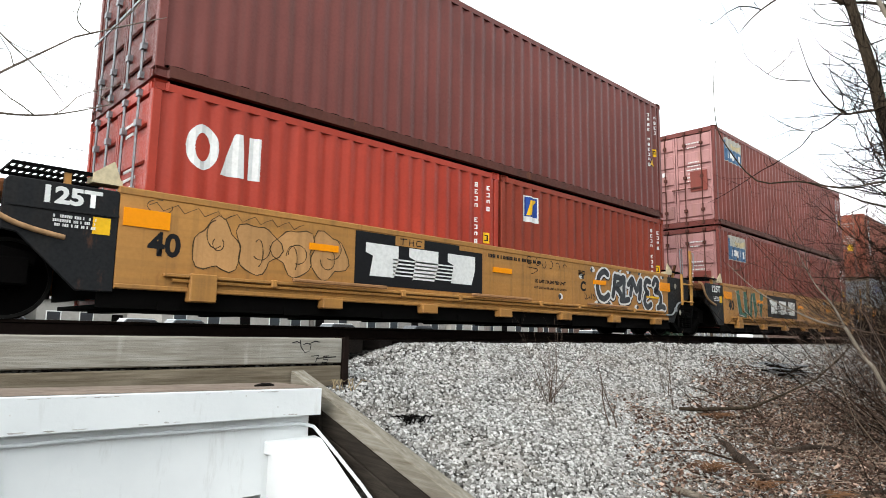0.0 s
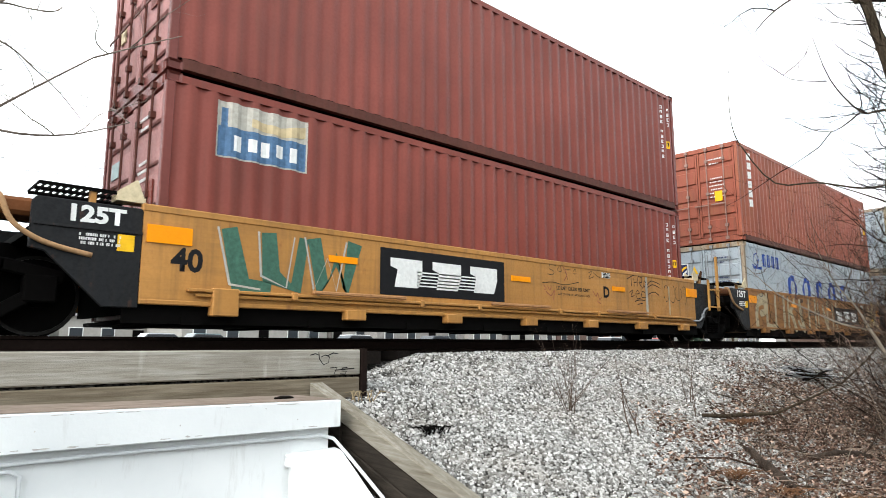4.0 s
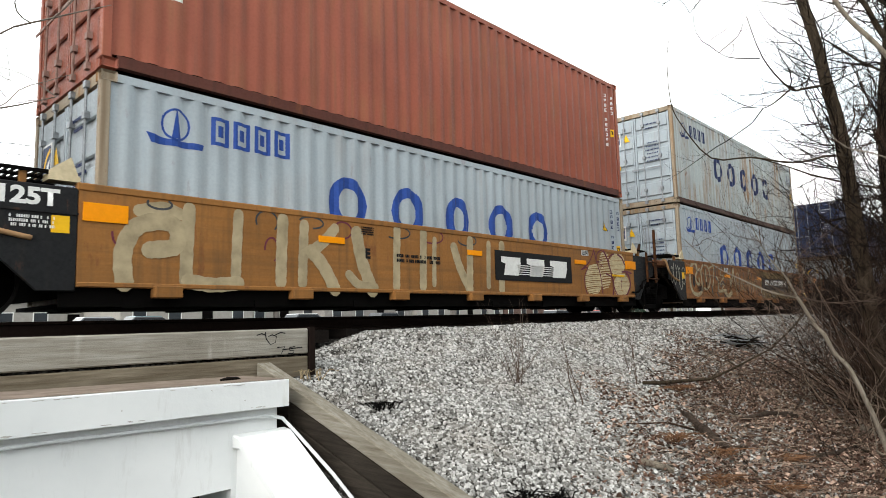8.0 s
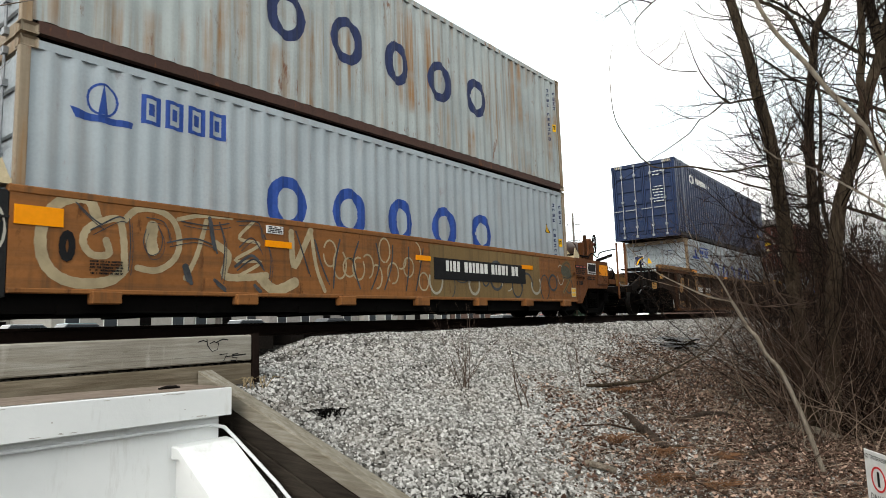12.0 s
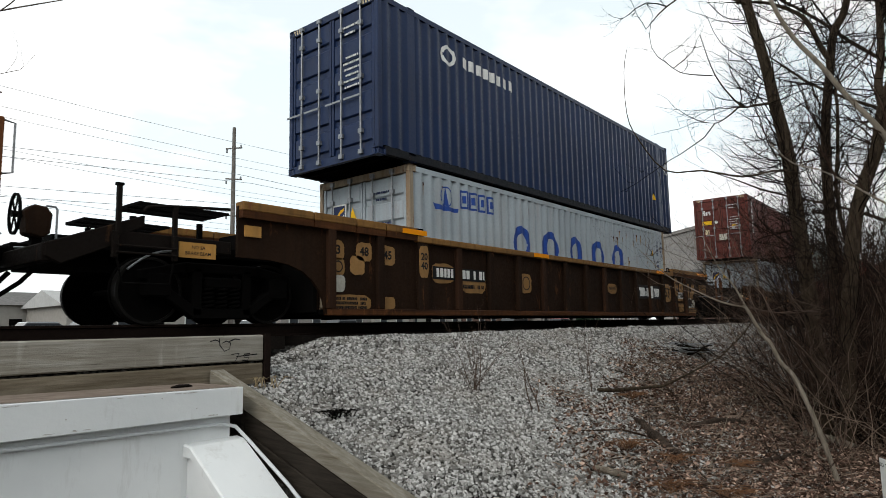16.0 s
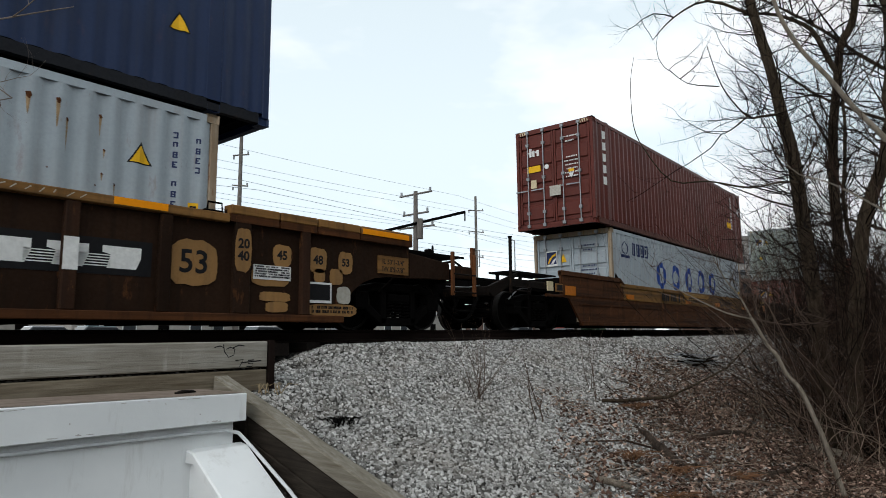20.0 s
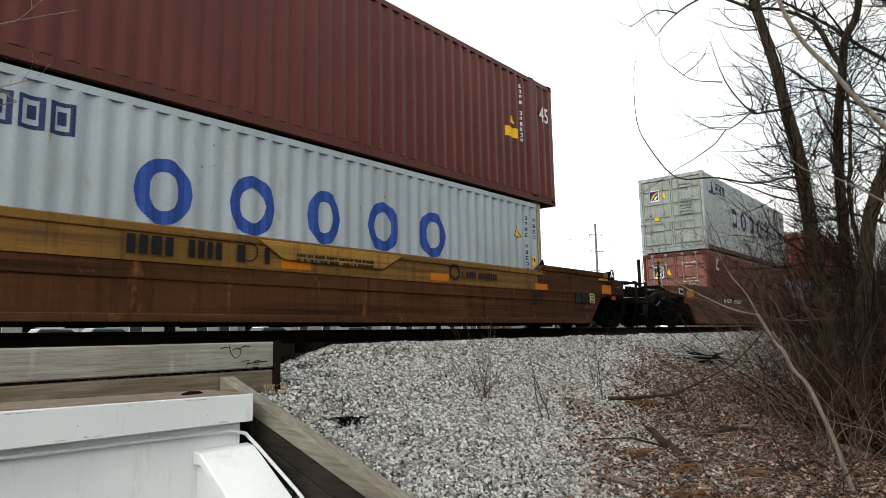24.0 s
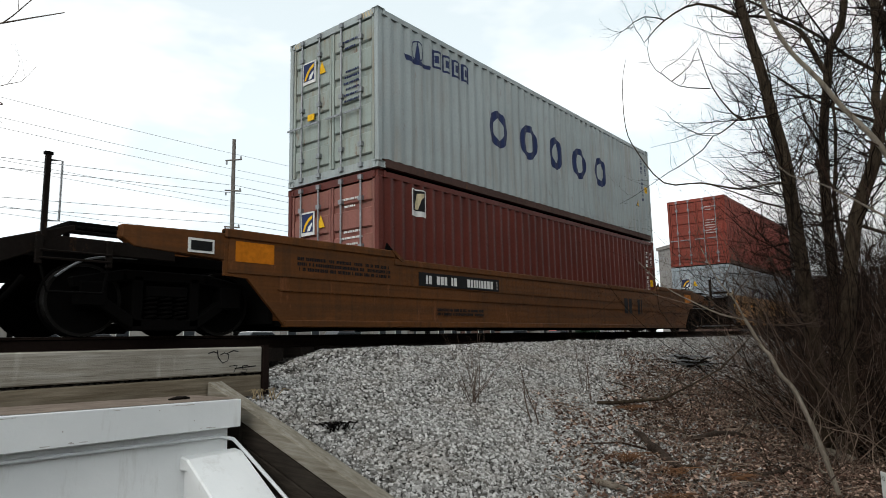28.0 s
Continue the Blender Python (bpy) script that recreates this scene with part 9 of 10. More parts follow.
def shrub(label, x, y, h, n, seed, spread=0.5, mat=None, r=0.006, kids=(0, 5, 3)):
    rnd = random.Random(seed)
    root = thing("bare_shrub", label, "shrub", pose(x, y, ground_z(x, y) - 0.03), "bare shrubs on the gravel bank")
    g = Geo()
    for i in range(n):
        d = (rnd.uniform(-spread, spread), rnd.uniform(-spread, spread), 1)
        grow(g, g, rnd, (rnd.uniform(-0.05, 0.05), rnd.uniform(-0.05, 0.05), 0), d, h * rnd.uniform(0.6, 1.05), r, 1, 0.18, 0, kids, 9)
    part("tangle", g, mat or M_TWIGRED, root)
    return root


shrub("small bare shrub growing out of the gravel", 6.78, 5.03, 1.15, 11, 31, 0.55, M_TWIGMID, 0.0055)
shrub("single thin bare sapling in the gravel", 6.95, 4.24, 1.25, 2, 32, 0.15, M_TWIGMID, 0.010, (0, 7, 2))
shrub("thin bare sapling in the gravel", 8.9, 4.5, 1.2, 2, 33, 0.5, M_TWIGMID, 0.006, (0, 3, 2))
shrub("thin bare sapling near the scrub", 9.6, 4.9, 1.1, 2, 34, 0.4, M_TWIGMID, 0.006, (0, 3, 2))
shrub("low bare shrub in the leaf litter", 9.4, 3.3, 0.8, 4, 35, 0.8)

# the dense scrub under the trees
rnd = random.Random(41)


def scrub(x, y, stems, length, r, mat, lean, bend, droop, kids, foot=0.16):
    root = thing("scrub", "tangled bare brown scrub", "shrub", pose(x, y, ground_z(x, y) - 0.03), "tangled scrub under the trees")
    g = Geo()
    for j in range(stems):
        d = (rnd.uniform(-lean, lean), rnd.uniform(-lean, lean), 1)
        grow(g, g, rnd, (rnd.uniform(-0.5, 0.5), rnd.uniform(-0.5, 0.5), 0), d, length * rnd.uniform(0.6, 1.2), r, 1, bend, droop, kids, 9, (40, 105), foot)
    part("tangle", g, mat, root)


# low criss-cross brush round the feet of the trees
for i in range(60):
    x, y = rnd.uniform(11.2, 13.0), rnd.uniform(-0.8, 2.2)
    if y > 0.150 * x + rnd.uniform(-0.35, 0.05):
        continue
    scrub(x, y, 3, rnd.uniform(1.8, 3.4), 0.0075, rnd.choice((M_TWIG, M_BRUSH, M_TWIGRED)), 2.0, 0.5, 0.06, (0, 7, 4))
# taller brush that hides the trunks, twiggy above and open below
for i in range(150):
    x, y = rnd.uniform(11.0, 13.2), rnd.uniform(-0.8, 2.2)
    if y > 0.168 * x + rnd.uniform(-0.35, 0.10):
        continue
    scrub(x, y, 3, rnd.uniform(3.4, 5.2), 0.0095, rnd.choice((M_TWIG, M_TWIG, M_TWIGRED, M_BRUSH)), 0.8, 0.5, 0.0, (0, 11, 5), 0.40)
# loose twiggy edge of the brush, reaching out beside the track
for i in range(60):
    x, y = rnd.uniform(11.0, 15.0), rnd.uniform(1.6, 3.4)
    if not 0.160 * x < y < 0.235 * x - rnd.uniform(0, 0.6):
        continue
    scrub(x, y, 2, rnd.uniform(2.0, 3.6), 0.0075, rnd.choice((M_TWIG, M_BRUSH, M_TWIGRED, M_TWIGMID)), 1.2, 0.5, 0.0, (0, 8, 4), 0.35)
# long pale canes that arch out over the litter
M_CANE = plain("pale_grey_brown_cane", (0.19, 0.140, 0.105), 0.8, 0, 0.3)
for i in range(26):
    x, y = rnd.uniform(9.4, 11.6), rnd.uniform(-0.2, 2.1)
    if y > 0.19 * x + rnd.uniform(-0.5, 0.05):
        continue
    scrub(x, y, 1, 2.4, 0.0075, rnd.choice((M_CANE, M_TWIGPALE)), 1.4, 0.45, 0.08, (0, 4, 2))
# pale dead canes across the front of the brush
for i in range(16):
    x, y = rnd.uniform(10.2, 10.9), rnd.uniform(-0.2, 1.7)
    scrub(x, y, 1, 2.2, 0.0065, rnd.choice((M_CANE, M_TWIGPALE, M_TWIGRED)), 1.6, 0.45, 0.06, (0, 4, 2))
# pale twigs that criss-cross high in the brush
for i in range(46):
    x, y = rnd.uniform(9.9, 11.0), rnd.uniform(0.2, 2.2)
    if y > 0.20 * x:
        continue
    scrub(x, y, 1, rnd.uniform(2.6, 4.2), 0.0070, rnd.choice((M_CANE, M_TWIGPALE, M_TWIGMID, M_TWIGMID)), 0.7, 0.5, 0.0, (0, 6, 3), 0.45)
# thin low suckers in the litter
for i in range(26):
    x, y = rnd.uniform(7.4, 11.5), rnd.uniform(0.6, 3.6)
    if litter(x, y) < 0.9:
        continue
    scrub(x, y, 1, 1.0, 0.0050, rnd.choice((M_TWIGRED, M_TWIG, M_TWIGPALE)), 1.2, 0.4, 0.05, (0, 3, 2))

# the thicket goes on behind
g = Geo()
for i in range(300):
    x, y = rnd.uniform(18.5, 27), rnd.uniform(-5.0, 4.2)
    if y > 0.155 * x + rnd.uniform(-0.8, 0.1):
        continue
    d = (rnd.uniform(-0.4, 0.4), rnd.uniform(-0.4, 0.4), 1)
    grow(g, g, rnd, (x, y, ground_z(x, y) - 0.05), d, rnd.uniform(3.5, 6.0), 0.026, 1, 0.40, 0.02, (0, 8, 3), 9, (35, 95))
for i in range(120):
    x, y = rnd.uniform(13.0, 18.5), rnd.uniform(-2.6, 2.9)
    if y > 0.165 * x + rnd.uniform(-0.8, 0.1):
        continue
    for j in range(4):
        d = (rnd.uniform(-0.7, 0.7), rnd.uniform(-0.7, 0.7), 1)
        grow(g, g, rnd, (x + rnd.uniform(-0.5, 0.5), y + rnd.uniform(-0.5, 0.5), ground_z(x, y) - 0.05), d, rnd.uniform(2.8, 5.0), 0.012, 1, 0.45, 0.0, (0, 7, 4), 9, (40, 100), 0.40)
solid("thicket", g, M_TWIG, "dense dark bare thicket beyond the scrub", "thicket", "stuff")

# fallen branches and logs
def lying(name, label, pts, rs, mat, seed, twiggy=0):
    root = thing(name, label, "branch", pose(*pts[0]), "fallen wood on the bank")
    g = Geo()
    p0 = Vector(pts[0])
    loc = [Vector(p) - p0 for p in pts]
    g.tube(loc, rs, 8)
    rnd = random.Random(seed)
    for i in range(twiggy):
        k = rnd.randrange(1, len(loc))
        grow(g, g, rnd, loc[k], (rnd.uniform(-1, 1), rnd.uniform(-1, 1), rnd.uniform(0.1, 0.8)), rnd.uniform(0.4, 1.0), 0.008, 2, 0.3, 0, (0, 0, 4), 9)
    part("wood", g, mat, root, smooth=True)


M_DARKBARK = bark("rotten_dark_bark", (0.014, 0.010, 0.008), (0.075, 0.055, 0.042))


def on_ground(x, y, up=0.03):
    return (x, y, ground_z(x, y) + up)


lying("fallen_log", "dark rotting log in the leaf litter", [on_ground(8.35, 3.58, 0.02), on_ground(8.20, 3.42, 0.05), on_ground(8.03, 3.27, 0.04), on_ground(7.88, 3.12, 0.07), on_ground(7.77, 2.97, 0.05), on_ground(7.63, 2.70, 0.03)], [0.030, 0.050, 0.045, 0.062, 0.055, 0.025], M_DARKBARK, 51, 2)
lying("fallen_branch", "crooked fallen branch propped on the gravel", [on_ground(9.06, 4.44, 0.04), on_ground(9.3, 4.30, 0.06), (9.8, 3.72, -1.06), (10.0, 3.41, -0.89), (10.0, 2.9, -0.61), (10.0, 2.57, -0.28), (10.0, 2.44, -0.10), (10.0, 2.2, 0.2)], [0.026, 0.028, 0.022, 0.014, 0.012, 0.010, 0.008, 0.004], M_BARK, 52, 4)
lying("fallen_branch", "dark fallen branch in leaf litter", [on_ground(9.05, 3.06, 0.05), on_ground(9.7, 2.95, 0.07), on_ground(10.29, 2.82, 0.06), on_ground(10.5, 2.6, 0.05)], [0.035, 0.04, 0.03, 0.015], M_DARKBARK, 53, 3)
lying("fallen_branch", "dark fallen branch in leaf litter", [on_ground(8.6, 2.2, 0.04), on_ground(9.1, 2.0, 0.06), on_ground(9.9, 1.9, 0.05)], [0.025, 0.03, 0.015], M_DARKBARK, 57, 3)
lying("fallen_branch", "pale broken branch end", [on_ground(6.05, 3.04, 0.04), on_ground(6.12, 2.90, 0.05), on_ground(6.19, 2.77, 0.04)], [0.030, 0.036, 0.030], M_BARKPALE, 54, 0)
lying("fallen_log", "weathered pale split log in the litter", [on_ground(11.05, 2.10, 0.05), on_ground(10.95, 1.75, 0.08), on_ground(10.86, 1.44, 0.05)], [0.05, 0.07, 0.05], M_BARKPALE, 56, 0)
rnd = random.Random(55)
for i in range(75):
    x, y = rnd.uniform(6.6, 13), rnd.uniform(0.3, 4.6)
    if litter(x, y) < 0.5:
        continue
    a, ln = rnd.uniform(0, 6.28), rnd.uniform(0.4, 1.3)
    lying("fallen_branch", "thin fallen branch in the leaf litter", [on_ground(x, y), on_ground(x + ln / 2 * math.cos(a), y + ln / 2 * math.sin(a), 0.05), on_ground(x + ln * math.cos(a + 0.2), y + ln * math.sin(a + 0.2), 0.03)], [0.014, 0.012, 0.006], rnd.choice((M_BARK, M_TWIGRED, M_BARKPALE)), 60 + i, 1 if i % 3 == 0 else 0)

# dry leaves
def scatter_leaves():
    rg = np.random.default_rng(9)
    g = Geo()
    for i in range(100000):
        x, y = rg.uniform(4.8, 15) if i % 6 else rg.uniform(15, 24), rg.uniform(-0.8, 6.4)
        if litter(x, y) < rg.uniform(-0.6, 2.0):
            continue
        s = rg.uniform(0.012, 0.036)
        a = rg.uniform(0, 6.28)
        z = ground_z(x, y) + rg.uniform(0.012, 0.065)
        c_, s_ = math.cos(a) * s, math.sin(a) * s
        t = rg.uniform(-0.9, 0.9, 4) * s
        g.add([(x - c_, y - s_, z + t[0]), (x + s_ * 0.5, y - c_ * 0.5, z + t[1]), (x + c_, y + s_, z + t[2]), (x - s_ * 0.5, y + c_ * 0.5, z + t[3])], [(0, 1, 2), (0, 2, 3)])
    return g


def leaf_mat():
    m, n, l, b = material("dry_leaf", 0.8)
    geo = n.new("ShaderNodeNewGeometry")
    ramp = n.new("ShaderNodeValToRGB")
    e = ramp.color_ramp.elements
    e[0].color, e[1].color = (0.030, 0.0175, 0.0125, 1), (0.47, 0.34, 0.265, 1)
    k = e.new(0.7)
    k.color = (0.125, 0.074, 0.054, 1)
    l.new(geo.outputs["Random Per Island"], ramp.inputs["Fac"])
    l.new(ramp.outputs["Color"], b.inputs["Base Color"])
    return m


solid("leaf_litter", scatter_leaves(), leaf_mat(), "dry brown leaves scattered over the bank", "leaves", "stuff")

# broken sticks among the leaves
def scatter_sticks():
    rg = np.random.default_rng(14)
    g = Geo()
    for i in range(5200):
        x, y = rg.uniform(5.2, 14), rg.uniform(-0.4, 5.4)
        if litter(x, y) < rg.uniform(-0.5, 1.2):
            continue
        a, ln, r = rg.uniform(0, 6.28), rg.uniform(0.06, 0.42), rg.uniform(0.0018, 0.0055)
        c_, s_ = math.cos(a), math.sin(a)
        z = ground_z(x, y) + 0.03
        g.tube([(x, y, z), (x + c_ * ln / 2 + 0.02 * s_, y + s_ * ln / 2, z + rg.uniform(0.0, 0.04)), (x + c_ * ln, y + s_ * ln, z + rg.uniform(0.0, 0.06))], [r, r, r * 0.6], 3)
    return g


def stick_mat():
    m, n, l, b = material("dead_stick", 0.85)
    geo = n.new("ShaderNodeNewGeometry")
    ramp = n.new("ShaderNodeValToRGB")
    e = ramp.color_ramp.elements
    e[0].color, e[1].color = (0.012, 0.008, 0.006, 1), (0.26, 0.195, 0.15, 1)
    l.new(geo.outputs["Random Per Island"], ramp.inputs["Fac"])
    l.new(ramp.outputs["Color"], b.inputs["Base Color"])
    return m


solid("stick_litter", scatter_sticks(), stick_mat(), "broken dry sticks scattered over the bank", "sticks", "stuff")

# a heap of thin metal rods and cable on the bank
heap = thing("scrap_heap", "small heap of pale rods and dark cable on the gravel", "scrap", pose(*on_ground(15.35, 5.12)))
rnd = random.Random(71)
for i in range(15):
    a, ln, z = rnd.gauss(-0.75, 0.55), rnd.uniform(0.28, 0.62), rnd.uniform(0.03, 0.26)
    x, y = rnd.uniform(-0.22, 0.22), rnd.uniform(-0.22, 0.22)
    lift = rnd.uniform(0, 0.16)
    part("rod", Geo().tube([(x - ln * math.cos(a), y - ln * math.sin(a), z + lift), (x, y, z + rnd.uniform(-0.02, 0.04)), (x + ln * math.cos(a), y + ln * math.sin(a), max(0.01, z - lift))], 0.015, 5), (M_STEEL, M_STEEL, M_IRON)[i % 3], heap)
for k in range(3):
    part("cable", Geo().tube([(0.1 * k + (0.26 + 0.03 * k) * math.cos(0.5 * i + k), -0.15 + 0.2 * math.sin(0.5 * i), 0.05 + 0.006 * i + 0.05 * math.sin(0.9 * i + k)) for i in range(22)], 0.016, 6), M_IRON, heap)

# tufts of dead weed
M_STRAW = plain("dry_straw", (0.26, 0.20, 0.12), 0.8, 0, 0.3)
M_DEADLEAF = plain("orange_brown_dead_weed", (0.13, 0.066, 0.034), 0.8, 0, 0.4)


def tuft(label, x, y, seed, h=0.12, n=40, spread=1.2):
    rnd = random.Random(seed)
    g = Geo()
    for i in range(n):
        d = (rnd.uniform(-spread, spread), rnd.uniform(-spread, spread), 1)
        p = (rnd.uniform(-0.14, 0.14), rnd.uniform(-0.08, 0.08), 0)
        g.tube([p, (p[0] + d[0] * h * 0.6, p[1] + d[1] * h * 0.6, h * 0.6), (p[0] + d[0] * h * 1.3, p[1] + d[1] * h * 1.3, h * 0.5)], [0.006, 0.005, 0.002], 3)
    solid("weed_tuft", g, M_IRON if seed < 85 else M_DEADLEAF if seed > 86 else M_STRAW, label, "weed", m=pose(*on_ground(x, y, 0.0)), group="weed tufts in the gravel")


tuft("dark dead weed tuft in the gravel", 4.35, 4.93, 81)
tuft("dark dead weed tuft in the gravel", 4.2, 3.1, 82, 0.10)
tuft("dark dead weed tuft in the gravel", 4.55, 3.0, 83, 0.10)
tuft("dry straw tuft at the foot of the planks", 4.08, 5.72, 86, 0.20, 12, 0.7)

for k, (x, y) in enumerate(((9.42, 4.07), (7.06, 3.15), (7.27, 2.73), (8.13, 2.33), (6.45, 2.45), (6.9, 2.05))):
    tuft("orange brown dead weed in the leaf litter", x, y, 87 + k, 0.13, 50, 1.6)

# the warning sign
sign = thing("warning_sign", "white no trespassing sign with a red prohibition ring", "sign", pose(4.30, 0.405, -0.875, 0, 0, -147))
part("post", Geo().box(-0.02, 0.02, 0.006, 0.045, -1.3, -0.02), M_CURB, sign)
part("board", Geo().box(-0.125, 0.125, 0.0, 0.005, -0.36, 0.0), M_WHITEMARK, sign, bevel=0.002)
lettering("NO TRESPASSING", 0.033, 0, -0.002, -0.035, M_BLACKMARK, sign)
part("ring", Geo().disc_y(0, -0.145, -0.003, -0.001, 0.068, 28, 0.058), plain("red_sign_ink", (0.55, 0.03, 0.03), 0.5, 0, 0.1), sign)
part("bar", Geo().box(-0.010, 0.010, -0.003, -0.001, -0.185, -0.105), M_BLACKMARK, sign)
lettering("DANGER", 0.046, 0, -0.002, -0.25, M_BLACKMARK, sign)
part("small_print", mark_bars(-0.09, -0.285, 0.18, 0.012, 3, -0.002, 77), M_BLACKMARK, sign)


# ---- beyond the track ----
M_WOODPOLE = wood("weathered_pole", (0.20, 0.185, 0.17), (0.10, 0.09, 0.08), "z")
M_WIRE = plain("grey_wire", (0.30, 0.31, 0.32), 0.6, 0.0)


def polar(az, r, z=-0.9):
    return r * math.sin(radians(az)), r * math.cos(radians(az)), z


def line_pole(label, az, r, top, arms, seed=0, rad=0.16):
    x, y, z = polar(az, r)
    root = thing("utility_pole", label, "utility pole", pose(x, y, z), "poles of the power line")
    h = top - z
    part("pole", Geo().tube([(0, 0, -0.5), (0, 0, h)], [rad, rad * 0.62], 10), M_WOODPOLE, root)
    for dz, w, tilt in arms:
        part("crossarm", Geo().tube([(0, -w / 2, h - dz), (0, w / 2, h - dz + tilt)], 0.07, 6), M_WOODPOLE, root)
        for s in (-1, 1):
            part("insulator", Geo().tube([(0, s * w * 0.45, h - dz), (0, s * w * 0.45, h - dz + 0.3)], 0.09, 6), M_STEEL, root)
    return x, y, top


# the tall poles stand in a row along the line
tops = []
for az, top in ((32.45, 18.9), (53.35, 18.9), (-20, 19.2), (63.5, 19.0)):
    yl = 52.0
    r = yl / math.cos(radians(az))
    tops.append(line_pole("tall wooden transmission pole with staggered arms", az, r, top, ((2.2, 2.6, 0.4), (5.2, 2.6, 0.5), (8.6, 2.4, 0.4)), rad=0.26))
p = line_pole("stout pole with transformers and crowded crossarms", 47.9, 44.0, 9.9, ((0.2, 3.0, 0), (1.6, 2.4, 0), (2.6, 3.4, 0.1)), rad=0.24)
x, y, z = polar(47.9, 44.0)
eq = thing("transformer_bank", "dark pole-top transformer and switch gear", "transformer", pose(x, y - 0.4, 7.2, 0, 0, -47.9))
part("can", Geo().tube([(0, 0, -0.7), (0, 0, 0.7)], 0.22, 12), M_WOODPOLE, eq)
part("boom", Geo().tube([(-2.8, 0.2, -0.2), (3.15, -0.2, 1.15)], 0.10, 6), M_IRON, eq)
part("drop_wire", Geo().tube([(3.1, -0.2, 1.1), (3.1, -0.2, 0.5)], 0.05, 5), M_IRON, eq)

rnd = random.Random(3)


def wire(y, z, x0=-160, x1=420, sag=1.2, gap=75, r=0.017, slope=0.0):
    g = Geo()
    pts = []
    n = int((x1 - x0) / 9)
    for i in range(n + 1):
        x = x0 + (x1 - x0) * i / n
        u = ((x - x0) % gap) / gap
        pts.append((x, y, z + slope * x - sag * 4 * u * (1 - u)))
    g.tube(pts, r, 4)
    solid("power_line", g, M_WIRE, "thin dark overhead power line", "power line", group="power lines beyond the track")


for y, z in ((52.4, 18.6), (50.8, 16.6), (53.2, 16.6), (50.8, 13.6), (53.2, 13.7), (50.9, 10.4), (53.1, 10.3)):
    wire(y, z, sag=1.0)
for y, z in ((33.0, 8.6), (31.5, 7.8), (34.2, 7.0), (32.4, 6.2)):
    wire(y, z, sag=0.9, gap=60, r=0.015, slope=0.03)


def house(label, x, y, w, d, h, wall, roof, ridge=1.6, seed=0):
    root = thing("house", label, "house", pose(x, y, -0.9), "houses beyond the track")
    part("wall", Geo().box(-w / 2, w / 2, -d / 2, d / 2, 0, h), wall, root)
    part("roof", Geo().add([(-w / 2 - 0.4, -d / 2 - 0.4, h), (w / 2 + 0.4, -d / 2 - 0.4, h), (w / 2 + 0.4, d / 2 + 0.4, h), (-w / 2 - 0.4, d / 2 + 0.4, h), (-w / 2 - 0.4, 0, h + ridge), (w / 2 + 0.4, 0, h + ridge)],
                           [(0, 1, 5, 4), (2, 3, 4, 5), (0, 4, 3), (1, 2, 5), (3, 2, 1, 0)]), roof, root)
    n = max(2, int(w / 2.4))
    for i in range(n):
        xx = -w / 2 + w * (i + 0.5) / n
        for zz in ([1.0] if h < 4 else [1.0, 3.8]):
            if i == n // 2 and zz < 2:
                part("door", Geo().box(xx - 0.45, xx + 0.45, -d / 2 - 0.05, -d / 2 + 0.01, 0.1, 2.1), M_IRON, root)
                continue
            win = part("window", Geo().box(xx - 0.55, xx + 0.55, -d / 2 - 0.06, -d / 2 + 0.01, zz, zz + 1.3), M_WHITEMARK, root)
            part("pane", Geo().box(xx - 0.47, xx + 0.47, -d / 2 - 0.08, -d / 2 - 0.05, zz + 0.08, zz + 1.22), M_GLASS, win)
    return root


mg, n_, l_, b_ = material("dark_window_glass", 0.08)
b_.inputs["Base Color"].default_value = (0.03, 0.035, 0.04, 1)
M_GLASS = mg
M_BRICK = plain("red_brick_far", (0.13, 0.085, 0.07), 0.9, 0, 0.3, 6)
M_SIDING = plain("pale_siding", (0.30, 0.285, 0.26), 0.8, 0, 0.12, 3)
M_TAN = plain("tan_wall", (0.24, 0.225, 0.21), 0.9, 0, 0.2, 4)
M_ROOF = plain("grey_shingle_roof", (0.16, 0.155, 0.15), 0.9, 0, 0.3, 5)
M_ROOFW = plain("pale_flat_roof", (0.42, 0.42, 0.41), 0.8, 0, 0.1, 4)
M_CONC = plain("grey_concrete_far", (0.27, 0.255, 0.24), 0.9, 0, 0.15, 2)
for i, (az, r, w, d, h, wall, roof) in enumerate([(3, 62, 14, 9, 3.0, M_TAN, M_ROOF), (16, 66, 12, 9, 3.2, M_SIDING, M_ROOF), (24, 60, 11, 8, 2.9, M_SIDING, M_ROOFW), (31, 66, 13, 9, 3.1, M_SIDING, M_ROOFW), (39, 70, 14, 9, 3.0, M_TAN, M_ROOF),
                                              (46, 78, 15, 10, 3.2, M_SIDING, M_ROOFW), (53, 90, 16, 10, 3.0, M_BRICK, M_ROOF), (59, 105, 18, 12, 3.4, M_TAN, M_ROOFW), (64, 125, 22, 12, 3.4, M_SIDING, M_ROOF), (-8, 64, 13, 9, 3.0, M_TAN, M_ROOF), (-20, 66, 13, 9, 3.0, M_SIDING, M_ROOFW)]):
    x, y, z = polar(az, r)
    house("low house seen under the passing train", x, y, w, d, h, wall, roof, 1.3)
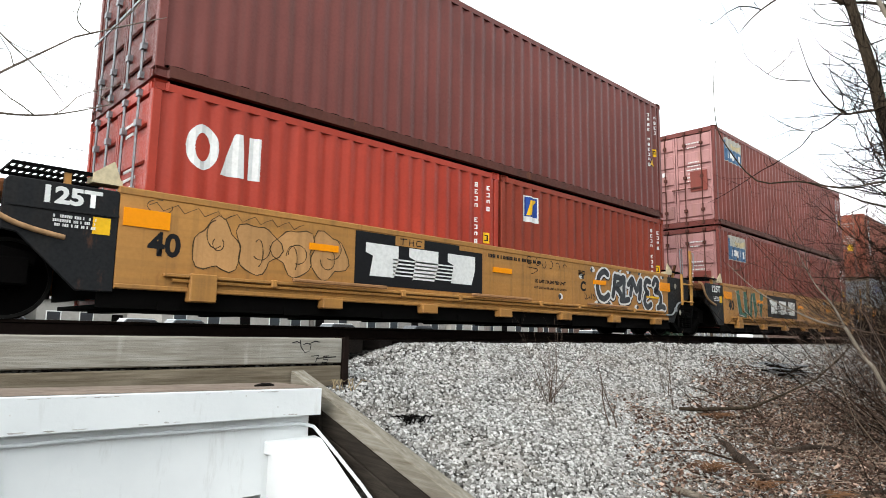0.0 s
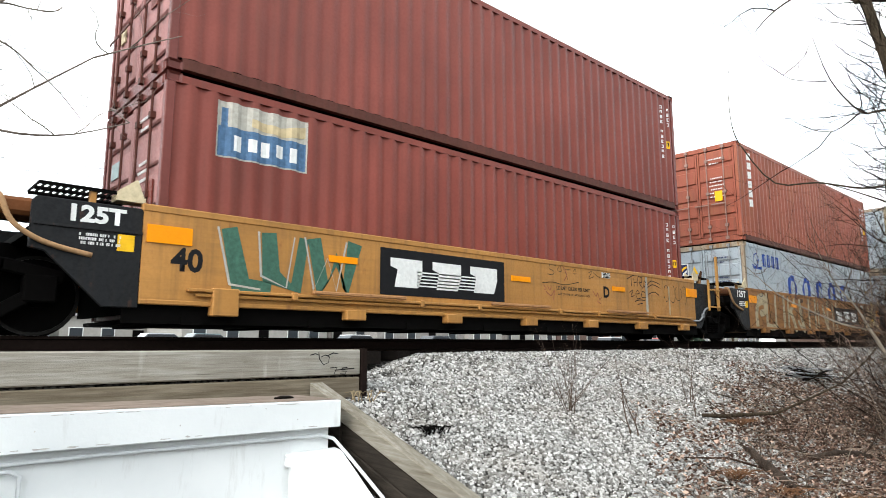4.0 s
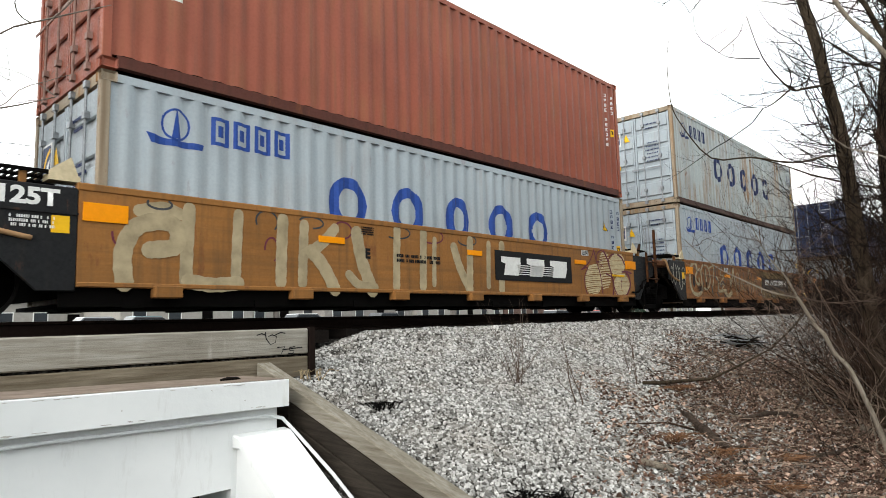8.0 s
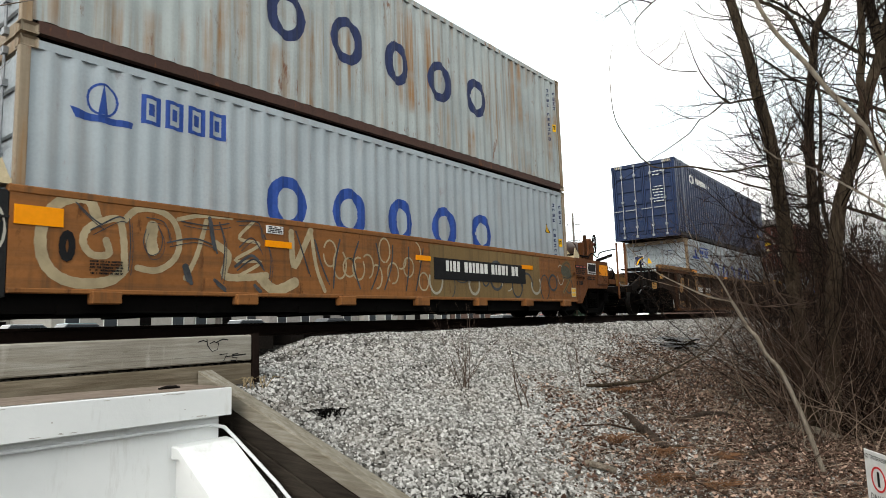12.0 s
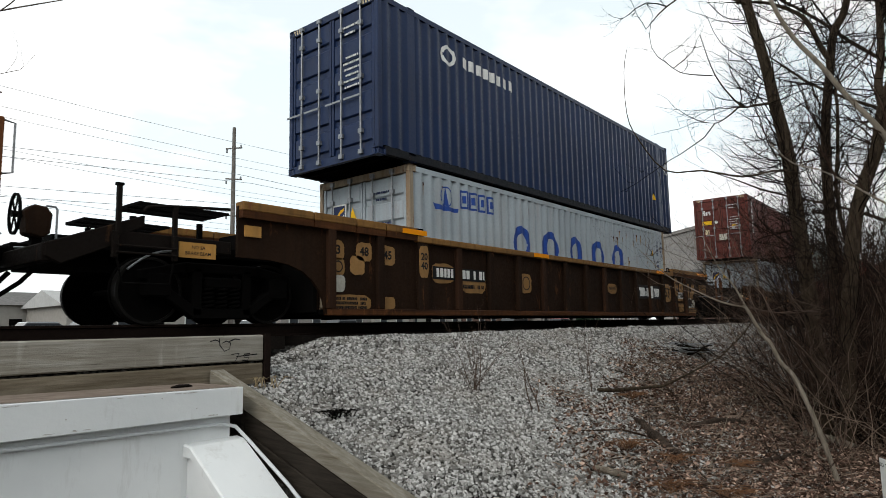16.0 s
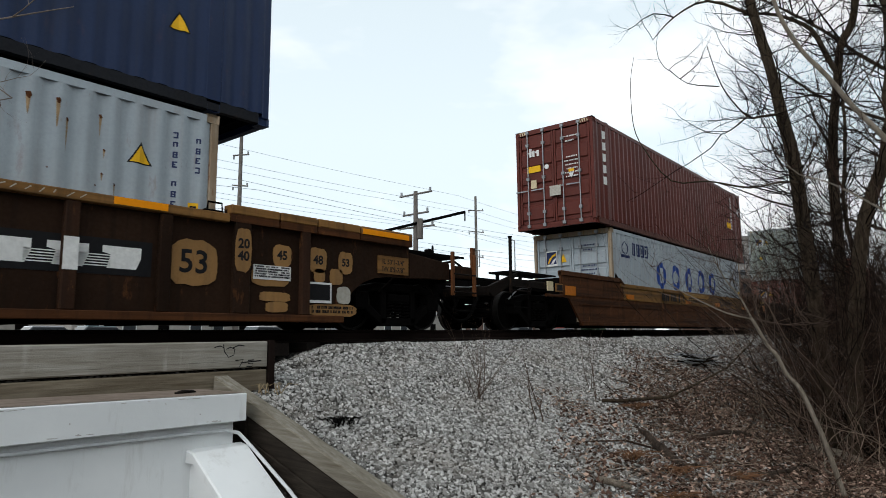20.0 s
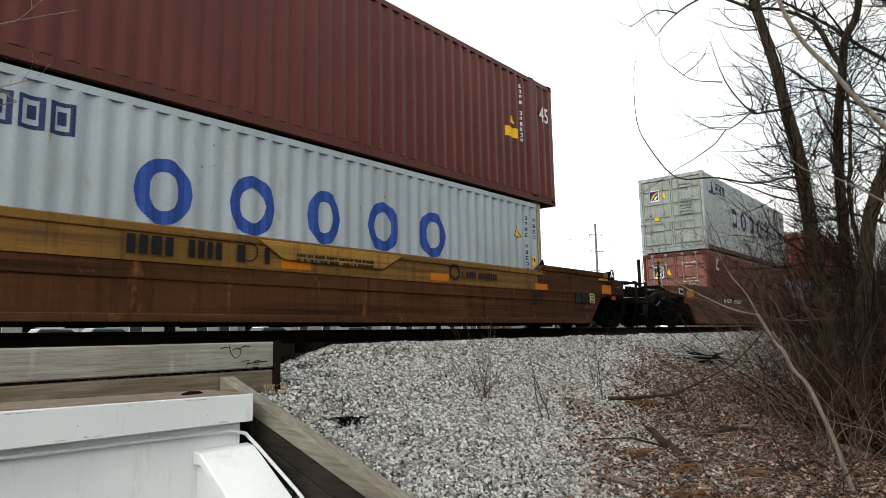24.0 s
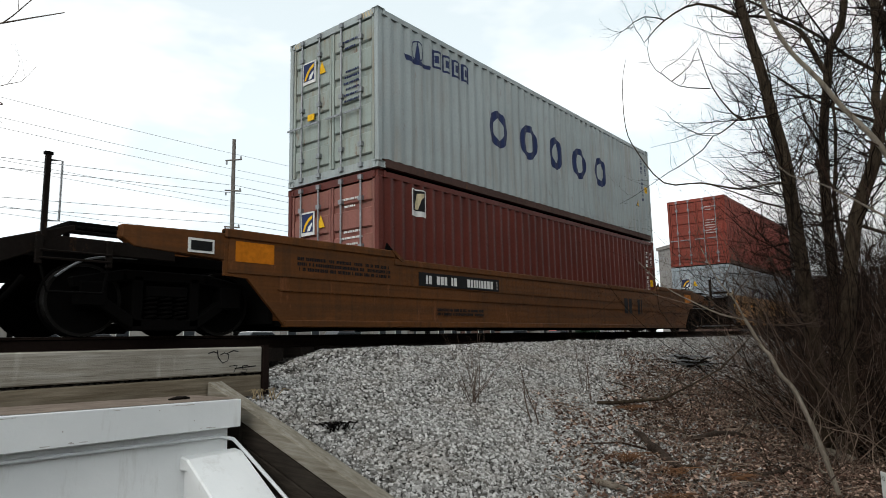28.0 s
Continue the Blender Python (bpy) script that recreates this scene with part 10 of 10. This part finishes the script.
# apartment block far to the side
x, y, z = polar(74.6, 170)
ap = thing("apartment_building", "pale concrete apartment block beyond the trees", "building", pose(x, y, -1, 0, 0, -40))
part("wall", Geo().box(-12, 12, -9, 9, 0, 22), M_CONC, ap)
part("roof", Geo().box(-12.4, 12.4, -9.4, 9.4, 22, 22.8), M_TAN, ap)
for i in range(7):
    for j in range(7):
        part("window", Geo().box(-11 + i * 3.3, -9.2 + i * 3.3, -9.06, -8.98, 1.6 + j * 2.95, 3.2 + j * 2.95), M_GLASS, ap)
x, y, z = polar(77.5, 120)
ap = thing("brick_building", "low red brick building beyond the track", "building", pose(x, y, -1, 0, 0, -40))
part("wall", Geo().box(-12, 12, -8, 8, 0, 9), M_BRICK, ap)
part("roof", Geo().box(-12.3, 12.3, -8.3, 8.3, 9, 9.5), M_ROOF, ap)
for i in range(7):
    for j in range(3):
        part("window", Geo().box(-11 + i * 3.3, -9.2 + i * 3.3, -8.06, -7.98, 1.2 + j * 2.8, 2.7 + j * 2.8), M_GLASS, ap)


def parked_car(az, r, color, name):
    x, y, z = polar(az, r)
    root = thing("parked_car", f"{name} parked car beyond the track", "car", pose(x, y, -0.9), "parked cars beyond the track")
    body = paint(name + "_car_paint", color, 0.3, 0.05, 0)
    part("body", Geo().prism([(-2.2, 0.3), (2.2, 0.3), (2.25, 0.75), (1.2, 0.95), (-1.9, 0.98), (-2.25, 0.8)], -0.85, 0.85), body, root, bevel=0.06)
    part("cabin", Geo().prism([(-1.6, 0.95), (1.15, 0.95), (0.45, 1.45), (-1.1, 1.47)], -0.75, 0.75), M_GLASS, root, bevel=0.05)
    part("roof", Geo().prism([(-1.1, 1.47), (0.45, 1.455), (0.4, 1.50), (-1.05, 1.51)], -0.72, 0.72), body, root)
    for xx in (-1.35, 1.35):
        for yy in (-0.82, 0.70):
            part("wheel", Geo().disc_y(xx, 0.33, yy - 0.06, yy + 0.16, 0.33, 18), M_IRON, root)


for az, r, col, nm in ((10, 40, (0.6, 0.6, 0.6), "white"), (19, 42, (0.5, 0.52, 0.55), "silver"), (22.5, 42, (0.2, 0.28, 0.3), "teal"), (35, 45, (0.62, 0.62, 0.62), "white"), (42, 50, (0.05, 0.05, 0.06), "black"), (57, 62, (0.62, 0.62, 0.6), "white"), (61, 75, (0.4, 0.05, 0.04), "red")):
    parked_car(az, r, col, nm)
for i, (az, r, h) in enumerate(((38, 95, 7.0), (49, 100, 8.0), (57, 110, 7.5), (66.5, 120, 9), (28, 92, 6.5), (70.5, 130, 10))):
    x, y, z = polar(az, r)
    bare_tree("distant bare tree beyond the houses", (x, y, -0.9), (0, 0, 1), h, 0.22, 300 + i, (12, 7, 4), None, None, 0.2)


def conifer(label, az, r, h, seed):
    """A far evergreen: whorls of drooping boughs set with needle clumps."""
    rnd = random.Random(seed)
    x, y, z = polar(az, r)
    root = thing("evergreen_tree", label, "tree", pose(x, y, z))
    part("trunk", Geo().tube([(0, 0, 0), (0, 0, h)], [0.22, 0.03], 6), M_BARK, root)
    g = Geo()
    for i in range(420):
        u = rnd.random() ** 0.8
        zz, a = h * (0.15 + 0.85 * u), rnd.uniform(0, 6.283)
        rr = (1 - u) * h * 0.26 * rnd.uniform(0.3, 1.1) + 0.1
        px, py, q = rr * math.cos(a), rr * math.sin(a), rnd.uniform(0.18, 0.42)
        g.add([(px - q, py, zz - 0.2), (px + q, py - q * 0.4, zz - 0.25), (px, py + q * 0.6, zz + q * 0.7), (px * 0.6, py * 0.6, zz + 0.1)], [(0, 1, 2), (1, 3, 2), (3, 0, 2), (0, 3, 1)])
    part("crown", g, plain("dark_green_needles", (0.018, 0.032, 0.020), 0.9, 0, 0.3), root)


conifer("small dark evergreen tree beyond the houses", 63.4, 96, 7.8, 8)
conifer("small dark evergreen tree beyond the houses", 61.6, 110, 7.2, 9)


# ---- what moves ----
def motions():
    for ob, x, z in MOVING:
        walk(ob, [(t, pose(x - s, TRACK_Y, z)) for t, s in ROLLED])
    ts, ss = [t for t, s in ROLLED], [s for t, s in ROLLED]
    steps = [round(0.1 * i, 3) for i in range(281)]
    rolled = [float(np.interp(t, ts, ss)) for t in steps]
    for wh, ax, side in WHEELS:
        rows = [(t, Matrix.Translation((ax, side * 0.755, WHEEL_R)) @ Matrix.Rotation(-s / WHEEL_R, 4, "Y") @ Matrix.Rotation(0 if side < 0 else math.pi, 4, "Z"))
                for t, s in zip(steps, rolled)]
        walk(wh, rows)


motions()
